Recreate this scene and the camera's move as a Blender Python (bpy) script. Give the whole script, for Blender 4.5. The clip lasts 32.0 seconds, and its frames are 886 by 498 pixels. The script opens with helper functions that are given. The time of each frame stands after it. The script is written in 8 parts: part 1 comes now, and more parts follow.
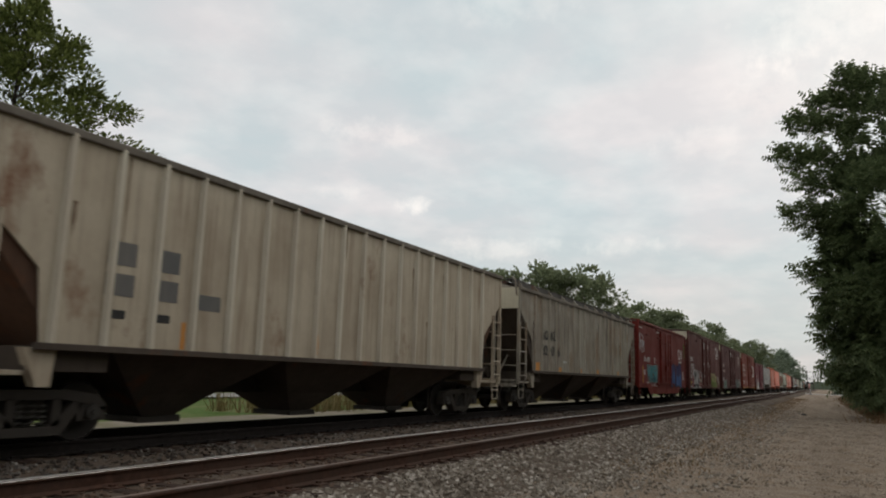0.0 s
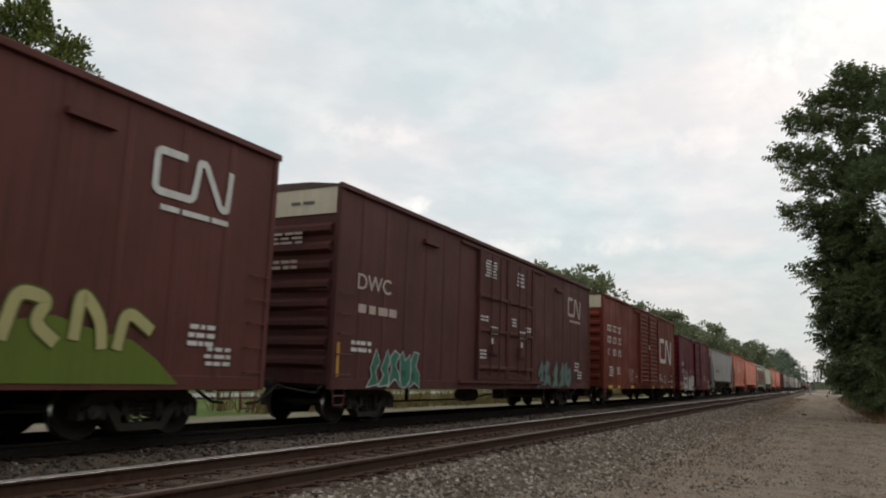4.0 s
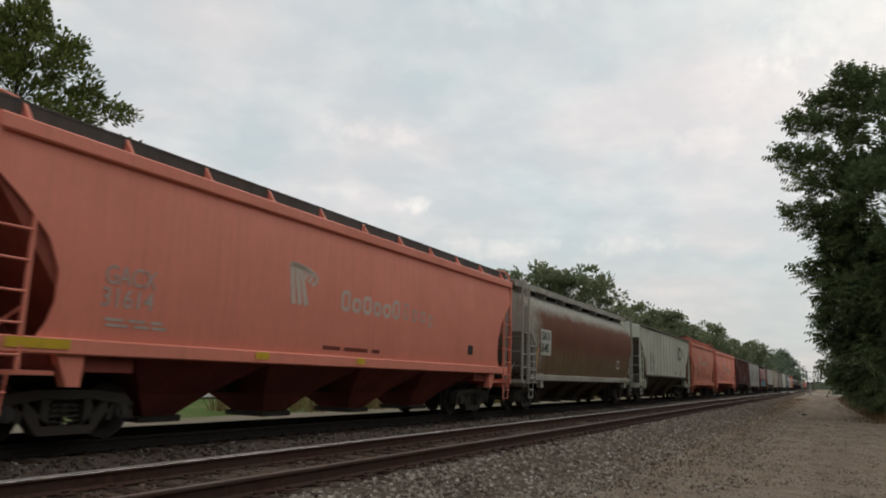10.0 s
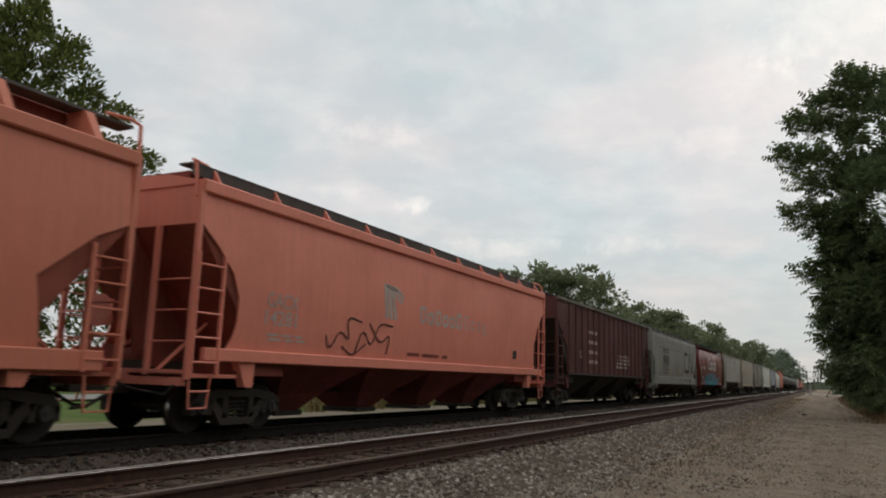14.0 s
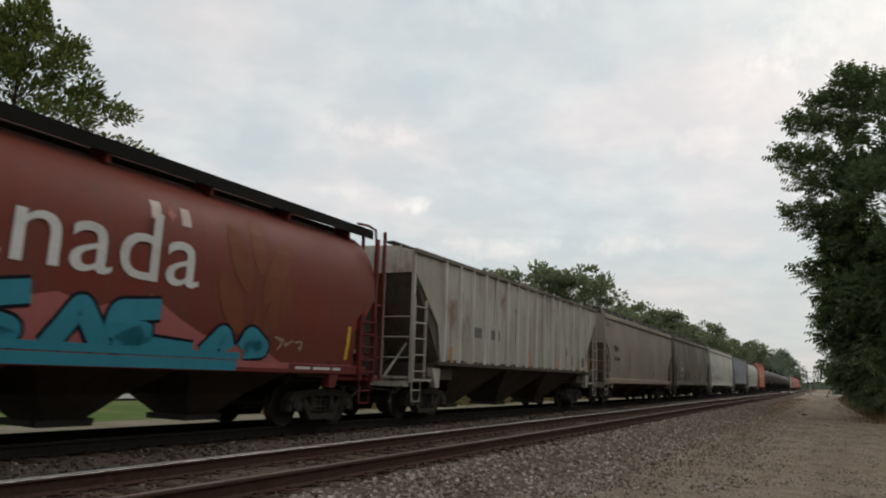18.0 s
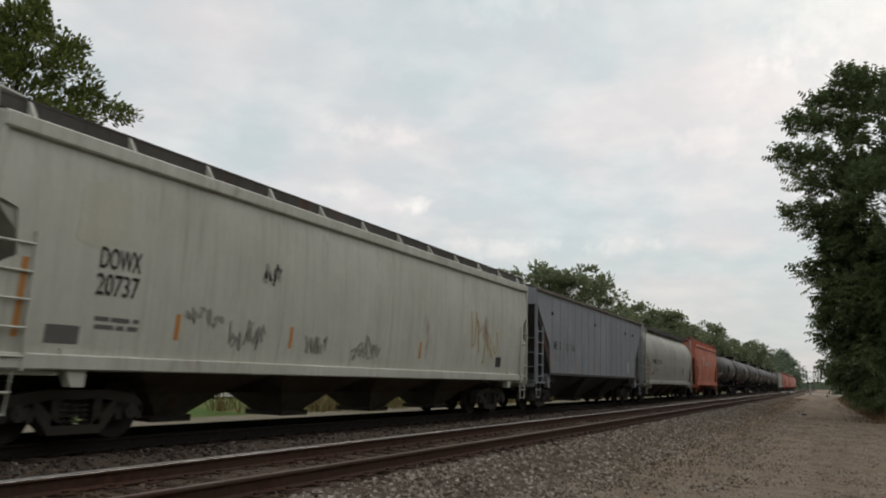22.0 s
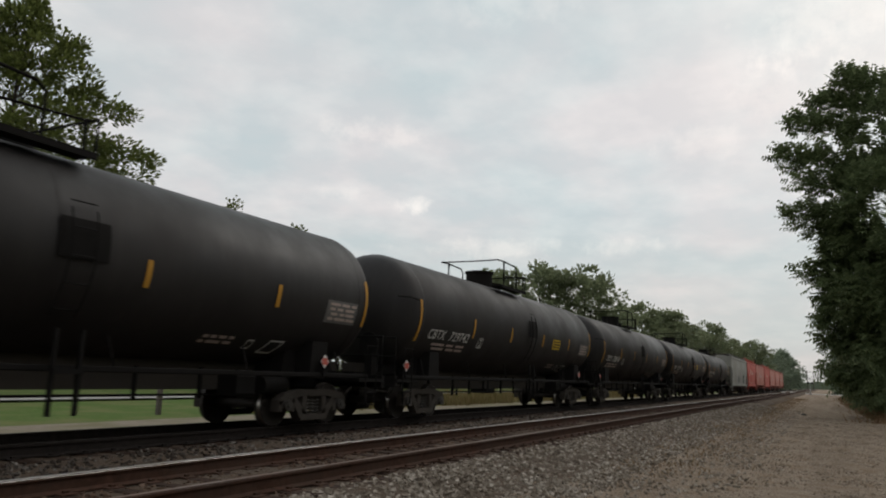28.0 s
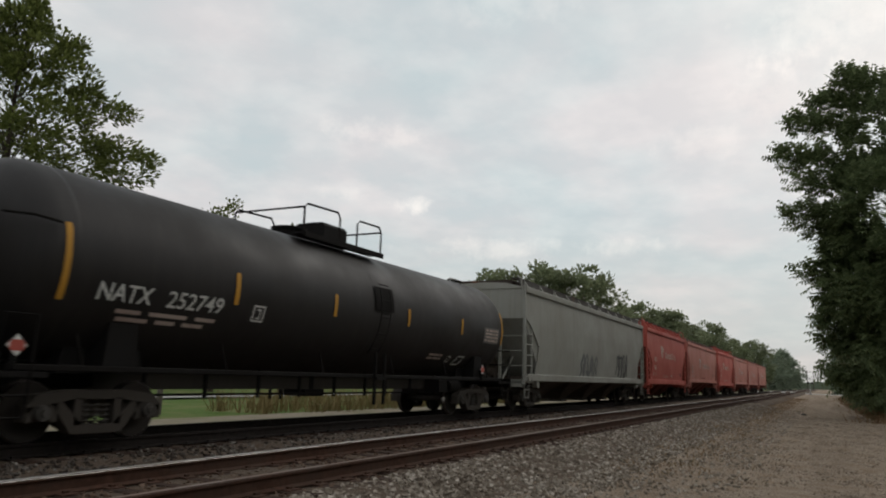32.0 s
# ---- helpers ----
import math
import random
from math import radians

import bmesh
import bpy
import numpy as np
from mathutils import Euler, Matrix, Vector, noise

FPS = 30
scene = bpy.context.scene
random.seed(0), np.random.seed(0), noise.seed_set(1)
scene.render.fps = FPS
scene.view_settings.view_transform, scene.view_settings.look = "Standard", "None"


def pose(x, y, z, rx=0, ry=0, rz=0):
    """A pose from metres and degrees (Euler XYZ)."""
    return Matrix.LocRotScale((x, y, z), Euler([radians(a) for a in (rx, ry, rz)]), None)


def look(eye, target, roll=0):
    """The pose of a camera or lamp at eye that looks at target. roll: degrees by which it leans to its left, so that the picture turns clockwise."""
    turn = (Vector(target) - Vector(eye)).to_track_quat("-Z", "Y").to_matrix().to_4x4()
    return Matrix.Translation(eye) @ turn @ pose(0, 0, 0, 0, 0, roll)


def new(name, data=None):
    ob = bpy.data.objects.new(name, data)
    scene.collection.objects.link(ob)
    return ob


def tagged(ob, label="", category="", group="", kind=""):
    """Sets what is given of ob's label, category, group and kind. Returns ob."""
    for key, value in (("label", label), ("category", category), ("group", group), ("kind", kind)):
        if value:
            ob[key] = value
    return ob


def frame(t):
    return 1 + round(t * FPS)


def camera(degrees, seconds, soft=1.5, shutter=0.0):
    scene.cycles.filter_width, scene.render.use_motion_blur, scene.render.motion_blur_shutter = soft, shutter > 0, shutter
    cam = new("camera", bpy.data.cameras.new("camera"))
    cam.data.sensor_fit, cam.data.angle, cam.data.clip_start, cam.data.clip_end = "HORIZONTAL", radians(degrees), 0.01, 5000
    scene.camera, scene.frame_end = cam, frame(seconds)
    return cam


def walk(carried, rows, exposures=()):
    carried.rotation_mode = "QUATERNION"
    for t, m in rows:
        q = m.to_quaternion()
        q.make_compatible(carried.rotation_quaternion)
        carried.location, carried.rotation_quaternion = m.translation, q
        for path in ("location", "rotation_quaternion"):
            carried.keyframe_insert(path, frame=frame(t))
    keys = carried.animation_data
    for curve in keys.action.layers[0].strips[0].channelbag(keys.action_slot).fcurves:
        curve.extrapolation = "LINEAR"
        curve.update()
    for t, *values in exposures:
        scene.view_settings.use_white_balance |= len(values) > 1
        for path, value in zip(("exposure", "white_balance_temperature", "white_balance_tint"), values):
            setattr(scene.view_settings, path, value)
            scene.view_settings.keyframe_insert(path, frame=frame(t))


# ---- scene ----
# World: x runs along the tracks away from the camera, y to the far side, z = 0 at the rail tops.
cam = camera(61.79, 32.0, soft=1.95, shutter=0.12)
EYE = Vector((0.0, 0.0, 1.083))
AIM = Vector((math.cos(0.4732) * math.cos(0.1697), math.sin(0.4732) * math.cos(0.1697), math.sin(0.1697)))
walk(cam, [(0.0, look(EYE, EYE + AIM * 10, 1.82)), (32.0, look(EYE, EYE + AIM * 10, 1.82))], exposures=[(0.0, 0.14), (1.5, 0.15), (3.0, 0.28), (6.0, 0.31), (7.0, 0.22), (8.0, 0.15), (9.0, 0.12), (12.0, 0.11), (18.0, 0.16), (20.0, 0.2), (22.0, 0.15), (24.0, 0.1), (28.0, 0.1), (32.0, 0.1)])

SUN_ELEV, SUN_AZ = radians(40), radians(-22)      # behind the clouds, over the far end of the track
TRACK1, TRACK2, GAUGE = 6.07, 10.4746, 1.505       # centre lines and rail-head spacing


CLOUDS = ((29.7, 13.1, 2.2, 0.9, 0.22), (33.5, 18.4, 5.5, 1.3, 0.10), (23.7, 9.9, 7.0, 1.1, 0.14), (12.9, 10.1, 4.5, 0.9, 0.13), (35.9, 13.8, 3.0, 0.8, 0.08), (7.4, 17.6, 5.0, 1.6, 0.07), (1.1, 20.5, 5.0, 3.0, 0.06), (22.3, 28.0, 6.0, 2.0, 0.06), (-2.8, 24.4, 7.0, 4.0, 0.10))


def link(nt, a, b):
    nt.links.new(a, b)


def build_world():
    w = bpy.data.worlds.new("overcast_sky")
    w.use_nodes = True
    scene.world = w
    nt = w.node_tree
    nt.nodes.clear()
    out = nt.nodes.new("ShaderNodeOutputWorld")
    bg = nt.nodes.new("ShaderNodeBackground")
    sky = nt.nodes.new("ShaderNodeTexSky")
    sky.sky_type = "NISHITA"
    sky.sun_disc = False
    sky.sun_elevation = SUN_ELEV
    sky.sun_rotation = radians(90) - SUN_AZ
    sky.dust_density = 3.0
    dim = nt.nodes.new("ShaderNodeMix")
    dim.data_type, dim.blend_type = "RGBA", "MULTIPLY"
    dim.inputs[0].default_value = 1.0
    dim.inputs[7].default_value = (0.1, 0.1, 0.1, 1)
    link(nt, sky.outputs[0], dim.inputs[6])
    tc = nt.nodes.new("ShaderNodeTexCoord")
    sep = nt.nodes.new("ShaderNodeSeparateXYZ")
    link(nt, tc.outputs["Generated"], sep.inputs[0])
    # the cloud deck lies flat above: its pattern narrows towards the horizon
    mx = nt.nodes.new("ShaderNodeMath"); mx.operation = "ADD"; mx.inputs[1].default_value = 0.22
    link(nt, sep.outputs[2], mx.inputs[0])
    ab = nt.nodes.new("ShaderNodeMath"); ab.operation = "ABSOLUTE"
    link(nt, mx.outputs[0], ab.inputs[0])
    dv = nt.nodes.new("ShaderNodeVectorMath"); dv.operation = "DIVIDE"
    cb = nt.nodes.new("ShaderNodeCombineXYZ")
    for i in range(3):
        link(nt, ab.outputs[0], cb.inputs[i])
    link(nt, tc.outputs["Generated"], dv.inputs[0])
    link(nt, cb.outputs[0], dv.inputs[1])
    n1 = nt.nodes.new("ShaderNodeTexNoise")
    n1.inputs["Scale"].default_value, n1.inputs["Detail"].default_value, n1.inputs["Roughness"].default_value = 2.1, 7.0, 0.5
    link(nt, dv.outputs[0], n1.inputs["Vector"])
    r1 = nt.nodes.new("ShaderNodeValToRGB")
    r1.color_ramp.elements[0].position, r1.color_ramp.elements[0].color = 0.38, (0.535, 0.605, 0.62, 1)
    r1.color_ramp.elements[1].position, r1.color_ramp.elements[1].color = 0.64, (0.665, 0.65, 0.652, 1)
    link(nt, n1.outputs[0], r1.inputs[0])
    # small pale puffs in the deck
    n2 = nt.nodes.new("ShaderNodeTexNoise")
    n2.inputs["Scale"].default_value, n2.inputs["Detail"].default_value, n2.inputs["Roughness"].default_value = 5.2, 6.0, 0.55
    link(nt, dv.outputs[0], n2.inputs["Vector"])
    rp = nt.nodes.new("ShaderNodeValToRGB")
    rp.color_ramp.elements[0].position, rp.color_ramp.elements[0].color = 0.42, (0, 0, 0, 1)
    rp.color_ramp.elements[1].position, rp.color_ramp.elements[1].color = 0.72, (0.11, 0.09, 0.075, 1)
    link(nt, n2.outputs[0], rp.inputs[0])
    # brighter cloud low over the horizon and round the hidden sun
    dot = nt.nodes.new("ShaderNodeVectorMath"); dot.operation = "DOT_PRODUCT"
    dot.inputs[1].default_value = (math.cos(SUN_AZ) * math.cos(SUN_ELEV), math.sin(SUN_AZ) * math.cos(SUN_ELEV), math.sin(SUN_ELEV))
    link(nt, tc.outputs["Generated"], dot.inputs[0])
    r2 = nt.nodes.new("ShaderNodeValToRGB")
    r2.color_ramp.elements[0].position, r2.color_ramp.elements[0].color = 0.80, (0, 0, 0, 1)
    r2.color_ramp.elements[1].position, r2.color_ramp.elements[1].color = 1.0, (0.17, 0.125, 0.095, 1)
    link(nt, dot.outputs[1], r2.inputs[0])
    add = nt.nodes.new("ShaderNodeMix"); add.data_type, add.blend_type = "RGBA", "ADD"
    add.inputs[0].default_value = 1.0
    puff = nt.nodes.new("ShaderNodeMix"); puff.data_type, puff.blend_type = "RGBA", "ADD"
    puff.inputs[0].default_value = 1.0
    link(nt, r1.outputs[0], puff.inputs[6]); link(nt, rp.outputs[0], puff.inputs[7])
    link(nt, puff.outputs[2], add.inputs[6]); link(nt, r2.outputs[0], add.inputs[7])
    mix = nt.nodes.new("ShaderNodeMix"); mix.data_type = "RGBA"
    mix.inputs[0].default_value = 0.93
    link(nt, dim.outputs[2], mix.inputs[6]); link(nt, add.outputs[2], mix.inputs[7])
    # a few pale, ragged cloud tops in the deck: azimuth, height, half width, half depth (degrees), brightness
    deck = mix.outputs[2]
    wisp = nt.nodes.new("ShaderNodeTexNoise")
    wisp.inputs["Scale"].default_value, wisp.inputs["Detail"].default_value, wisp.inputs["Roughness"].default_value = 34.0, 6.0, 0.62
    link(nt, tc.outputs["Generated"], wisp.inputs["Vector"])
    for az, el, wd, ht, glow in CLOUDS:
        ca, sa, ce, se = math.cos(radians(az)), math.sin(radians(az)), math.cos(radians(el)), math.sin(radians(el))
        ends = []
        for axis, size in (((sa, -ca, 0.0), wd), ((-ca * se, -sa * se, ce), ht)):
            dp = nt.nodes.new("ShaderNodeVectorMath"); dp.operation = "DOT_PRODUCT"
            dp.inputs[1].default_value = axis
            link(nt, tc.outputs["Generated"], dp.inputs[0])
            sc = nt.nodes.new("ShaderNodeMath"); sc.operation = "DIVIDE"; sc.inputs[1].default_value = math.sin(radians(size))
            link(nt, dp.outputs["Value"], sc.inputs[0])
            sq = nt.nodes.new("ShaderNodeMath"); sq.operation = "MULTIPLY"
            link(nt, sc.outputs[0], sq.inputs[0]); link(nt, sc.outputs[0], sq.inputs[1])
            ends.append(sq.outputs[0])
        sm = nt.nodes.new("ShaderNodeMath"); sm.operation = "ADD"
        link(nt, ends[0], sm.inputs[0]); link(nt, ends[1], sm.inputs[1])
        rag = nt.nodes.new("ShaderNodeMath"); rag.operation = "MULTIPLY_ADD"; rag.inputs[1].default_value = 3.6
        link(nt, wisp.outputs[0], rag.inputs[0]); link(nt, sm.outputs[0], rag.inputs[2])
        fade = nt.nodes.new("ShaderNodeMapRange"); fade.interpolation_type = "SMOOTHSTEP"
        fade.inputs[1].default_value, fade.inputs[2].default_value, fade.inputs[3].default_value, fade.inputs[4].default_value = 2.7, 1.35, 0.0, 1.0
        link(nt, rag.outputs[0], fade.inputs[0])
        top = nt.nodes.new("ShaderNodeMix"); top.data_type, top.blend_type = "RGBA", "ADD"
        link(nt, fade.outputs[0], top.inputs[0]); link(nt, deck, top.inputs[6])
        top.inputs[7].default_value = (glow, glow * 0.8, glow * 0.62, 1)
        deck = top.outputs[2]
    # warm haze low over the land
    r3 = nt.nodes.new("ShaderNodeMapRange")
    r3.inputs[1].default_value, r3.inputs[2].default_value, r3.inputs[3].default_value, r3.inputs[4].default_value = 0.0, 0.22, 0.55, 0.0
    link(nt, sep.outputs[2], r3.inputs[0])
    low = nt.nodes.new("ShaderNodeMix"); low.data_type = "RGBA"
    link(nt, r3.outputs[0], low.inputs[0]); link(nt, deck, low.inputs[6])
    low.inputs[7].default_value = (0.53, 0.515, 0.485, 1)
    link(nt, low.outputs[2], bg.inputs[0])
    bg.inputs[1].default_value = 1.0
    link(nt, bg.outputs[0], out.inputs[0])
    sun = new("sun", bpy.data.lights.new("sun", "SUN"))
    sun.data.energy, sun.data.angle, sun.data.color = 0.3, radians(25), (1.0, 0.95, 0.88)
    d = Vector((math.cos(SUN_AZ) * math.cos(SUN_ELEV), math.sin(SUN_AZ) * math.cos(SUN_ELEV), math.sin(SUN_ELEV)))
    sun.matrix_world = look(d * 60, (0, 0, 0))


build_world()

# ---- materials ----


def shader(name, rough=0.7, metal=0.0):
    m = bpy.data.materials.new(name)
    m.use_nodes = True
    nt = m.node_tree
    b = nt.nodes["Principled BSDF"]
    b.inputs["Roughness"].default_value = rough
    b.inputs["Metallic"].default_value = metal
    return m, nt, b


def coords(nt, sx=1.0, sy=1.0, sz=1.0, spread=0.0):
    tc = nt.nodes.new("ShaderNodeTexCoord")
    mp = nt.nodes.new("ShaderNodeMapping")
    mp.inputs["Scale"].default_value = (sx, sy, sz)
    link(nt, tc.outputs["Object"], mp.inputs[0])
    if spread:
        oi = nt.nodes.new("ShaderNodeObjectInfo")
        mu = nt.nodes.new("ShaderNodeMath"); mu.operation = "MULTIPLY"; mu.inputs[1].default_value = spread
        link(nt, oi.outputs["Random"], mu.inputs[0])
        cb = nt.nodes.new("ShaderNodeCombineXYZ")
        for i in range(3):
            link(nt, mu.outputs[0], cb.inputs[i])
        link(nt, cb.outputs[0], mp.inputs["Location"])
    return mp.outputs[0]


def noise_tex(nt, vec, scale, detail=4.0, rough=0.55):
    n = nt.nodes.new("ShaderNodeTexNoise")
    n.inputs["Scale"].default_value, n.inputs["Detail"].default_value, n.inputs["Roughness"].default_value = scale, detail, rough
    link(nt, vec, n.inputs["Vector"])
    return n.outputs[0]


def ramp(nt, fac, lo, hi, a=0.0, b=1.0):
    r = nt.nodes.new("ShaderNodeMapRange")
    r.inputs[1].default_value, r.inputs[2].default_value, r.inputs[3].default_value, r.inputs[4].default_value = lo, hi, a, b
    link(nt, fac, r.inputs[0])
    return r.outputs[0]


def blend(nt, fac, a, b, mode="MIX"):
    m = nt.nodes.new("ShaderNodeMix")
    m.data_type, m.blend_type = "RGBA", mode
    for s, v in ((0, fac), (6, a), (7, b)):
        if isinstance(v, (int, float)):
            m.inputs[s].default_value = v
        elif isinstance(v, tuple):
            m.inputs[s].default_value = (*v, 1)
        else:
            link(nt, v, m.inputs[s])
    return m.outputs[2]


def relief(nt, b, height, strength, dist=0.01):
    n = nt.nodes.new("ShaderNodeBump")
    n.inputs["Strength"].default_value, n.inputs["Distance"].default_value = strength, dist
    link(nt, height, n.inputs["Height"])
    link(nt, n.outputs[0], b.inputs["Normal"])


PAINTS = {}


def paint(name, col, dirt=(0.09, 0.075, 0.06), soil=0.35, rust=0.0, rough=0.55, rustcol=(0.16, 0.055, 0.02), streak=0.5):
    """Weathered rolling-stock paint: road film, rain streaks, optional rust blooms."""
    if name in PAINTS:
        return PAINTS[name]
    m, nt, b = shader(name, rough)
    b.inputs["Specular IOR Level"].default_value = 0.15 if rough >= 0.8 else 0.13 if max(col) < 0.25 else 0.3
    v = coords(nt, spread=40.0)
    broad = noise_tex(nt, v, 0.55, 5.0, 0.6)
    fine = noise_tex(nt, v, 9.0, 5.0, 0.6)
    run = noise_tex(nt, coords(nt, 3.2, 3.2, 0.18, 40.0), 1.6, 6.0, 0.62)
    c = blend(nt, ramp(nt, fine, 0.3, 0.7, 0.0, 0.22), col, tuple(x * 0.72 for x in col))
    c = blend(nt, ramp(nt, broad, 0.38, 0.72, 0.0, soil), c, dirt)
    c = blend(nt, ramp(nt, run, 0.50, 0.72, 0.0, streak), c, dirt)
    # thin runs of water and pale chalky wear between them
    thin = noise_tex(nt, coords(nt, 9.0, 9.0, 0.22, 33.0), 1.5, 5.0, 0.6)
    c = blend(nt, ramp(nt, thin, 0.55, 0.74, 0.0, streak * 0.85), c, tuple(x * 0.7 for x in dirt))
    c = blend(nt, ramp(nt, thin, 0.44, 0.28, 0.0, 0.16), c, tuple(min(0.8, x * 1.35 + 0.01) for x in col))
    if rust > 0:
        rn = noise_tex(nt, coords(nt, 1.0, 1.0, 0.55, 25.0), 0.8, 8.0, 0.68)
        c = blend(nt, ramp(nt, rn, 0.62 - 0.25 * rust, 0.74 - 0.15 * rust, 0.0, 0.9), c, rustcol)
    link(nt, c, b.inputs["Base Color"])
    link(nt, ramp(nt, broad, 0.3, 0.7, rough - 0.1, min(1.0, rough + 0.2)), b.inputs["Roughness"])
    dents = noise_tex(nt, coords(nt, 1.0, 1.0, 1.0, 30.0), 1.3, 2.0, 0.4)
    relief(nt, b, dents, 0.35, 0.03)
    PAINTS[name] = m
    return m


def mottled(name, cols, scale, rough=0.9, bump=0.4, bumpscale=None, dist=0.02, metal=0.0, detail=6.0):
    m, nt, b = shader(name, rough, metal)
    if rough > 0.8:
        b.inputs["Specular IOR Level"].default_value = 0.12
    v = coords(nt)
    n = noise_tex(nt, v, scale, detail, 0.6)
    n2 = noise_tex(nt, v, scale * 0.11, 4.0, 0.55)
    c = blend(nt, ramp(nt, n, 0.3, 0.7), cols[0], cols[1])
    if len(cols) > 2:
        c = blend(nt, ramp(nt, n2, 0.42, 0.66), c, cols[2])
    if len(cols) > 3:      # long streaks, as wheels leave them
        c = blend(nt, ramp(nt, noise_tex(nt, coords(nt, 0.06, 1.3, 1.0), 1.0, 5.0, 0.6), 0.46, 0.66, 0.0, 0.6), c, cols[3])
    link(nt, c, b.inputs["Base Color"])
    relief(nt, b, noise_tex(nt, v, bumpscale or scale * 2, 4.0, 0.6), bump, dist)
    return m


# ---- mesh building ----


class Build:
    """Collects the faces of one part."""

    def __init__(self):
        self.v, self.f = [], []

    def add(self, verts, faces):
        o = len(self.v)
        self.v += [tuple(p) for p in verts]
        self.f += [tuple(i + o for i in f) for f in faces]
        return self

    def box(self, x0, x1, y0, y1, z0, z1):
        vs = [(x, y, z) for x in (x0, x1) for y in (y0, y1) for z in (z0, z1)]
        return self.add(vs, [(0, 1, 3, 2), (4, 6, 7, 5), (0, 4, 5, 1), (2, 3, 7, 6), (0, 2, 6, 4), (1, 5, 7, 3)])

    def bevel_box(self, x0, x1, y0, y1, z0, z1, c=0.01):
        """A box with chamfered long edges (along its longest side)."""
        d = (x1 - x0, y1 - y0, z1 - z0)
        k = d.index(max(d))
        if k == 0:
            return self.prism([(y0 + c, z0), (y1 - c, z0), (y1, z0 + c), (y1, z1 - c), (y1 - c, z1), (y0 + c, z1), (y0, z1 - c), (y0, z0 + c)], "x", x0, x1)
        if k == 1:
            return self.prism([(x0 + c, z0), (x1 - c, z0), (x1, z0 + c), (x1, z1 - c), (x1 - c, z1), (x0 + c, z1), (x0, z1 - c), (x0, z0 + c)], "y", y0, y1)
        return self.prism([(x0 + c, y0), (x1 - c, y0), (x1, y0 + c), (x1, y1 - c), (x1 - c, y1), (x0 + c, y1), (x0, y1 - c), (x0, y0 + c)], "z", z0, z1)

    def prism(self, poly, axis, a, b):
        """A polygon in the plane across axis, drawn from a to b."""
        n = len(poly)

        def at(p, t):
            return {"x": (t, p[0], p[1]), "y": (p[0], t, p[1]), "z": (p[0], p[1], t)}[axis]
        vs = [at(p, a) for p in poly] + [at(p, b) for p in poly]
        fs = [tuple(range(n - 1, -1, -1)), tuple(range(n, 2 * n))]
        fs += [(i, (i + 1) % n, n + (i + 1) % n, n + i) for i in range(n)]
        return self.add(vs, fs)

    def loft(self, rings, closed=True, caps=True):
        n = len(rings[0])
        vs = [p for r in rings for p in r]
        fs = []
        for k in range(len(rings) - 1):
            for i in range(n if closed else n - 1):
                j = (i + 1) % n
                fs.append((k * n + i, k * n + j, (k + 1) * n + j, (k + 1) * n + i))
        if caps and closed:
            fs += [tuple(range(n - 1, -1, -1)), tuple(range((len(rings) - 1) * n, len(rings) * n))]
        return self.add(vs, fs)

    def tube(self, pts, r, n=6):
        """A round bar along a path."""
        pts = [Vector(p) for p in pts]
        rings = []
        for i, p in enumerate(pts):
            d = (pts[min(i + 1, len(pts) - 1)] - pts[max(i - 1, 0)]).normalized()
            a = d.cross(Vector((0, 0, 1)) if abs(d.z) < 0.9 else Vector((1, 0, 0))).normalized()
            b = d.cross(a)
            rings.append([p + a * (r * math.cos(2 * math.pi * k / n)) + b * (r * math.sin(2 * math.pi * k / n)) for k in range(n)])
        return self.loft(rings)

    def disc(self, c, axis, r, h, n=20, r2=None):
        """A drum of radius r (r2 at its far end) from centre c along axis, h long."""
        r2 = r if r2 is None else r2
        ax = Vector(axis).normalized()
        a = ax.cross(Vector((0, 0, 1)) if abs(ax.z) < 0.9 else Vector((1, 0, 0))).normalized()
        b = ax.cross(a)
        c = Vector(c)
        r_0 = [c + (a * math.cos(2 * math.pi * k / n) + b * math.sin(2 * math.pi * k / n)) * r for k in range(n)]
        r_1 = [c + ax * h + (a * math.cos(2 * math.pi * k / n) + b * math.sin(2 * math.pi * k / n)) * r2 for k in range(n)]
        return self.loft([r_0, r_1])

    def mesh(self, name, mat, smooth=False):
        me = bpy.data.meshes.new(name)
        me.from_pydata(self.v, [], self.f)
        me.update()
        bm = bmesh.new()
        bm.from_mesh(me)
        bmesh.ops.recalc_face_normals(bm, faces=bm.faces)
        bm.to_mesh(me)
        bm.free()
        if mat:
            me.materials.append(mat)
        if smooth:
            me.shade_smooth()
            me.set_sharp_from_angle(angle=radians(38))
        return me


def part(name, bld, mat, parent=None, label="", smooth=False, at=None):
    me = bld if isinstance(bld, bpy.types.Mesh) else bld.mesh(name, mat, smooth)
    ob = new(name, me)
    if parent is not None:
        ob.parent = parent
    if at is not None:
        ob.matrix_basis = at if isinstance(at, Matrix) else Matrix.Translation(at)
    if label:
        tagged(ob, label)
    return ob


def thing(name, label, category, at=None, group="", kind=""):
    ob = new(name)
    ob.empty_display_size = 0.3
    if at is not None:
        ob.matrix_basis = at if isinstance(at, Matrix) else Matrix.Translation(at)
    return tagged(ob, label, category, group, kind)
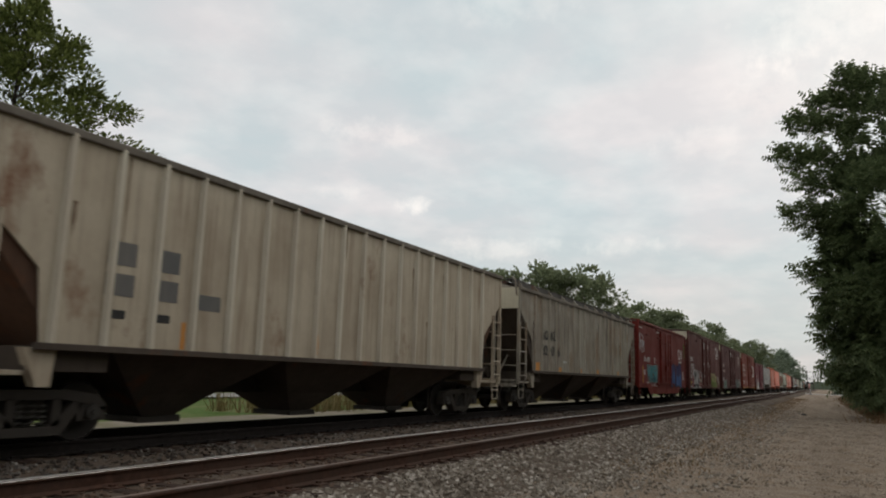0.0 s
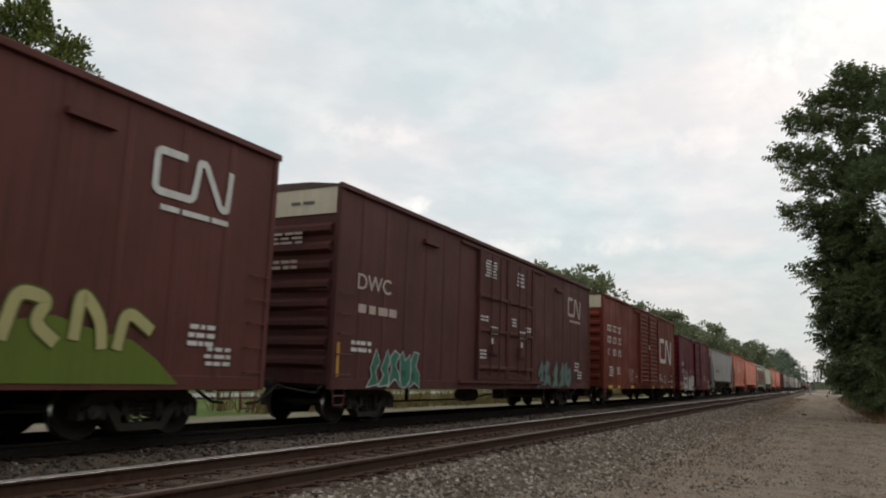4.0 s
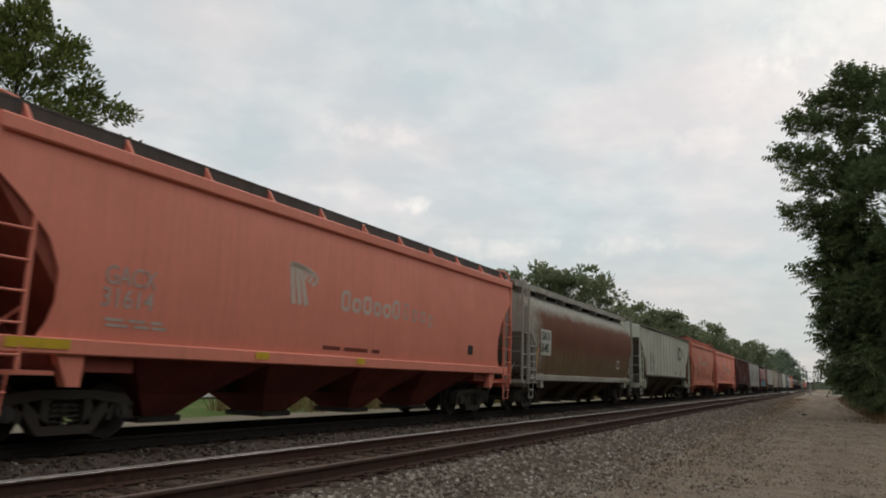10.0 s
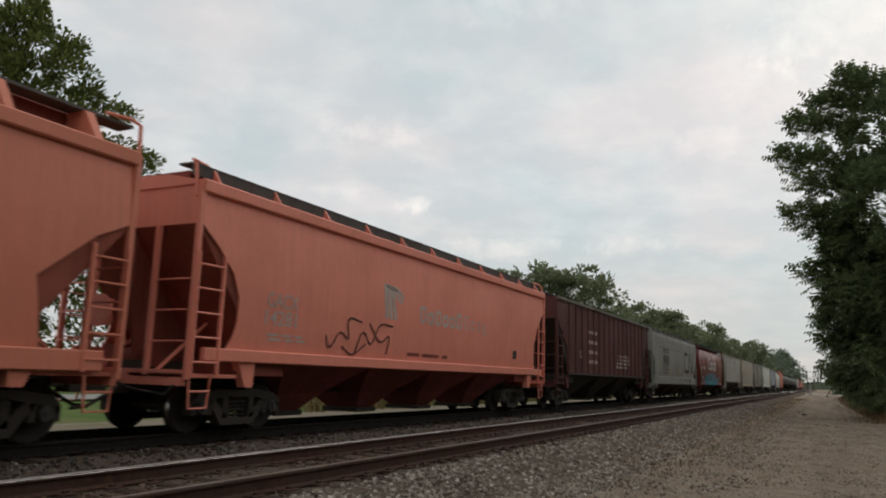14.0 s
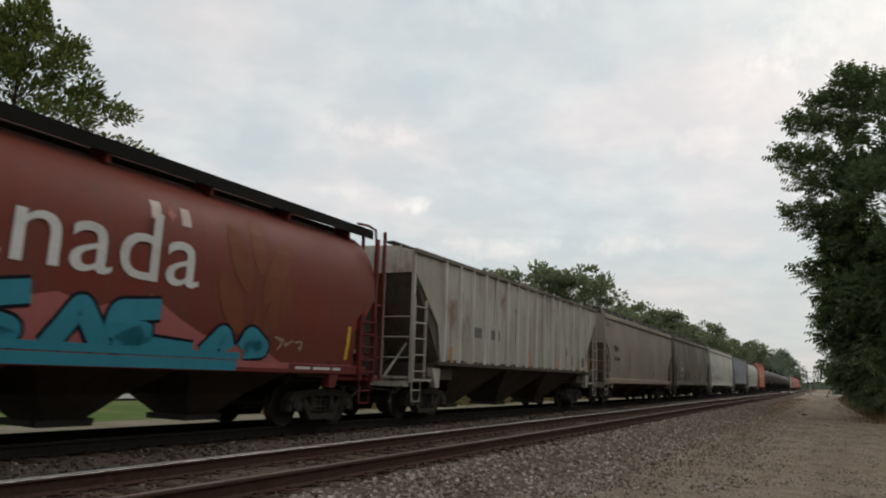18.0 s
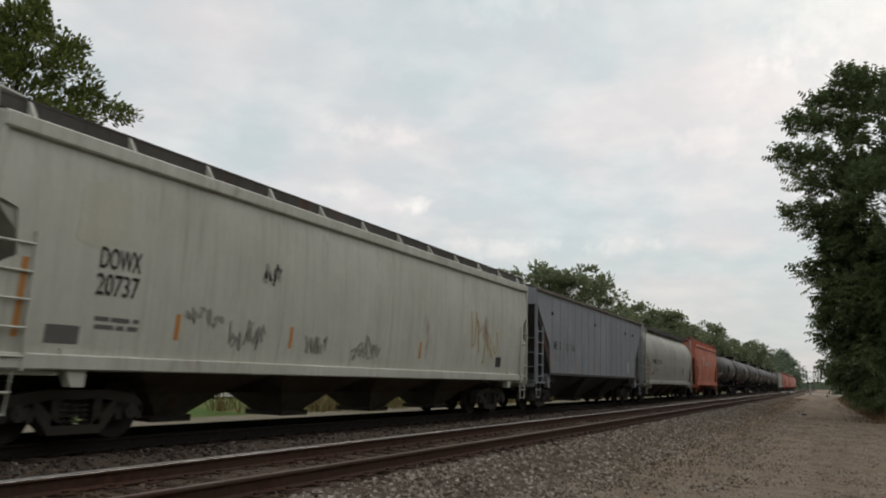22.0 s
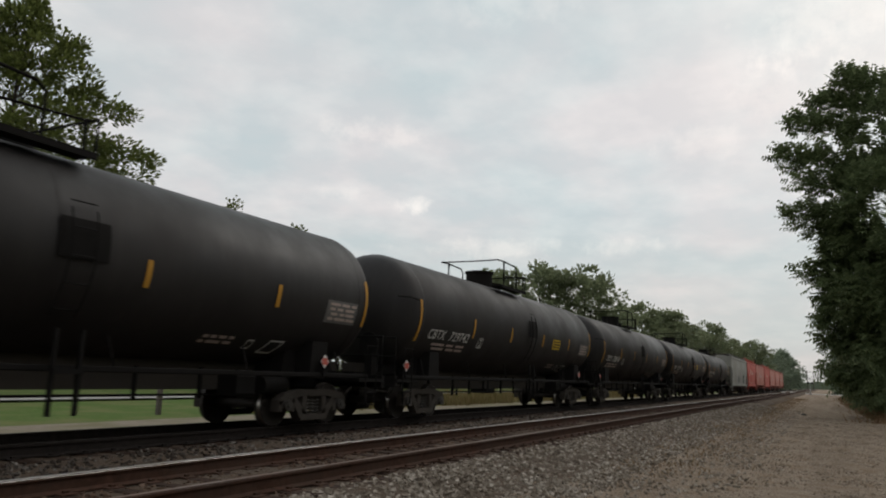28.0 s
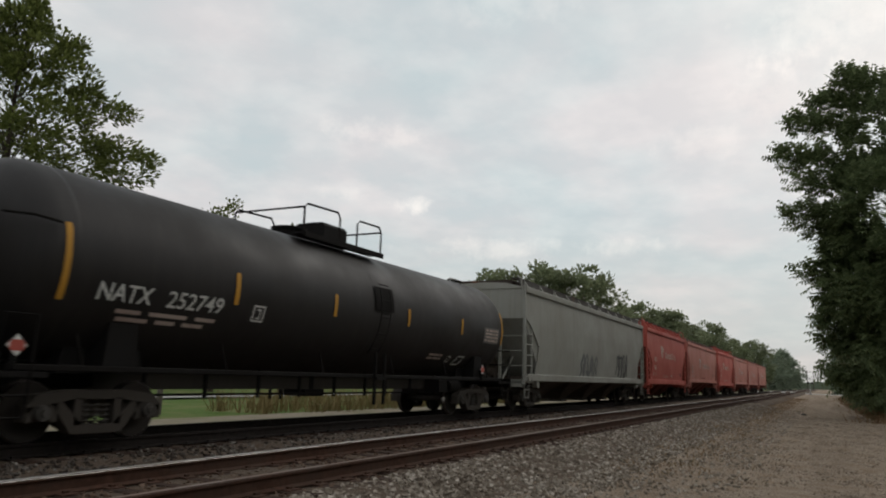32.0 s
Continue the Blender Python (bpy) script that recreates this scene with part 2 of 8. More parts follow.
# ---- ground, tracks ----
gravel_m = mottled("road_gravel", [(0.46, 0.37, 0.285), (0.145, 0.108, 0.079), (0.245, 0.178, 0.122), (0.165, 0.12, 0.083)], 26.0, 0.95, 1.0, 48.0, 0.04)
ballast_m = mottled("track_ballast", [(0.16, 0.125, 0.096), (0.056, 0.042, 0.033), (0.1, 0.07, 0.05)], 22.0, 0.95, 0.9, 40.0, 0.03)
grass_m = mottled("mown_grass", [(0.1, 0.155, 0.036), (0.062, 0.105, 0.024), (0.14, 0.15, 0.055)], 5.0, 0.95, 0.4, 30.0, 0.03)
dust_m = mottled("dusty_verge", [(0.3, 0.255, 0.2), (0.2, 0.165, 0.125), (0.19, 0.17, 0.1)], 7.0, 0.95, 0.4, 30.0, 0.02)
asphalt_m = mottled("pale_road_surface", [(0.74, 0.72, 0.69), (0.64, 0.62, 0.6)], 4.0, 0.9, 0.2)
road_m = mottled("worn_road_surface", [(0.38, 0.365, 0.34), (0.3, 0.29, 0.27)], 4.0, 0.9, 0.2)
tie_m = mottled("weathered_tie_timber", [(0.07, 0.045, 0.034), (0.026, 0.017, 0.013), (0.095, 0.052, 0.036)], 9.0, 0.95, 0.7, 30.0, 0.02)
rust_m = mottled("rusty_rail_side", [(0.085, 0.042, 0.028), (0.042, 0.023, 0.016), (0.06, 0.037, 0.027)], 12.0, 0.85, 0.3, 40.0, 0.005)
# Rails below the train: its shade is painted into this colour.
shaded_rail_m = mottled("shaded_rail_side", [(0.03, 0.024, 0.021), (0.016, 0.013, 0.012)], 12.0, 0.85, 0.3, 40.0, 0.005)
head_m, _nt, _b = shader("worn_rail_head", 0.32, 1.0)
link(_nt, blend(_nt, ramp(_nt, noise_tex(_nt, coords(_nt, 0.4, 8.0, 8.0), 3.0), 0.35, 0.7), (0.62, 0.60, 0.58), (0.45, 0.40, 0.37)), _b.inputs["Base Color"])
dull_head_m = mottled("dull_rail_head", [(0.16, 0.105, 0.08), (0.09, 0.055, 0.042), (0.2, 0.16, 0.14)], 6.0, 0.7, 0.1, 40.0, 0.003)


def cross_section(y):
    """Height of the ground across the tracks."""
    pts = [(-900, -0.5), (-8, -0.5), (-2, -0.48), (2.6, -0.47), (3.6, -0.40), (4.2, -0.26), (4.5, -0.22), (7.7, -0.21), (8.3, -0.27), (9.0, -0.22), (12.0, -0.22), (12.6, -0.27), (14.0, -0.3), (31.5, -0.34), (36, -0.7), (900, -0.7)]
    for (a, za), (b, zb) in zip(pts, pts[1:]):
        if y <= b:
            return za + (zb - za) * (y - a) / (b - a)
    return pts[-1][1]


def strip(name, ys, xs, mat, label, lift=0.0, rough=0.0, category=""):
    def up(x, y, edge):
        return 0.0 if edge or not rough else rough * noise.noise(Vector((x * 0.9, y * 1.3, 3.1))) + rough * 0.5 * noise.noise(Vector((x * 3.1, y * 3.7, 7.7)))
    n = len(ys)
    vs = [(x, y, cross_section(y) + lift + up(x, y, j in (0, n - 1))) for x in xs for j, y in enumerate(ys)]
    fs = [(i * n + j, (i + 1) * n + j, (i + 1) * n + j + 1, i * n + j + 1) for i in range(len(xs) - 1) for j in range(n - 1)]
    ob = part(name, Build().add(vs, fs), mat)
    return tagged(ob, label, category or name, kind="structure")


def span(a, b, n):
    return [a + (b - a) * i / n for i in range(n + 1)]


FAR_X = [-700, -200, -60, -20, 0, 60, 120, 200, 400, 900, 2500]
NEAR_X = [-700, -200, -60, -20, 0] + span(2, 62, 150) + [70, 80, 95, 110, 130, 160, 200, 300, 500, 900]
strip("ground", [-900, -300, -60, -20, -8, -2, 1, 2.6, 3.6, 4.2, 4.5, 7.7, 8.3, 9, 12, 12.6, 14, 20, 31.5, 36, 60, 300, 900], FAR_X, grass_m, "flat grassy land reaching to the horizon", -0.06)
strip("gravel_road", span(-4.2, 3.75, 26), NEAR_X, gravel_m, "worn grey gravel drive beside the tracks", 0.0, 0.03, "gravel drive")
strip("ballast_bed", span(3.55, 13.4, 40), NEAR_X, ballast_m, "dark crushed stone under both tracks", 0.012, 0.03, "ballast")
strip("dusty_verge", [12.9, 13.4, 14, 14.8, 15.8], NEAR_X[:60:3] + NEAR_X[60:], dust_m, "pale dusty strip between ballast and grass", 0.02, 0.03, "verge")
strip("road", [26.8, 28.5, 31.4], [-300, 0, 60, 130, 400], road_m, "pale paved road beyond the grass", 0.03)
part_x = Build().box(190, 194, -60, 4.4, -0.5, -0.34).box(190, 194, 7.75, 8.75, -0.2, -0.03).box(190, 194, 12.3, 90, -0.62, -0.22).box(190, 194, 5.4, 6.75, -0.2, -0.03).box(190, 194, 9.8, 11.15, -0.2, -0.03)
tagged(part("road_crossing", part_x, asphalt_m), "pale concrete road crossing the tracks", "road", kind="structure")


def rail_section(bld, y, x0, x1):
    """Flat-bottomed rail: foot, web and head."""
    h = [(-0.075, -0.185), (0.075, -0.185), (0.075, -0.172), (0.014, -0.15), (0.010, -0.05), (0.036, -0.04), (0.036, -0.006), (0.028, -0.004), (-0.028, -0.004), (-0.036, -0.006), (-0.036, -0.04), (-0.010, -0.05), (-0.014, -0.15), (-0.075, -0.172)]
    bld.prism([(y + a, z) for a, z in h], "x", x0, x1)


TIES = {}
for k in range(4):
    rnd = random.Random(k)
    b_ = Build()
    b_.loft([[(-0.115 + rnd.uniform(-.01, .01), y, -0.36), (0.115, y, -0.36), (0.118 + rnd.uniform(-.015, .01), y, -0.2), (0.09, y, -0.186 + rnd.uniform(-.006, .004)), (-0.09, y, -0.186 + rnd.uniform(-.006, .004)), (-0.118 + rnd.uniform(-.01, .015), y, -0.2)] for y in (-1.3 + rnd.uniform(-.05, .05), -0.5, 0.5, 1.3 + rnd.uniform(-.05, .05))])
    TIES[k] = b_.mesh("tie", tie_m)


def track(label, yc, side_mat, near, far):
    t = thing("railway_track", label, "railway track", kind="structure")
    for q in (-1, 1):
        b = Build()
        rail_section(b, yc + q * GAUGE / 2, -700, 900)
        r = part("rail", b, side_mat, t)
        part("rail_head", Build().prism([(yc + q * GAUGE / 2 + a, z) for a, z in ((-0.0375, -0.016), (-0.031, -0.006), (-0.022, 0.0), (0.022, 0.0), (0.031, -0.006), (0.0375, -0.016))], "x", -700, 900), head_m if q > 0 and yc == TRACK1 else dull_head_m if yc == TRACK1 else shaded_rail_m, r, "shiny worn running surface" if q > 0 and yc == TRACK1 else "dull brown running surface")
    rnd = random.Random(int(yc * 10))
    x = near
    i = 0
    plates = Build()
    while x < far:
        ang = rnd.uniform(-2, 2)
        part("tie", TIES[rnd.randrange(4)], None, t, at=pose(x, yc + rnd.uniform(-0.04, 0.04), rnd.uniform(-0.012, 0.004), 0, 0, ang))
        for q in (-1, 1):
            y = yc + q * GAUGE / 2
            plates.box(x - 0.1, x + 0.1, y - 0.19, y + 0.19, -0.186, -0.174)
            for dy in (-0.1, 0.1):
                plates.box(x - 0.03, x + 0.03, y + dy - 0.02, y + dy + 0.02, -0.175, -0.15)
        x += rnd.uniform(0.47, 0.56)
        i += 1
        if i >= 290:
            break
    tagged(part("tie_plates_and_spikes", plates, side_mat, t), kind="stuff")
    return t


track("rusty main track with weathered timber ties", TRACK1, rust_m, 2.0, 150)
track("rails under the moving train, its shade put into their colour", TRACK2, shaded_rail_m, 0.0, 150)


def rocks(name, label, n, x0, x1, y0, y1, s0, s1, mat, seed, sink=0.3, power=2.0):
    """Loose stones, thicker on the ground close to the camera."""
    rnd = random.Random(seed)
    V = np.zeros((n * 8, 3))
    F = []
    base = np.array([(x, y, z) for x in (-1, 1) for y in (-1, 1) for z in (-1, 1)], float)
    quads = [(0, 1, 3, 2), (4, 6, 7, 5), (0, 4, 5, 1), (2, 3, 7, 6), (0, 2, 6, 4), (1, 5, 7, 3)]
    for i in range(n):
        x = x0 + (x1 - x0) * rnd.random() ** power
        y = rnd.uniform(y0, y1)
        s = rnd.uniform(s0, s1)
        m = np.array(Euler((rnd.uniform(0, 6), rnd.uniform(0, 6), rnd.uniform(0, 6))).to_matrix())
        jit = np.array([[rnd.uniform(0.45, 1.0) for _ in range(3)] for _ in range(8)])
        pts = (base * jit * s * np.array([1, 0.8, 0.65])) @ m.T
        V[i * 8:i * 8 + 8] = pts + np.array([x, y, cross_section(y) + s * (0.5 - sink)])
        F += [tuple(i * 8 + k for k in q) for q in quads]
    me = bpy.data.meshes.new(name)
    me.from_pydata(V.tolist(), [], F)
    me.materials.append(mat)
    return tagged(new(name, me), label, "stones", kind="stuff")


def island_mat(name, cols, rough=0.9, spots=60.0):
    """Pieces joined in one mesh, each of its own shade."""
    m, nt, b = shader(name, rough)
    b.inputs["Specular IOR Level"].default_value = 0.15
    ge = nt.nodes.new("ShaderNodeNewGeometry")
    cr = nt.nodes.new("ShaderNodeValToRGB")
    cr.color_ramp.elements[0].color = (*cols[0], 1)
    cr.color_ramp.elements[-1].color = (*cols[-1], 1)
    for i, c in enumerate(cols[1:-1]):
        e = cr.color_ramp.elements.new((i + 1) / (len(cols) - 1))
        e.color = (*c, 1)
    link(nt, ge.outputs["Random Per Island"], cr.inputs[0])
    n = noise_tex(nt, coords(nt), spots, 3.0)
    link(nt, blend(nt, ramp(nt, n, 0.35, 0.7, 0.0, 0.45), cr.outputs[0], tuple(x * 0.4 for x in cols[0])), b.inputs["Base Color"])
    return m


stone_m = island_mat("crushed_stone", [(0.12, 0.094, 0.072), (0.22, 0.18, 0.142), (0.28, 0.236, 0.19), (0.345, 0.297, 0.245), (0.52, 0.46, 0.395)])
brown_stone_m = island_mat("rust_stained_stone", [(0.055, 0.034, 0.024), (0.12, 0.073, 0.05), (0.17, 0.115, 0.085)])
# Stones beside the train, its shadow put into their darker tones.
shaded_stone_m = island_mat("shaded_stone", [(0.032, 0.025, 0.02), (0.06, 0.047, 0.038), (0.09, 0.074, 0.062), (0.26, 0.235, 0.21)])
pebble_m = island_mat("road_pebbles", [(0.15, 0.114, 0.085), (0.29, 0.228, 0.172), (0.375, 0.305, 0.238), (0.54, 0.46, 0.385)])
rocks("ballast_stones", "grey crushed stones on the ballast shoulder", 15000, 4.0, 60, 2.9, 5.0, 0.018, 0.05, stone_m, 1)
rocks("ballast_stones", "rust-stained stones between the rails", 7000, 3.0, 50, 5.0, 7.6, 0.016, 0.04, brown_stone_m, 2)
rocks("ballast_stones", "crushed stones between the tracks, darkened as the train's shadow", 7000, 3.0, 50, 7.4, 9.4, 0.018, 0.045, shaded_stone_m, 3)
rocks("road_pebbles", "loose pale pebbles on the gravel drive", 34000, 5.0, 45, -3.0, 3.9, 0.006, 0.021, pebble_m, 4, 0.4)
rocks("road_pebbles", "scattered ballast stones at the edge of the drive", 4000, 5.0, 55, 1.2, 3.6, 0.012, 0.04, stone_m, 6, 0.35)
rocks("ballast_stones", "grey crushed stones beyond the far rail", 4000, 3.0, 45, 11.3, 13.0, 0.018, 0.045, stone_m, 5)


# ---- grass and weeds ----
def blades(name, label, spots, mat, hmin, hmax, n_each, spread, seed, width=0.012, lean=0.35):
    rnd = random.Random(seed)
    V, F = [], []
    for (x, y) in spots:
        for _ in range(n_each):
            px, py = x + rnd.gauss(0, spread), y + rnd.gauss(0, spread)
            h = rnd.uniform(hmin, hmax)
            a = rnd.uniform(0, 6.28)
            dx, dy = math.cos(a) * width, math.sin(a) * width
            lx, ly = rnd.gauss(0, lean) * h, rnd.gauss(0, lean) * h
            z = cross_section(py)
            o = len(V)
            V += [(px - dx, py - dy, z), (px + dx, py + dy, z), (px + lx * 0.4 + dx * 0.8, py + ly * 0.4 + dy * 0.8, z + h * 0.6), (px + lx * 0.4 - dx * 0.8, py + ly * 0.4 - dy * 0.8, z + h * 0.6), (px + lx, py + ly, z + h)]
            F += [(o, o + 1, o + 2, o + 3), (o + 3, o + 2, o + 4)]
    me = bpy.data.meshes.new(name)
    me.from_pydata(V, [], F)
    me.materials.append(mat)
    return tagged(new(name, me), label, "grass", kind="stuff")


dry_m = island_mat("dry_grass", [(0.22, 0.16, 0.07), (0.3, 0.23, 0.11), (0.16, 0.14, 0.05)])
weed_m = island_mat("brown_weeds", [(0.2, 0.115, 0.06), (0.27, 0.175, 0.1), (0.17, 0.13, 0.065)])
rnd = random.Random(7)
blades("tall_dry_grass", "tall dry yellow grass along the verge", [(rnd.uniform(19, 75), 15.6 + 3.4 * rnd.random() ** 1.3) for _ in range(420)], dry_m, 0.35, 0.95, 14, 0.22, 8, 0.016)
blades("roadside_weeds", "low brown weeds between drive and ballast", [(13 + 100 * rnd.random() ** 0.9, rnd.gauss(3.0, 0.55)) for _ in range(750)], weed_m, 0.02, 0.1, 11, 0.3, 11, 0.01, 0.9)
blades("roadside_weeds", "dry weeds along the edge of the woods", [(rnd.uniform(40, 120), rnd.gauss(-3.2, 0.6)) for _ in range(480)], weed_m, 0.1, 0.6, 14, 0.3, 12, 0.02, 0.5)

# ---- trees ----
bark_m = mottled("tree_bark", [(0.085, 0.07, 0.055), (0.04, 0.033, 0.027)], 6.0, 0.95, 0.9, 14.0, 0.05)


def leaf_mat(name, cols):
    m = island_mat(name, cols, 0.6, 3.0)
    b = m.node_tree.nodes["Principled BSDF"]
    b.inputs["Roughness"].default_value = 0.55
    nt = m.node_tree
    tl = nt.nodes.new("ShaderNodeBsdfTranslucent")
    src = b.inputs["Base Color"].links[0].from_socket
    link(nt, src, tl.inputs["Color"])
    mx = nt.nodes.new("ShaderNodeMixShader")
    mx.inputs[0].default_value = 0.5
    out = nt.nodes["Material Output"]
    link(nt, b.outputs[0], mx.inputs[1])
    link(nt, tl.outputs[0], mx.inputs[2])
    link(nt, mx.outputs[0], out.inputs["Surface"])
    return m


leaf_left = leaf_mat("leaf_green", [(0.085, 0.105, 0.03), (0.125, 0.15, 0.042), (0.19, 0.21, 0.065)])
leaf_right = leaf_mat("leaf_deep_green", [(0.1, 0.13, 0.062), (0.145, 0.185, 0.085), (0.22, 0.26, 0.125)])
# Paler than the near leaves: distance haze is put into these two colours.
leaf_far = leaf_mat("leaf_hazed_green", [(0.19, 0.22, 0.125), (0.24, 0.275, 0.155), (0.29, 0.315, 0.185)])
leaf_haze = leaf_mat("leaf_hazed_pale_green", [(0.2, 0.245, 0.17), (0.235, 0.28, 0.2), (0.27, 0.31, 0.23)])


def tree(at, label, envelope, height, trunk_r, leaf, mat, clumps, per, leaf_len, leaf_wid, seed, frond=0, low=2.0, group="", clump_r=1.0, droop=0.2, wave=0.22, boughs=()):
    """A tree: tapered trunk, limbs to its clumps, leaves in clumps. envelope: (height, radius) up the crown."""
    rnd = random.Random(seed)
    x0, y0 = at
    z0 = cross_section(y0)
    t = thing("tree", label, "tree", (x0, y0, z0), group)

    def rad(z):
        for (a, ra), (b, rb) in zip(envelope, envelope[1:]):
            if a <= z <= b:
                return ra + (rb - ra) * (z - a) / (b - a)
        return 0.3
    b = Build()
    top = height * 0.86
    pts = []
    for i in range(9):
        k = i / 8
        pts.append((0.25 * math.sin(k * 3 + seed) * k, 0.25 * math.cos(k * 2.3 + seed) * k, top * k))
    rings = [[(px + trunk_r * (1.25 if i == 0 else 1 - 0.88 * i / 8) * math.cos(6.283 * j / 9), py + trunk_r * (1.25 if i == 0 else 1 - 0.88 * i / 8) * math.sin(6.283 * j / 9), pz) for j in range(9)] for i, (px, py, pz) in enumerate(pts)]
    b.loft(rings)
    part("trunk", b, bark_m, t, smooth=True)
    centres = []
    zlo, zhi = envelope[0][0], envelope[-1][0]
    while len(centres) < clumps:
        z = rnd.uniform(zlo, zhi)
        r = rad(z)
        if rnd.random() > 0.25 + 0.75 * r / max(e[1] for e in envelope):
            continue
        k = rnd.random() ** 0.42
        a = rnd.uniform(0, 6.283)
        wob = 1.0 + wave * math.sin(3 * a + seed) * math.sin(z * 0.9 + seed)
        centres.append(Vector((math.cos(a) * r * k * wob, math.sin(a) * r * k * wob, z)))
    # long boughs standing out of the crown
    for bx, by, bz, n_ in boughs:
        for i in range(n_):
            k = 0.45 + 0.55 * (i + 1) / n_
            s_ = 0.5 * (1.1 - k)
            centres.append(Vector((bx * k + rnd.gauss(0, s_), by * k + rnd.gauss(0, s_), bz + 1.6 * (k - 1) + rnd.gauss(0, s_))))
    lim = Build()
    for c in centres[::2]:
        zs = max(low * 0.6, min(top * 0.97, c.z - (c.x ** 2 + c.y ** 2) ** 0.5 * rnd.uniform(0.35, 0.8)))
        s = Vector((pts[4][0] * zs / top, pts[4][1] * zs / top, zs))
        mid = s.lerp(c, 0.55) + Vector((0, 0, 0.12 * (c - s).length))
        d = trunk_r * 0.28 * max(0.3, 1 - zs / height)
        rings = []
        for p, rr in ((s, d), (mid, d * 0.6), (c, d * 0.2)):
            rings.append([(p.x + rr * math.cos(2.094 * j), p.y + rr * math.sin(2.094 * j), p.z + rr * 0.3 * math.sin(2.094 * j)) for j in range(3)])
        lim.loft(rings)
    part("branchwork", lim, bark_m, t)
    V, F = [], []
    for c in centres:
        out = Vector((c.x, c.y, (c.z - (zlo + zhi) * 0.45) * 0.7))
        out = out.normalized() if out.length > 0.01 else Vector((0, 0, 1))
        cr = clump_r * rnd.uniform(0.6, 1.25)
        for _ in range(per):
            d = Vector((rnd.gauss(0, 1), rnd.gauss(0, 1), rnd.gauss(0, 0.75)))
            d = d.normalized() if d.length > 0 else Vector((0, 0, 1))
            p = c + d * (cr * rnd.random() ** 0.5)
            ax = (d * 0.8 + out * 0.9 + Vector((0, 0, rnd.uniform(-droop * 2, 0.35)))).normalized()
            sd = ax.cross(Vector((rnd.gauss(0, 0.4), rnd.gauss(0, 0.4), 1))).normalized()
            L, W = leaf_len * rnd.uniform(0.7, 1.3), leaf_wid * rnd.uniform(0.7, 1.3)
            if not frond:
                o = len(V)
                q = ax * L
                V += [tuple(p), tuple(p + q * 0.45 + sd * W), tuple(p + q), tuple(p + q * 0.45 - sd * W)]
                F.append((o, o + 1, o + 2, o + 3))
            else:
                for i in range(frond):
                    k = (i + 0.7) / frond
                    b0 = p + ax * (L * k) + Vector((0, 0, -droop * L * k * k))
                    for q in (-1, 1):
                        tip = b0 + sd * (q * W * (1.15 - 0.6 * k)) + ax * (0.3 * W) + Vector((0, 0, -0.35 * W))
                        o = len(V)
                        e = ax * (0.42 * L / frond)
                        V += [tuple(b0 - e), tuple(b0 + e), tuple(tip + e * 0.3)]
                        F.append((o, o + 1, o + 2))
    me = bpy.data.meshes.new("crown")
    me.from_pydata(V, [], F)
    me.materials.append(mat)
    part("crown", me, None, t)
    return t


tree((23.6, 38.4), "tall leafy green tree behind the tracks", [(4, 4.5), (9, 6.8), (13.0, 6.6), (15.5, 5.3), (18.5, 2.8), (20.5, 1.0), (21.8, 0.3)], 21.0, 0.42, 0, leaf_left, 420, 74, 0.3, 0.085, 3, clump_r=0.72, boughs=((3.2, 0, 20.3, 8), (5.0, 0, 17.9, 8), (7.4, 0, 17.5, 10), (9.2, 0, 15.2, 12), (8.0, 0, 13.4, 10)))
tree((44.0, 42.5), "smaller leafy tree on the grass beyond", [(4, 2.5), (9, 3.6), (13, 2.2), (15.2, 0.6)], 14.6, 0.25, 0, leaf_left, 60, 45, 0.3, 0.11, 5, clump_r=0.8)
tree((48, 38.8), "smaller leafy tree on the grass beyond", [(3, 2.0), (8, 3.0), (11.5, 1.8), (13.4, 0.5)], 13.0, 0.22, 0, leaf_left, 45, 45, 0.3, 0.11, 6, clump_r=0.8)
tree((46, -5.6), "tall dark green tree with feathery leaves overhanging the drive", [(1, 5.0), (3.5, 4.9), (5.5, 5.0), (7.5, 5.2), (9.5, 5.1), (12, 4.6), (15, 4.4), (16.4, 3.6), (17.5, 2.0)], 17.2, 0.4, 0, leaf_right, 370, 42, 0.5, 0.25, 8, frond=3, clump_r=0.85, droop=0.06, wave=0.08, boughs=((0, 3.7, 19.1, 11), (0, 1.4, 17.4, 7), (0.5, 5.0, 18.0, 9), (0, 6.2, 16.7, 10), (0, 7.1, 14.8, 12), (-0.6, 6.0, 13.0, 8), (0, 6.6, 11.4, 12), (0, 5.1, 10.3, 10), (0.3, 4.7, 9.4, 11), (0, 4.5, 8.7, 9), (-0.4, 3.2, 9.6, 10), (0.4, 6.0, 8.1, 10), (0, 5.2, 6.6, 11), (0.3, 5.3, 5.4, 10), (0, 5.2, 4.4, 10), (0, 5.0, 2.6, 8)))
for k, (x, y, h, r, s) in enumerate(((57, -8.0, 15, 4.6, 21), (66, -7.2, 13, 4.2, 22), (78, -6.6, 12, 4.2, 23), (92, -6.4, 11, 4.0, 24), (110, -6.6, 11, 4.4, 25), (132, -7.0, 11, 4.6, 26), (158, -7.5, 11, 5.0, 27))):
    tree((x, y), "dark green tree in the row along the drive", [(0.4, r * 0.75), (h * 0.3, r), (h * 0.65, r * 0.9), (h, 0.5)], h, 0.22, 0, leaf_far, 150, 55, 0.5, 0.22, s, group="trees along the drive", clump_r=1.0)
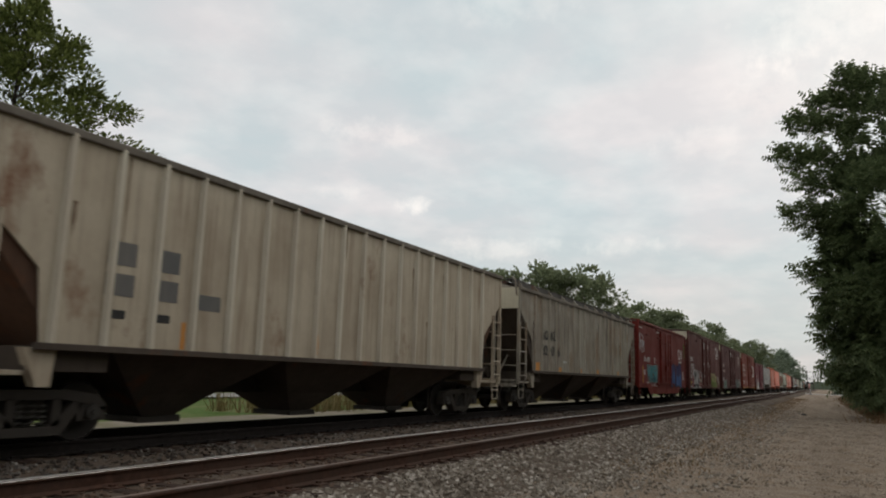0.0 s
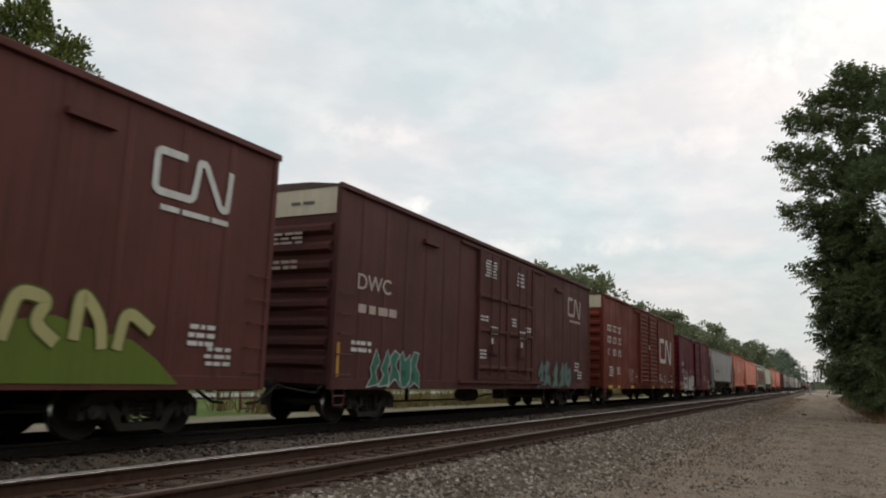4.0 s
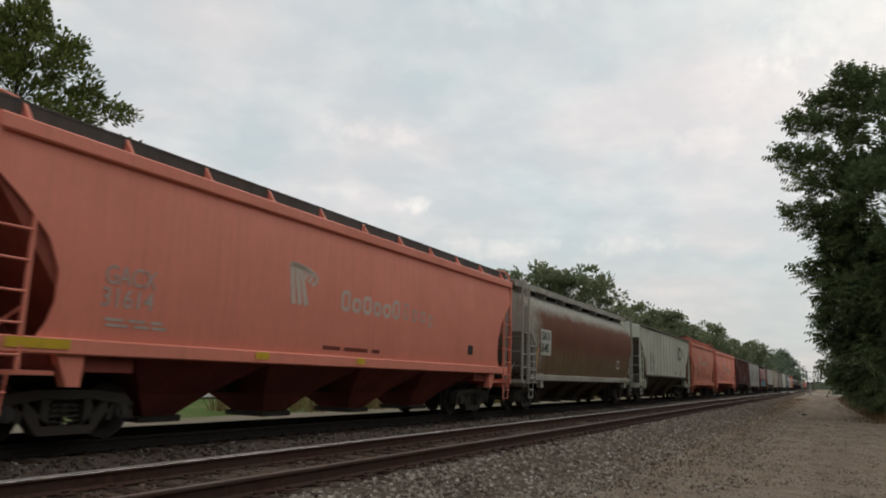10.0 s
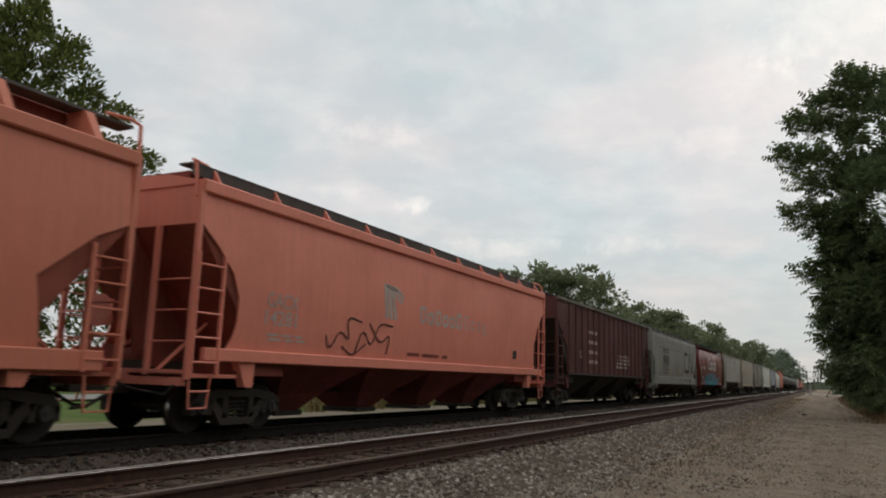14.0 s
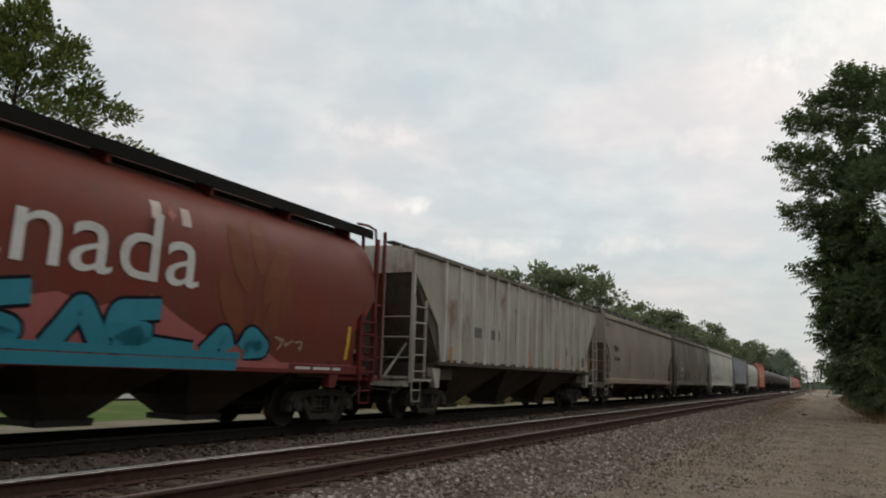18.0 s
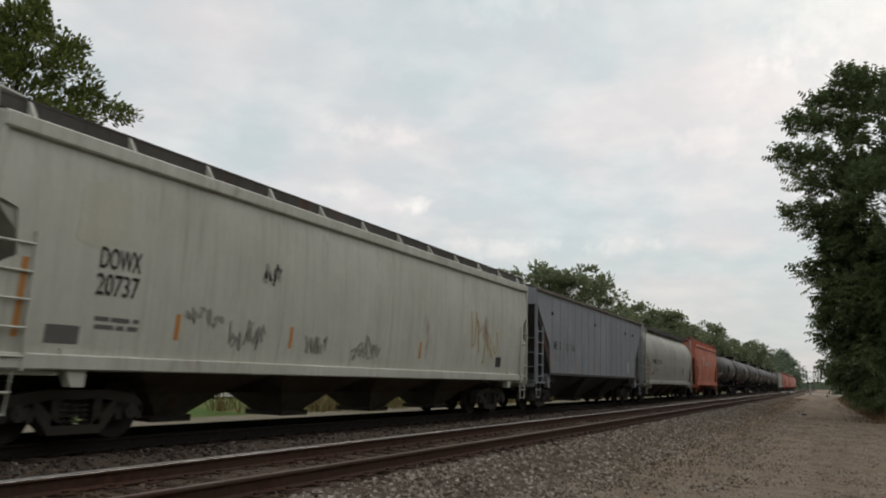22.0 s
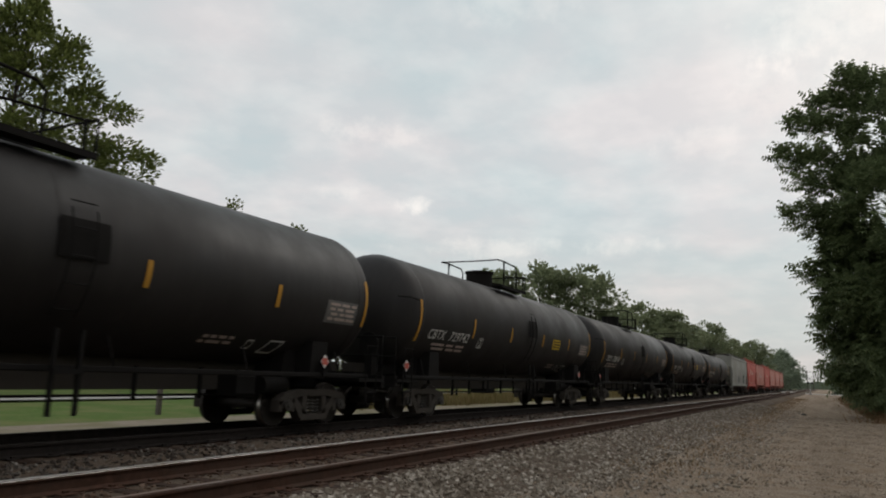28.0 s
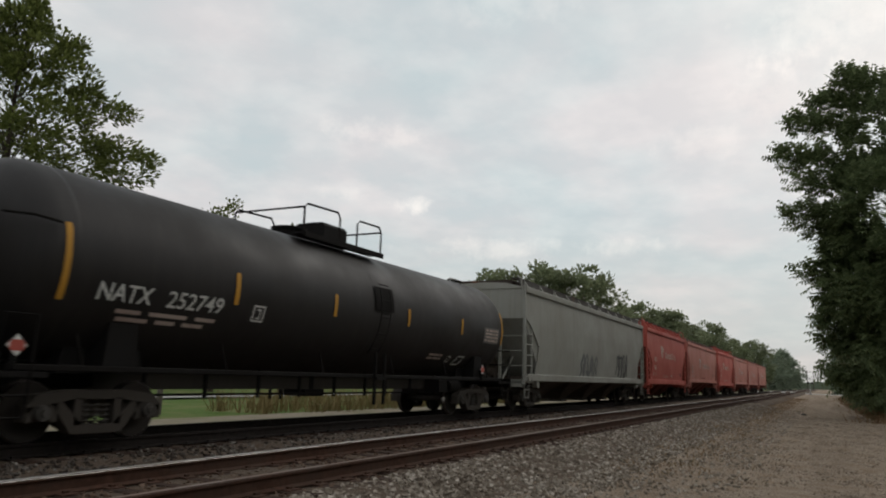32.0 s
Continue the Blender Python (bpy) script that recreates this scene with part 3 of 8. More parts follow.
for k, (x, y, r, h) in enumerate(((50, -4.6, 1.9, 3.2), (55, -4.3, 1.7, 2.8), (61, -4.3, 1.8, 3.2), (69, -4.4, 1.9, 3.0), (79, -4.3, 2.0, 3.2), (91, -4.4, 2.0, 3.0))):
    tree((x, y), "dense dark bush at the foot of the trees", [(0.1, r), (h * 0.5, r), (h, 0.4)], h, 0.07, 0, leaf_right, 40, 40, 0.3, 0.13, 40 + k, group="bushes along the drive", clump_r=0.6)
mid = (((83.5, 35.5), 13.8, 4.4), ((86.0, 30.4), 14.8, 5.0), ((88, 25.4), 14.4, 5.0), ((118, 28.5), 12.4, 4.6), ((127, 27.0), 13.6, 5.0), ((134, 23.5), 13.2, 5.0), ((147, 25.5), 12.6, 5.0), ((160, 26.5), 13.5, 4.6), ((166, 21.0), 13.6, 4.6), ((190, 24.0), 13.0, 5.0), ((214, 22.0), 12.6, 5.5), ((226, 17.0), 13.0, 5.5))
for k, ((x, y), h, r) in enumerate(mid):
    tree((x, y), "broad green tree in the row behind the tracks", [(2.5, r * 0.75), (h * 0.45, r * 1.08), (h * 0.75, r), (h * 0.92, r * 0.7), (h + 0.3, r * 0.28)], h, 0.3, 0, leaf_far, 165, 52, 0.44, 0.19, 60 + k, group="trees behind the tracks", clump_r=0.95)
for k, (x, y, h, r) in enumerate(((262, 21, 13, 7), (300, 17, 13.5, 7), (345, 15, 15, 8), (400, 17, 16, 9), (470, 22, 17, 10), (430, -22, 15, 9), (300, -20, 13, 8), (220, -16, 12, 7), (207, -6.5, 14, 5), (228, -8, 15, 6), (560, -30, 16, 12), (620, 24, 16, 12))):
    tree((x, y), "distant tree by the line, haze put into its leaf colour", [(0.5, r * 0.8), (h * 0.45, r), (h * 0.8, r * 0.75), (h + 0.4, 0.6)], h, 0.35, 0, leaf_haze, 60, 50, 0.9, 0.42, 80 + k, group="distant trees", clump_r=1.9)
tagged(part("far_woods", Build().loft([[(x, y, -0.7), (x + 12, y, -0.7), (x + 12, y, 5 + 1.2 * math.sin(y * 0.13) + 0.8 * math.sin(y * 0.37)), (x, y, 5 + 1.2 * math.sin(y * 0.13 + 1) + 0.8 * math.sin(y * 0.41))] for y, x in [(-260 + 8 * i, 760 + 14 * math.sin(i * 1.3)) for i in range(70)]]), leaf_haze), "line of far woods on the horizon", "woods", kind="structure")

for k, (x, y, h, r) in enumerate(((6, 52, 9.5, 4.6), (15, 57, 10.5, 5.0), (25, 54, 9.0, 4.6), (35, 58, 10.5, 5.0), (45, 55, 9.5, 4.8), (56, 58, 10.0, 5.0), (68, 55, 9.0, 5.0), (80, 56, 9.0, 5.0), (92, 54, 9.0, 4.8), (104, 50, 8.5, 4.6))):
    tree((x, y), "low leafy tree beyond the grass and the road", [(0.4, r * 0.8), (h * 0.35, r), (h * 0.7, r * 0.8), (h, 0.5)], h, 0.2, 0, leaf_left, 80, 50, 0.42, 0.18, 90 + k, group="trees beyond the grass", clump_r=1.1)
# Added out of view: keeps sky light off the train's near sides.
tagged(part("woods_behind", Build().loft([[(x, -13, -0.6), (x, -17, -0.6), (x, -17, 9 + 2 * math.sin(x * 0.31)), (x, -14.5 + math.sin(x * 0.9), 9.5 + 2 * math.sin(x * 0.37)), (x, -12.6 + math.sin(x * 0.7), 6)] for x in range(-120, 37, 3)]), leaf_right), "unseen wall of woods added to block sky light from the near side", "woods", kind="structure")
tagged(part("leaf_litter", Build().add([(x, y, cross_section(y) + (0.014 if y > -4.2 else 0.03)) for x in (38, 200) for y in (-14, -3.6)], [(0, 1, 3, 2)]), mottled("leaf_litter", [(0.11, 0.075, 0.045), (0.05, 0.036, 0.024), (0.08, 0.07, 0.03)], 7.0, 0.95, 0.5), None), "brown litter and soil under the trees", "soil", kind="structure")
# ---- small things by the line ----
post_m = mottled("grey_post_timber", [(0.16, 0.14, 0.12), (0.08, 0.07, 0.06)], 12.0, 0.95, 0.5)
galv_m = mottled("galvanised_steel", [(0.4, 0.4, 0.4), (0.28, 0.28, 0.28)], 9.0, 0.5, 0.1, metal=0.6)


def field_post(x, y, h):
    z = cross_section(y) - 0.06
    t = thing("marker_post", "weathered grey timber post standing in the grass", "post", (x, y, z))
    part("post", Build().bevel_box(-0.07, 0.07, -0.07, 0.07, 0, h, 0.015), post_m, t)
    part("post_cap", Build().prism([(-0.08, 0), (0.08, 0), (0, 0.05)], "y", -0.08, 0.08), post_m, t, at=(0, 0, h))


field_post(16.93, 18.37, 0.82)


def crossing_signal(x, y, turn):
    t = thing("crossing_signal", "small crossing signal on a slim mast", "signal", pose(x, y, cross_section(y), 0, 0, turn))
    part("mast", Build().disc((0, 0, 0), (0, 0, 1), 0.06, 3.6, 10), galv_m, t)
    part("base", Build().bevel_box(-0.25, 0.25, -0.25, 0.25, 0, 0.35, 0.04), galv_m, t)
    for q in (-1, 1):
        part("lamp_hood", Build().disc((0.02, q * 0.38, 2.6), (-1, 0, 0), 0.26, 0.12, 16), black_metal, t)
    part("crossarm", Build().box(-0.03, 0.03, -0.5, 0.5, 2.57, 2.63), galv_m, t)
    part("crossbuck", Build().add([], []).prism([(-0.6, 3.2), (-0.52, 3.12), (0.6, 3.95), (0.52, 4.03)], "x", -0.02, 0.02).prism([(0.6, 3.2), (0.52, 3.12), (-0.6, 3.95), (-0.52, 4.03)], "x", -0.05, -0.025), galv_m, t)


black_metal = mottled("black_metal", [(0.02, 0.02, 0.02), (0.03, 0.03, 0.03)], 9.0, 0.6, 0.1)
crossing_signal(187, 2.6, 0)
crossing_signal(197, 14.2, 180)


def utility_pole(x, y, h):
    t = thing("utility_pole", "thin dark timber utility pole with a crossarm", "pole", (x, y, cross_section(y)))
    part("pole", Build().disc((0, 0, 0), (0, 0, 1), 0.17, h, 10, 0.11), post_m, t)
    part("crossarm", Build().box(-0.06, 0.06, -1.2, 1.2, h - 0.7, h - 0.58), post_m, t)
    for q in (-1.0, -0.4, 0.4, 1.0):
        part("insulator", Build().disc((0, q, h - 0.58), (0, 0, 1), 0.05, 0.14, 8), galv_m, t)


utility_pole(330, 5.5, 8)
utility_pole(395, 4.0, 9)
def litter(x, y):
    t = thing("stone_block", "small dark lump lying on the gravel drive", "stone", (x, y, cross_section(y)))
    part("lump", Build().loft([[(0.22 * math.cos(a) * k, 0.16 * math.sin(a) * k, z) for a in [i * 0.785 for i in range(8)]] for z, k in ((0, 1), (0.06, 0.95), (0.11, 0.5))]), post_m, t)


litter(47.5, 1.05)
# ---- rolling stock: shared pieces (car space: x from the leading end, -y towards the camera, z from the rail tops) ----
black_iron = paint("black_running_gear", (0.052, 0.045, 0.039), (0.068, 0.056, 0.046), 0.5, 0.0, 0.8, streak=0.3)
wheel_steel = paint("rolled_wheel_steel", (0.036, 0.03, 0.027), (0.05, 0.042, 0.036), 0.5, 0.0, 0.6, streak=0.1)
bearing_m = paint("bearing_cap_grey", (0.085, 0.078, 0.071), (0.03, 0.025, 0.02), 0.7, 0.0, 0.6)
tread_m, _nt, _b = shader("polished_tread", 0.3, 1.0)
_b.inputs["Base Color"].default_value = (0.45, 0.43, 0.41, 1)
# default for bays and end floors, darker than the side sheets
dark_slope = paint("dark_slope_sheet", (0.09, 0.07, 0.056), (0.048, 0.038, 0.031), 0.6, 0.1, 0.8)
white_letter = paint("white_stencil", (0.72, 0.71, 0.68), (0.3, 0.26, 0.22), 0.35, streak=0.25)
pale_letter = paint("weathered_pale_stencil", (0.62, 0.5, 0.42), (0.36, 0.24, 0.19), 0.45, streak=0.45)
faded_letter = paint("faded_white_stencil", (0.52, 0.42, 0.37), (0.3, 0.2, 0.16), 0.5, streak=0.4)
black_letter = paint("black_stencil", (0.03, 0.03, 0.03), (0.12, 0.11, 0.1), 0.3, streak=0.2)
grey_letter = paint("grey_stencil", (0.12, 0.12, 0.12), (0.25, 0.22, 0.19), 0.5, streak=0.3)
yellow_tape = paint("yellow_reflective_tape", (0.75, 0.48, 0.03), (0.3, 0.2, 0.05), 0.25, streak=0.2)
orange_tape = paint("orange_reflective_tape", (0.62, 0.26, 0.06), (0.25, 0.15, 0.08), 0.4, streak=0.4)
faint_grey = paint("faint_grey_stencil", (0.24, 0.235, 0.22), (0.3, 0.28, 0.25), 0.5, streak=0.4)
amber_tape = paint("amber_reflective_tape", (0.55, 0.27, 0.03), (0.2, 0.12, 0.04), 0.3, streak=0.3)
steel_grate = paint("galvanised_walkway", (0.10, 0.092, 0.085), (0.05, 0.042, 0.036), 0.5, 0.1, 0.8)
chord_grime = paint("grimy_roof_edge", (0.2, 0.175, 0.145), (0.07, 0.055, 0.045), 0.6, 0.15, 0.8, streak=0.4)
roof_grime = paint("grimy_roof_coaming", (0.075, 0.058, 0.05), (0.04, 0.032, 0.028), 0.5, 0.1, 0.8)

SHARED = {}


def bogie_meshes():
    if SHARED:
        return SHARED
    R, HA = 0.42, 0.89
    b = Build()
    b.bevel_box(-0.22, 0.22, -1.0, 1.0, 0.36, 0.62, 0.04)
    b.disc((0, 0, 0.6), (0, 0, 1), 0.32, 0.14, 16)
    b.box(-0.12, 0.12, -1.06, -0.6, 0.58, 0.7).box(-0.12, 0.12, 0.6, 1.06, 0.58, 0.7)
    SHARED["bolster"] = b.mesh("bolster", black_iron)
    # cast side frame: an arch over the springs, pedestals over the bearings
    s = Build()
    y0, y1 = -0.11, 0.11
    s.prism([(-1.12, 0.52), (-0.98, 0.66), (-0.5, 0.73), (0.5, 0.73), (0.98, 0.66), (1.12, 0.52), (1.1, 0.4), (0.98, 0.52), (0.8, 0.52), (0.62, 0.56), (0.42, 0.6), (-0.42, 0.6), (-0.62, 0.56), (-0.8, 0.52), (-0.98, 0.52), (-1.1, 0.4)], "y", y0, y1)
    s.prism([(-0.75, 0.54), (-0.6, 0.57), (-0.24, 0.24), (0.24, 0.24), (0.6, 0.57), (0.75, 0.54), (0.42, 0.12), (-0.42, 0.12)], "y", y0, y1)
    for q in (-1, 1):
        s.box(q * 0.33 - 0.06, q * 0.33 + 0.06, y0, y1, 0.24, 0.62)
        s.box(q * 1.07 - 0.05, q * 1.07 + 0.05, y0, y1, 0.3, 0.5)
        s.box(q * 0.71 - 0.05, q * 0.71 + 0.05, y0, y1, 0.3, 0.55)
    SHARED["side_frame"] = s.mesh("side_frame", black_iron)
    k = Build()
    for x in (-0.17, 0.0, 0.17):
        pts = [(x + 0.065 * math.cos(a * 1.05), 0.065 * math.sin(a * 1.05), 0.24 + 0.012 * a) for a in range(0, 26)]
        k.tube(pts, 0.016, 4)
    SHARED["spring_pack"] = k.mesh("spring_pack", bearing_m)
    w = Build()
    prof = [(0.0, 0.07), (0.16, 0.07), (0.17, 0.10), (0.20, 0.30), (0.175, 0.35), (0.172, R - 0.005), (0.26, R), (0.29, R + 0.026), (0.31, R + 0.022), (0.315, 0.36), (0.26, 0.33), (0.25, 0.12), (0.28, 0.09), (0.28, 0.07)]
    for q in (-1, 1):
        rings = []
        for d, r in prof:
            yy = q * (0.965 - d)
            rings.append([(r * math.cos(2 * math.pi * i / 28), yy, r * math.sin(2 * math.pi * i / 28)) for i in range(28)])
        w.loft(rings, caps=False)
    w.disc((0, -0.97, 0), (0, 1, 0), 0.085, 1.94, 12)
    SHARED["wheelset"] = w.mesh("wheelset", wheel_steel, True)
    c = Build()
    c.disc((0, -1.16, 0), (0, 1, 0), 0.11, 0.2, 14, 0.125)
    c.disc((0, -1.19, 0), (0, 1, 0), 0.05, 0.04, 8)
    for i in range(3):
        a = i * 2.094
        c.disc((0.075 * math.cos(a), -1.175, 0.075 * math.sin(a)), (0, 1, 0), 0.02, 0.03, 6)
    SHARED["bearing_cap"] = c.mesh("bearing_cap", bearing_m, True)
    t = Build()
    t.loft([[((R + 0.002) * math.cos(6.2832 * k / 28), y, (R + 0.002) * math.sin(6.2832 * k / 28)) for k in range(28)] for y in (-0.79, -0.712)], caps=False)
    SHARED["wheel_tread"] = t.mesh("wheel_tread", tread_m, True)
    cp = Build()
    cp.bevel_box(-0.62, 0.0, -0.09, 0.09, 0.74, 0.92, 0.02)
    cp.prism([(-0.62, -0.14), (-0.95, -0.17), (-0.98, -0.05), (-0.84, -0.02), (-0.82, 0.06), (-0.95, 0.08), (-0.93, 0.17), (-0.62, 0.14)], "z", 0.66, 0.98)
    SHARED["coupler"] = cp.mesh("coupler", black_iron)
    hs = Build()
    hs.tube([(-0.1, -0.3, 0.8), (-0.4, -0.32, 0.62), (-0.7, -0.3, 0.45), (-0.92, -0.2, 0.42)], 0.03, 6)
    SHARED["air_hose"] = hs.mesh("air_hose", black_iron)
    lv = Build()
    lv.tube([(0.0, -1.35, 0.82), (-0.12, -1.3, 0.66), (-0.16, -0.6, 0.74), (-0.2, -0.15, 0.86)], 0.016, 5)
    SHARED["uncoupling_lever"] = lv.mesh("uncoupling_lever", bearing_m)
    return SHARED


WHEELS = []      # (wheelset, car's leading end along the train)


def bogie(car, x, front):
    m = bogie_meshes()
    bo = part("bogie", m["bolster"], None, car, at=(x, 0, 0))
    for q in (-1, 1):
        part("side_frame", m["side_frame"], None, bo, at=(0, q * 1.0, 0))
        part("spring_pack", m["spring_pack"], None, bo, at=(0, q * 1.0, 0))
        ws = part("wheelset", m["wheelset"], None, bo, at=(q * 0.89, 0, 0.42))
        WHEELS.append((ws, front + x + q * 0.89, q * 0.89))
        part("bearing_cap", m["bearing_cap"], None, bo, at=(q * 0.89, 0, 0.42))
        part("bearing_cap", m["bearing_cap"], None, bo, at=pose(q * 0.89, 0, 0.42, 0, 0, 180))
        part("wheel_tread", m["wheel_tread"], None, bo, "bright worn wheel tread", at=(q * 0.89, 0, 0.42))


def running_gear(car, L, inset, front, sill_z=0.95, sill_lo=0.7):
    m = bogie_meshes()
    bogie(car, inset, front)
    bogie(car, L - inset, front)
    part("centre_sill", Build().box(0.1, L - 0.1, -0.2, 0.2, sill_lo, sill_z), black_iron, car)
    part("coupler", m["coupler"], None, car)
    part("coupler", m["coupler"], None, car, at=pose(L, 0, 0, 0, 0, 180))
    part("air_hose", m["air_hose"], None, car)
    part("air_hose", m["air_hose"], None, car, at=pose(L, 0, 0, 0, 0, 180))
    part("uncoupling_lever", m["uncoupling_lever"], None, car)
    part("uncoupling_lever", m["uncoupling_lever"], None, car, at=pose(L, 0, 0, 0, 0, 180))


def corners(L, mk, name, mat, car, label=""):
    """A piece built for the near leading corner, set at all four corners."""
    me, mi = Build(), Build()
    mk(me, 1)
    mk(mi, -1)
    a = me.mesh(name, mat)
    b = mi.mesh(name, mat)
    part(name, a, None, car, label)
    part(name, a, None, car, label, at=pose(L, 0, 0, 0, 0, 180))
    part(name, b, None, car, label, at=(L, 0, 0))
    part(name, b, None, car, label, at=pose(0, 0, 0, 0, 0, 180))


def ladder(b, q, x0, x1, y, z0, z1, n, r=0.018):
    for x in (x0, x1):
        b.box(q * x - 0.022, q * x + 0.022, y - 0.03, y + 0.03, z0, z1)
    for i in range(n):
        z = z0 + (i + 0.5) * (z1 - z0) / n
        b.tube([(q * x0, y - 0.02, z), (q * x1, y - 0.02, z)], r, 5)


def stirrup(b, q, x0, x1, y, z0, z1):
    b.tube([(q * x0, y, z1), (q * (x0 + 0.05), y, z0), (q * (x1 - 0.05), y, z0), (q * x1, y, z1)], 0.022, 5)
    b.tube([(q * x0, y, (z0 + z1) / 2), (q * x1, y, (z0 + z1) / 2)], 0.018, 5)


# ---- lettering and paint laid on the sides ----


class Side:
    """The near side of a car: its half width at each height."""

    def __init__(self, car, levels):
        self.car, self.lv = car, levels

    def w(self, z):
        lv = self.lv
        if z <= lv[0][0]:
            return lv[0][1]
        for (a, wa), (b, wb) in zip(lv, lv[1:]):
            if z <= b:
                return wa + (wb - wa) * (z - a) / (b - a)
        return lv[-1][1]

    def tilt(self, z):
        return math.degrees(math.atan2(self.w(z + 0.25) - self.w(z - 0.25), 0.5))

    def at(self, x, z, proud=0.006):
        return pose(x, -self.w(z) - proud, z, 90 + self.tilt(z), 0, 0)


class RoundSide(Side):
    """The near side of a round tank."""

    def __init__(self, car, r, zc):
        self.car, self.r, self.zc, self.lv = car, r, zc, (0, 1, 2)

    def w(self, z):
        return math.sqrt(max(0.0, self.r ** 2 - (z - self.zc) ** 2))


LETTERS = {}


def words(side, text, x, z, h, mat, width=None, name="lettering", proud=0.008, thick=1.0):
    """Stencilled words, their lower left corner at (x, z), capitals h high."""
    key = (text, mat.name, round(h, 3), width, thick)
    if key not in LETTERS:
        cu = bpy.data.curves.new("lettering", "FONT")
        cu.body, cu.size, cu.extrude, cu.offset = text, h / 0.7, 0.001, 0.012 * h * thick
        cu.resolution_u = 4
        ob = bpy.data.objects.new("tmp", cu)
        scene.collection.objects.link(ob)
        me = bpy.data.meshes.new_from_object(ob.evaluated_get(bpy.context.evaluated_depsgraph_get()))
        bpy.data.objects.remove(ob)
        xs = [v.co.x for v in me.vertices]
        k = width / (max(xs) - min(xs)) if width else 1.0
        x0 = min(xs)
        for v in me.vertices:
            v.co.x = (v.co.x - x0) * k
        me.materials.clear()
        me.materials.append(mat)
        LETTERS[key] = me
    return part(name, LETTERS[key], None, side.car, at=side.at(x, z, proud))


def end_words(car, text, y, z, h, mat, width, x=-0.012):
    """Words on the leading end, their left edge at y."""
    ob = words(Side(car, [(0, 0), (9, 0)]), text, 0, z, h, mat, width)
    ob.matrix_basis = pose(x, y, z, 90, 0, -90)
    return ob


def end_lines(car, y, z, w, h, rows, mat, seed=1, x=-0.012):
    ob = small_lines(Side(car, [(0, 0), (9, 0)]), 0, 0, w, h, rows, mat, seed)
    ob.matrix_basis = pose(x, y, z, 0, 0, -90)
    return ob


def flat_shape(side, polys, x, z, mat, name, proud=0.006, label=""):
    """Flat painted outlines (x, z from a corner) that follow the side."""
    b = Build()
    for poly in polys:
        n = len(poly)
        b.add([(x + p, 0.0, z + q) for p, q in poly] + [(x + p, 0.003, z + q) for p, q in poly], [tuple(range(n)), tuple(range(2 * n - 1, n - 1, -1))] + [(i, n + i, n + (i + 1) % n, (i + 1) % n) for i in range(n)])
    me = b.mesh(name, mat)
    bm = bmesh.new()
    bm.from_mesh(me)
    if len(side.lv) > 2:       # cut into level bands, so that the paint bends with the sheet
        lo, hi = min(v.co.z for v in bm.verts), max(v.co.z for v in bm.verts)
        cut = math.floor(lo / 0.12) * 0.12 + 0.12
        while cut < hi:
            bmesh.ops.bisect_plane(bm, geom=bm.verts[:] + bm.edges[:] + bm.faces[:], dist=0.0005, plane_co=(0, 0, cut), plane_no=(0, 0, 1))
            cut += 0.12
    for v in bm.verts:
        v.co.y += -side.w(v.co.z) - proud
    bmesh.ops.remove_doubles(bm, verts=bm.verts, dist=0.0005)
    bm.to_mesh(me)
    bm.free()
    return part(name, me, None, side.car, label)


def strips(pts, w):
    """Quads along a polyline of width w, mitred."""
    out = []
    P = [Vector(p) for p in pts]
    sides = []
    for i, p in enumerate(P):
        d0 = (P[i] - P[i - 1]).normalized() if i else None
        d1 = (P[i + 1] - P[i]).normalized() if i < len(P) - 1 else None
        d = ((d0 or d1) + (d1 or d0)).normalized()
        n = Vector((-d.y, d.x))
        k = 1.0
        if d0 and d1:
            k = min(1.6, 1.0 / max(0.35, n.dot(Vector((-d1.y, d1.x)))))
        sides.append((p + n * (w / 2 * k), p - n * (w / 2 * k)))
    for (a, b), (c, d) in zip(sides, sides[1:]):
        out.append([tuple(a), tuple(b), tuple(d), tuple(c)])
    return out


def rounded(pts, r=0.12, n=4):
    """A polyline with its corners rounded."""
    P = [Vector(p) for p in pts]
    out = [tuple(P[0])]
    for a, b, c in zip(P, P[1:], P[2:]):
        d0, d1 = (a - b), (c - b)
        k = min(r, d0.length * 0.45, d1.length * 0.45)
        s, e = b + d0.normalized() * k, b + d1.normalized() * k
        for i in range(n + 1):
            t = i / n
            out.append(tuple(s * (1 - t) ** 2 + b * (2 * t * (1 - t)) + e * t ** 2))
    out.append(tuple(P[-1]))
    return out


def worm_mark(side, x, z, w, h, mat, stroke=0.17, proud=0.006):
    """The railway's emblem: one bent band."""
    pts = [(0.37, 0.95), (0.0, 0.95), (0.0, 0.05), (0.49, 0.05), (0.545, 0.95), (0.63, 0.95), (0.88, 0.02), (0.965, 0.02), (1.0, 0.97)]
    p2 = rounded([(a * w, b * h) for a, b in pts], 0.17 * h, 5)
    return flat_shape(side, strips(p2, stroke * h), x, z, mat, "emblem", proud)


def small_lines(side, x, z, w, h, rows, mat, seed=1, name="lettering", proud=0.007):
    """Lines of lettering too small to read: broken bars."""
    rnd = random.Random(seed)
    polys = []
    step = h / rows
    for r in range(rows):
        z0 = h - (r + 1) * step + step * 0.25
        p = rnd.uniform(0, 0.12) * w
        while p < w * 0.92:
            q = min(w, p + w * rnd.uniform(0.14, 0.42))
            polys.append([(p, z0), (q, z0), (q, z0 + step * 0.55), (p, z0 + step * 0.55)])
            p = q + w * rnd.uniform(0.03, 0.1)
    return flat_shape(side, polys, x, z, mat, name, proud)


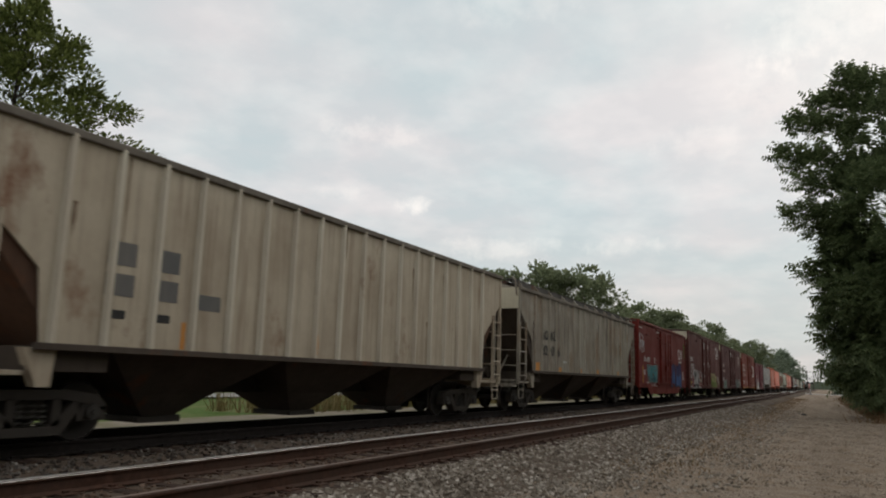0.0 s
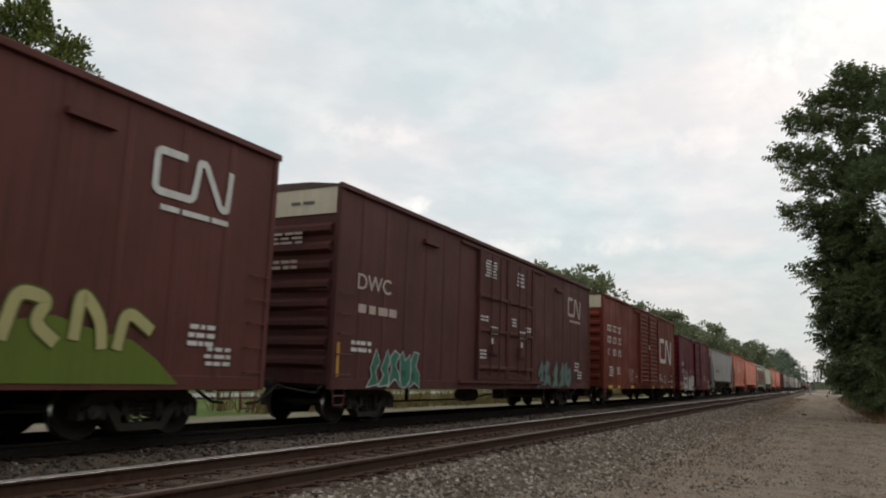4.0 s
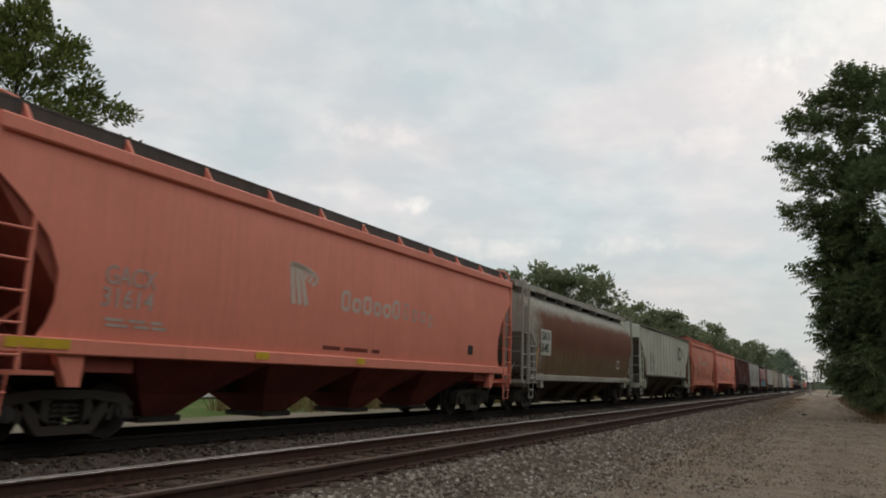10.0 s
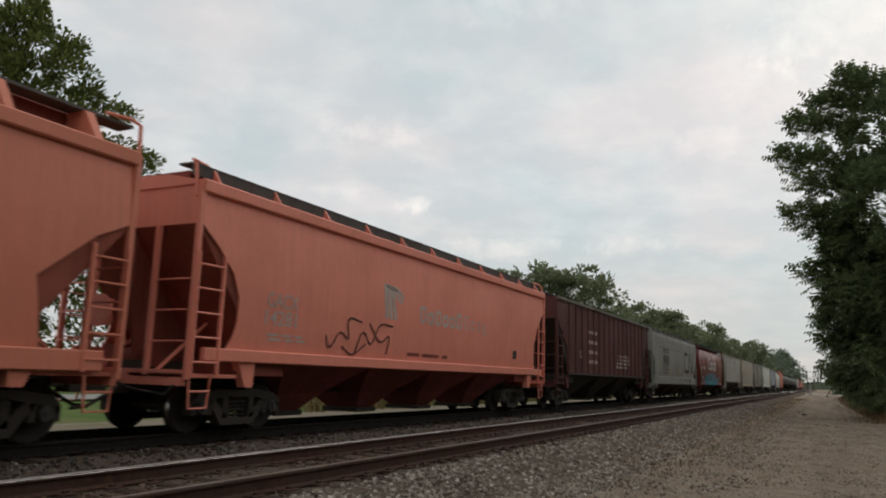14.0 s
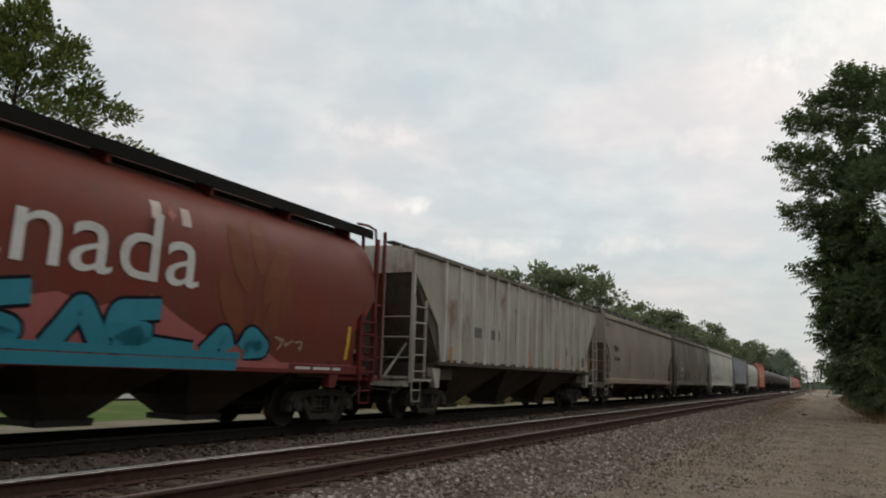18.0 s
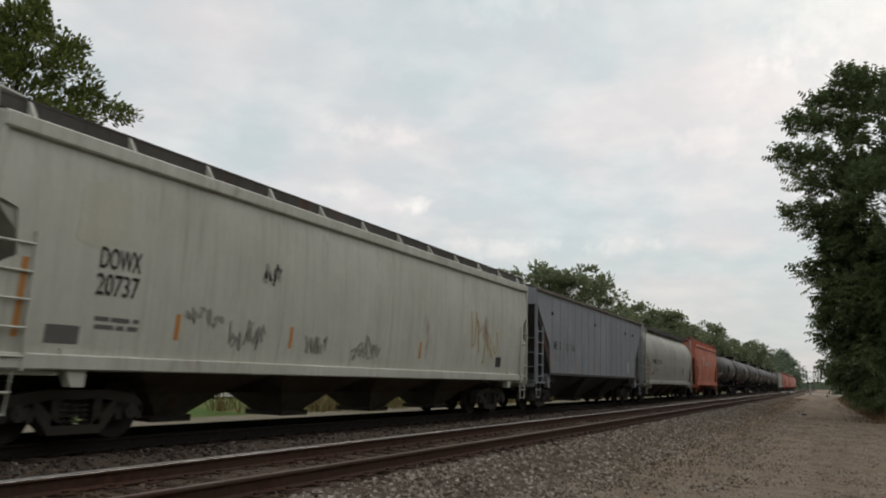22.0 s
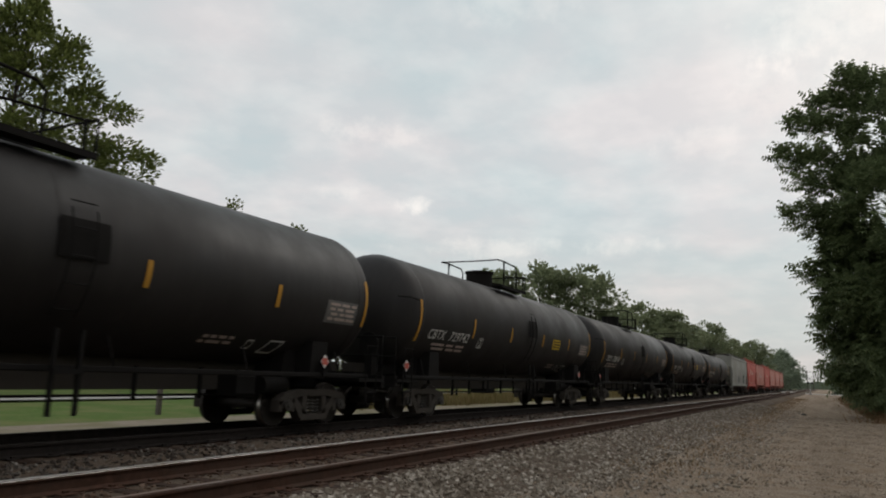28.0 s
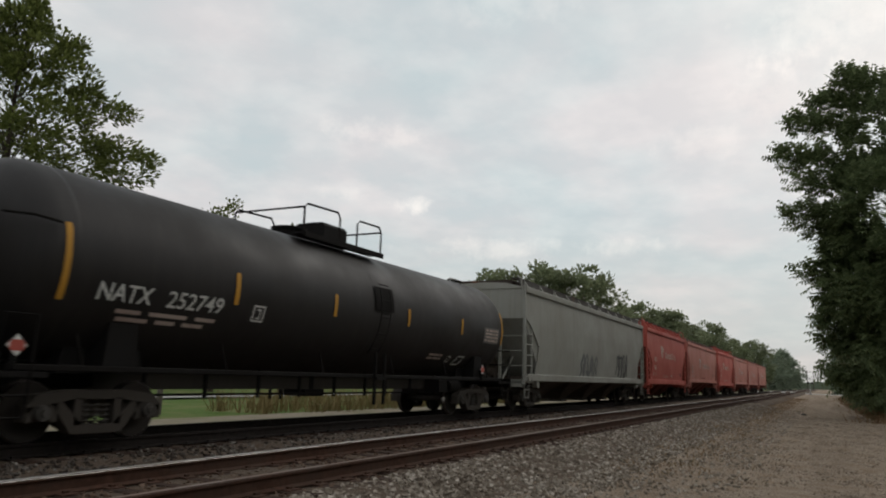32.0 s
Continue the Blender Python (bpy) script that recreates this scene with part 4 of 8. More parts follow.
def patch(side, x, z, w, h, mat, name="reflective_strip", proud=0.005, label=""):
    n = max(1, int(h / 0.07))
    return flat_shape(side, [[(0, h * i / n), (w, h * i / n), (w, h * (i + 1) / n), (0, h * (i + 1) / n)] for i in range(n)], x, z, mat, name, proud, label)


def word_bars(side, x, z, w, h, heights, mat, bold=0.55, name="wordmark"):
    """A faded wordmark as plain upright shapes, one for each letter."""
    n = len(heights)
    polys = []
    for i, k in enumerate(heights):
        c = w * (i + 0.5) / n
        q = w / n * bold
        lo = 0.0 if k > 0 else -0.28 * h
        k = abs(k) * h
        shape = strips(rounded([(c + q * 0.5, lo + k * 0.86), (c - q * 0.45, k * 0.9), (c - q * 0.5, lo + 0.1 * h), (c + q * 0.4, 0.1 * h)], 0.1, 3), h * (0.19 if bold > 0.5 else 0.1))
        if name == "wordmark" and k > 0.5 * h:
            shape += strips([(c + q * 0.5, lo + k * 0.86), (c + q * 0.45, 0.12 * h)], h * (0.18 if bold > 0.5 else 0.09))
        flat_shape(side, shape, x, z, mat, name)


def leaf_mark(side, x, z, w, h, mat):
    """The emblem of fanned bands beside the wordmark."""
    polys = []
    for i in range(3):
        polys += strips([(0.1 + 0.13 * i, 1.0), (0.22 + 0.2 * i, 0.05)], 0.13)
    for r in (0.9, 0.72, 0.54):
        polys += strips([(0.1 + r * 0.9 * math.sin(a / 10 * 2.2), 0.98 - 0.1 * (0.9 - r) - r * 0.5 * (1 - math.cos(a / 10 * 2.2)) * 0.6) for a in range(11)], 0.09)
    return flat_shape(side, [[(a * w, b * h) for a, b in p] for p in polys], x, z, mat, "emblem")


SPRAY = {}


def spray(col):
    key = tuple(col)
    if key not in SPRAY:
        SPRAY[key] = paint("spray_paint_%d" % len(SPRAY), col, tuple(c * 0.5 for c in col), 0.25, streak=0.2, rough=0.5)
    return SPRAY[key]


JAGS = ([(0.1, 0), (0.5, 0.35), (0.3, 0.5), (0.7, 1.0), (1.0, 0.7), (0.8, 0.45), (0.95, 0.1)],
        [(0, 0.1), (0.25, 0.6), (0.05, 0.95), (0.6, 0.85), (0.9, 1.0), (0.7, 0.5), (1.0, 0.25), (0.6, 0.0)],
        [(0.1, 0.2), (0, 0.8), (0.35, 1.0), (0.55, 0.7), (0.95, 0.85), (1.0, 0.3), (0.7, 0.0), (0.3, 0.05)],
        [(0.0, 0.0), (0.2, 0.45), (0.1, 0.75), (0.45, 1.0), (0.85, 0.9), (0.6, 0.6), (0.9, 0.4), (1.0, 0.0), (0.5, 0.2)])


def graffiti(side, x, z, w, h, n, fill, edge, seed, stroke=0.32, fill2=None, line=0.5):
    """Sprayed shapes: fat bent strokes with an outline; no letters."""
    rnd = random.Random(seed)
    cw = w / n
    if edge:
        # jagged overlapping shapes, no letters
        dark = tuple(c * 0.55 for c in fill)
        for i in range(n):
            pts = [(min(1.02, max(-0.02, (i - 0.08 + 1.16 * px + rnd.uniform(-0.06, 0.06)) / n)), min(1.0, max(0.0, py + rnd.uniform(-0.05, 0.05)))) for px, py in rnd.choice(JAGS)]
            m, v = (i + rnd.uniform(0.3, 0.6)) / n, rnd.uniform(0.3, 0.6)
            piece(side, x, z, w, h, [(fill if not fill2 or i % 2 == 0 else fill2, edge, pts), (dark, None, [(m - 0.2 / n, v - 0.06), (m + 0.15 / n, v - 0.12), (m + 0.22 / n, v + 0.08), (m - 0.1 / n, v + 0.05)])], 0.07 * line * min(cw, h) + 0.012, 0.008 + 0.0016 * (i % 3))
        return
    for i in range(n):
        s = stroke * 1.25 * min(cw, h * 0.8) * rnd.uniform(0.8, 1.15)
        loop = [(cw * (i + px + rnd.uniform(-0.08, 0.08)), h * (py + rnd.uniform(-0.06, 0.06))) for px, py in rnd.choice(JAGS)]
        flat_shape(side, strips(rounded(loop, 0.12, 3), s * 0.42), x, z, spray(fill if not fill2 or i % 2 == 0 else fill2), "graffiti_shape", 0.0125 + 0.0008 * (i % 3))


def scrawl(side, x, z, w, h, n, col, seed, stroke=0.035):
    rnd = random.Random(seed)
    polys = []
    for i in range(n):
        cx = w * (i + 0.5) / n
        pts = [(cx + rnd.uniform(-0.6, 0.6) * w / n, h * rnd.random()) for k in range(5)]
        polys += strips(rounded(pts, 0.2, 4), stroke)
    flat_shape(side, polys, x, z, spray(col), "scrawled_tag", 0.010)


def piece(side, x, z, w, h, shapes, line, proud=0.012):
    """Sprayed areas with outlines: (fill, edge, corners within the unit square)."""
    for k, (fill, edge, pts) in enumerate(shapes):
        p = [(a * w, b * h) for a, b in pts]
        lift = proud + 0.0012 * (k % 6)
        flat_shape(side, [p], x, z, spray(fill), "graffiti_shape", lift)
        if edge:
            flat_shape(side, strips(p + [p[0]], line), x, z, spray(edge), "graffiti_outline", lift + 0.008)


def swoosh(side, x, z, pts, width, fill, edge, line, proud=0.02, r=0.25):
    p = rounded(pts, r, 5)
    if edge:
        flat_shape(side, strips(p, width + 2 * line), x, z, spray(edge), "graffiti_outline", proud)
    flat_shape(side, strips(p, width), x, z, spray(fill), "graffiti_shape", proud + 0.006)


def rust_runs(side, x0, x1, posts, zb, zt, mat, seed, share=0.6):
    """Dark runs down the sheets beside the posts, of uneven length and width."""
    rnd = random.Random(seed)
    for i in range(posts):
        if rnd.random() > share:
            continue
        x = x0 + (x1 - x0) * i / (posts - 1) + rnd.choice((-1, 1)) * rnd.uniform(0.1, 0.16)
        top = rnd.choice((zt - 0.12, rnd.uniform(zb + 0.9, zt - 0.4)))
        h, w = rnd.uniform(0.35, 1.5), rnd.uniform(0.025, 0.06)
        h = min(h, top - zb - 0.05)
        edge = [(w * (1 - k / 6) * rnd.uniform(0.5, 1.2), -h * k / 6) for k in range(7)]
        flat_shape(side, [edge + [(-a * rnd.uniform(0.6, 1.1), b) for a, b in reversed(edge[:-1])]], x, top, mat, "rust_run", 0.004)


def foot_grime(side, x0, x1, z, mat, seed):
    """Ragged grime along the foot of a side sheet."""
    rnd = random.Random(seed)
    x = x0
    while x < x1:
        w = rnd.uniform(0.35, 1.1)
        n = 6
        flat_shape(side, [[(0, 0)] + [(w * k / n, rnd.uniform(0.012, 0.075)) for k in range(n + 1)] + [(w, 0)]], x, z, mat, "foot_grime", 0.0045)
        x += w + rnd.uniform(0.0, 0.25)


# ---- covered hoppers ----
FLAT = [(1.0, 1.58), (4.4, 1.58)]
CURVED = [(1.0, 1.5), (1.3, 1.53), (1.8, 1.575), (2.4, 1.6), (3.0, 1.6), (3.6, 1.575), (4.0, 1.54), (4.3, 1.5)]
ROUND = [(1.0, 1.46), (1.3, 1.5), (1.7, 1.56), (2.2, 1.6), (2.8, 1.6), (3.2, 1.56), (3.5, 1.47), (3.75, 1.34), (3.95, 1.17), (4.1, 0.98), (4.2, 0.8)]


def cut_at(cut, z):
    """How far the side sheet stands back from the car's end at height z. cut: (z, x) from the top down."""
    if z >= cut[0][0]:
        return cut[0][1]
    for (za, xa), (zb, xb) in zip(cut, cut[1:]):
        if z >= zb:
            return xa + (xb - xa) * (za - z) / (za - zb)
    return cut[-1][1]


def hopper(front, L, mat, label, section="flat", zb=1.3, zt=4.2, cut=((3.4, 0.1), (2.35, 1.35), (1.3, 1.42)), posts=0, post_w=0.1,
           roof="boards", bays=3, trim=None, under=None, band=False, sill=(0.99, 1.28), inset=1.75, cage=False, ribs_top=0, end_mat=None, walk_m=None, post_mat=None, coam_m=None, slope_m=None, group="covered hoppers in the train"):
    car = thing("covered_hopper_car", label, "freight car", group=group)
    lv = {"flat": FLAT, "curved": CURVED, "round": ROUND}[section]
    side = Side(car, lv)
    trim = trim or mat
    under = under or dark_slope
    end_mat = end_mat or mat
    zs = sorted({zb, zt, *[z for z, _ in lv if zb < z < zt], *[z for z, _ in cut if zb < z < zt]})
    # the two side sheets
    for q in (-1, 1):
        rings = []
        for z in zs:
            w, c = side.w(z), cut_at(cut, z)
            rings.append([(c, q * w, z), (L - c, q * w, z), (L - c, q * (w - 0.035), z), (c, q * (w - 0.035), z)])
        part("side_sheet", Build().loft(rings), mat, car, smooth=section != "flat")
    # the hold between them, its ends sloping in below the end walls
    zc = cut[0][0]
    deep = 1.7 if section == "round" else 1.95
    rings = []
    for z in sorted({*zs, zc}):
        w = side.w(z) - 0.05
        x = 0.06 if z >= zc else 0.06 + (zc - z) / (zc - 0.9) * deep
        rings.append([(x, -w, z), (L - x, -w, z), (L - x, w, z), (x, w, z)])
    k = sum(1 for r in rings if r[0][2] < zc - 1e-6) + 1
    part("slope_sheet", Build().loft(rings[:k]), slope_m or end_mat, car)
    if len(rings) > k:
        part("hold", Build().loft(rings[k - 1:]), end_mat, car)
    if section == "flat":
        for x in (0.03, L - 0.03):
            part("end_wall", Build().box(x - 0.03, x + 0.03, -side.w(zc) + 0.02, side.w(zc) - 0.02, zc - 0.02, zt - 0.02), end_mat, car)
    # upright web under each slope sheet
    for k in (0, 1):
        web = Build().prism([(0.35, 0.99), (deep + 0.1, 0.99), (0.25, zc), (0.08, zc)], "y", -0.03, 0.03)
        part("end_web", web, slope_m or under, car, at=pose(L, 0, 0, 0, 0, 180) if k else None)
    # outlet bays: funnels that meet under the side sheets, open between them lower down
    lo = 0.17
    gap = (L - 2 * 2.55) / bays
    for i in range(bays):
        xm = 2.55 + gap * (i + 0.5)
        hw = gap * 0.5 - 0.004
        b = Build()
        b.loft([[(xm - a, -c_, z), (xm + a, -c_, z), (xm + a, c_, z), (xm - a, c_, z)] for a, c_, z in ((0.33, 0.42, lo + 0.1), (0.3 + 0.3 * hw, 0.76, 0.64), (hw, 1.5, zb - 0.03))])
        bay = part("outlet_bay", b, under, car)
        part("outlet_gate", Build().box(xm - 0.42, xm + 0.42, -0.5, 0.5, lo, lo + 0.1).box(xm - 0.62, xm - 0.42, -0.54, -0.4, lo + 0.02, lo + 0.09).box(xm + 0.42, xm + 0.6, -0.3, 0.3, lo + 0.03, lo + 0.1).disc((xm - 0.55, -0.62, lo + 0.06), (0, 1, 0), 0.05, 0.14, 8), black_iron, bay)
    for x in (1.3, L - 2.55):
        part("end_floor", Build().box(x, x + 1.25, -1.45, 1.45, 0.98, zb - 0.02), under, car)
    # side sills, end platforms
    for q in (-1, 1):
        w = side.w(zb)
        if section == "flat":
            part("side_sill", Build().bevel_box(1.3, L - 1.3, q * (w + 0.02) - 0.05, q * (w + 0.02) + 0.05, zb - 0.07, zb + 0.025, 0.01), under, car)
        else:
            part("side_sill", Build().bevel_box(0.35, L - 0.35, q * (w + 0.04) - 0.05, q * (w + 0.04) + 0.05, sill[0], sill[1], 0.02), trim, car)
    for k in (0, 1):
        m = Build()
        m.box(0.0, 1.25, -1.5, -0.3, 0.93, 0.99).box(0.0, 1.25, 0.3, 1.5, 0.93, 0.99).box(0.0, 0.1, -1.5, 1.5, 0.8, 1.05)
        m.prism([(1.2, 1.28), (1.65, 1.28), (1.62, 0.78), (1.42, 0.78)], "y", -1.55, -1.38)
        m.prism([(1.2, 1.28), (1.65, 1.28), (1.62, 0.78), (1.42, 0.78)], "y", 1.38, 1.55)
        part("end_platform", m, trim, car, at=pose(L, 0, 0, 0, 0, 180) if k else None)

    def ladders(b, q):
        b.box(q * 0.06 - 0.045, q * 0.06 + 0.045, -1.6, -1.52, 0.9, zt - 0.05)
        ladder(b, q, 0.08, 0.66, -1.6, 0.98, min(zc - 0.35, 2.95), 5)
        stirrup(b, q, 0.1, 0.58, -1.56, 0.45, 0.98)
    corners(L, ladders, "ladder", trim, car)

    def posts_end(b, q):
        b.box(q * 0.0 - 0.02, q * 0.0 + 0.05, -0.75, -0.66, 0.95, zc)
        for z in (1.5, 2.0, 2.5):
            b.tube([(q * 0.0, -1.5, z), (q * 0.0, -0.7, z)], 0.016, 5)
        b.tube([(q * 0.2, -0.7, 1.0), (q * 1.3, -0.7, 1.9)], 0.035, 5)
    corners(L, posts_end, "end_brace", trim, car)
    # hand brake on the leading end
    bk = Build()
    bk.disc((-0.16, 0.35, 2.0), (1, 0, 0), 0.28, 0.03, 16).box(-0.12, 0.0, 0.2, 0.5, 1.75, 2.2)
    part("hand_brake", bk, trim, car)
    ab = Build().disc((0.55, -0.3, 1.25), (0, 1, 0), 0.17, 0.62, 14).box(0.4, 0.75, 0.4, 0.8, 1.0, 1.45)
    part("air_reservoir", ab, under, car, smooth=True)
    # posts outside the side sheets
    if posts:
        c0 = cut[-1][1] + 0.12
        for q in (-1, 1):
            for i in range(posts):
                x = c0 + (L - 2 * c0) * i / (posts - 1)
                b = Build()
                y = q * 1.58
                d = 0.018 if post_w < 0.08 else min(0.075, post_w * 0.55)
                b.prism([(x - post_w / 2, y), (x - post_w / 4, y + q * d), (x + post_w / 4, y + q * d), (x + post_w / 2, y)], "z", zb + 0.02, zt - 0.06)
                part("side_post", b, post_mat or mat, car)
    # roof
    wt = side.w(zt)
    rz = zt + (0.16 if section != "round" else 0.22)
    ringa = [(-wt, zt - 0.03), (-wt * 0.55, rz - 0.03), (0, rz), (wt * 0.55, rz - 0.03), (wt, zt - 0.03)]
    b = Build()
    b.loft([[(x, y, z) for y, z in ringa] + [(x, wt * 0.9, zt - 0.08), (x, -wt * 0.9, zt - 0.08)] for x in (0.03, L - 0.03)])
    rf = part("roof", b, mat, car)
    if band:
        for q in (-1, 1):
            part("top_chord", Build().bevel_box(0.06, L - 0.06, q * (wt + 0.05) - 0.06, q * (wt + 0.05) + 0.06, zt - 0.22, zt, 0.025), trim, car)
    elif section == "flat":
        for q in (-1, 1):
            part("top_chord", Build().bevel_box(0.0, L, q * 1.6 - 0.05, q * 1.6 + 0.05, zt - 0.1, zt + 0.02, 0.015), coam_m or chord_grime, car)
    for i in range(ribs_top):
        z = 3.32 + 0.18 * i
        part("stiffener_line", Build().bevel_box(0.3, L - 0.3, -side.w(z) - 0.03, -side.w(z) + 0.01, z - 0.025, z + 0.025, 0.01), trim, car)
    walk_m = walk_m or steel_grate
    if roof == "brackets":          # a grated walk carried on gussets
        wy, wz = 1.02, zt + 0.46
        for q in (-1, 1):
            part("running_board", Build().box(-0.1, L + 0.1, q * wy - 0.17, q * wy + 0.17, wz, wz + 0.045), walk_m, car)
        n = int(L / 1.3)
        for i in range(n):
            x = 0.7 + (L - 1.4) * i / (n - 1)
            for q in (-1, 1):
                part("board_bracket", Build().prism([(q * (wy + 0.2), wz), (q * (wt + 0.02), zt - 0.01), (q * 0.7, zt + 0.05), (q * 0.75, wz)], "x", x - 0.07, x + 0.07), trim, car)
    elif roof == "slim":            # thin posts under an open walk
        wy, wz = 1.2, zt + 0.26
        for q in (-1, 1):
            part("running_board", Build().box(0.0, L, q * wy - 0.16, q * wy + 0.16, wz, wz + 0.035).box(0.0, L, q * (wy + 0.14) - 0.012, q * (wy + 0.14) + 0.012, wz - 0.17, wz), walk_m, car)
        n = int(L / 1.5)
        for i in range(n):
            x = 0.5 + (L - 1.0) * i / (n - 1)
            for q in (-1, 1):
                part("board_bracket", Build().prism([(q * (wy + 0.16), wz), (q * (wt + 0.03), zt - 0.02), (q * (wt - 0.12), zt), (q * (wy - 0.1), wz)], "x", x - 0.025, x + 0.025), trim, car)
    elif roof == "shelf":           # a solid shelf over a rounded hull
        wy, wz = 0.95, zt + 0.2
        for q in (-1, 1):
            part("running_board", Build().box(-0.35, L + 0.3, q * wy - 0.24, q * wy + 0.24, wz, wz + 0.05).box(-0.35, L + 0.3, q * (wy + 0.24) - 0.015, q * (wy + 0.24) + 0.015, wz - 0.16, wz + 0.05), walk_m, car)
        n = int(L / 2)
        for i in range(n):
            x = 0.6 + (L - 1.2) * i / (n - 1)
            for q in (-1, 1):
                part("board_bracket", Build().box(x - 0.03, x + 0.03, q * wy - 0.2, q * wy + 0.2, zt - 0.1, wz), trim, car)
    else:                           # low boards along the roof's middle
        part("running_board", Build().box(0, L, -0.95, -0.7, rz + 0.04, rz + 0.08).box(0, L, 0.7, 0.95, rz + 0.04, rz + 0.08), walk_m, car)
        n = int(L / 2.2)
        for i in range(n):
            x = 0.4 + (L - 0.8) * i / (n - 1)
            part("board_bracket", Build().box(x - 0.03, x + 0.03, -0.95, 0.95, rz - 0.1, rz + 0.04), trim, car)
    for i in range(bays * 2):
        x = 1.2 + (L - 2.4) * (i + 0.5) / (bays * 2)
        part("hatch_cover", Build().bevel_box(x - 0.9, x + 0.9, -0.45, 0.45, rz - 0.02, rz + 0.14, 0.04), trim, rf)
    coam = {"brackets": (0.84, 0.475), "slim": (1.0, 0.26), "shelf": (0.7, 0.2)}.get(roof, (0.6, 0.12))
    part("hatch_coaming", Build().bevel_box(0.3, L - 0.3, -coam[0], coam[0], zt - 0.05, zt + coam[1], 0.03), coam_m or roof_grime, car)
    # rail round the end of the walk
    def hoop(b, q):
        top = zt + {"brackets": 0.5, "slim": 0.3, "shelf": 0.24}.get(roof, 0.3)
        b.tube([(q * 0.0, -1.5, zt - 0.3), (q * -0.02, -1.45, top - 0.05), (q * 0.05, -1.3, top + 0.05), (q * 0.45, -1.25, top + 0.03)], 0.03, 6)
    if roof != "boards":
        corners(L, hoop, "roof_grab_rail", trim, car)
    if cage:
        def cg(b, q):
            for y in (-1.5, -0.9):
                b.box(q * -0.35 - 0.03, q * -0.35 + 0.03, y - 0.03, y + 0.03, 0.95, zt + 0.2)
            b.box(q * 0.55 - 0.03, q * 0.55 + 0.03, -1.6, -1.54, 0.95, 2.55)
            b.tube([(q * -0.35, -1.5, 2.62), (q * 0.45, -1.57, 2.62), (q * 0.55, -1.57, 2.5)], 0.025, 5)
            b.tube([(q * -0.35, -1.5, 1.9), (q * 0.55, -1.57, 1.9)], 0.02, 5)
            b.tube([(q * -0.35, -1.5, 1.45), (q * 0.55, -1.57, 1.45)], 0.02, 5)
            b.box(q * -0.35, q * 0.3, -1.55, -0.5, 0.93, 0.98) if q > 0 else b.box(-0.3, 0.35, -1.55, -0.5, 0.93, 0.98)
        corners(L, cg, "end_cage", trim, car)
    running_gear(car, L, inset, front, zb - 0.06, 0.64)
    TRAIN.append((car, front))
    return side


TRAIN = []       # (car, its leading end's place along the train)


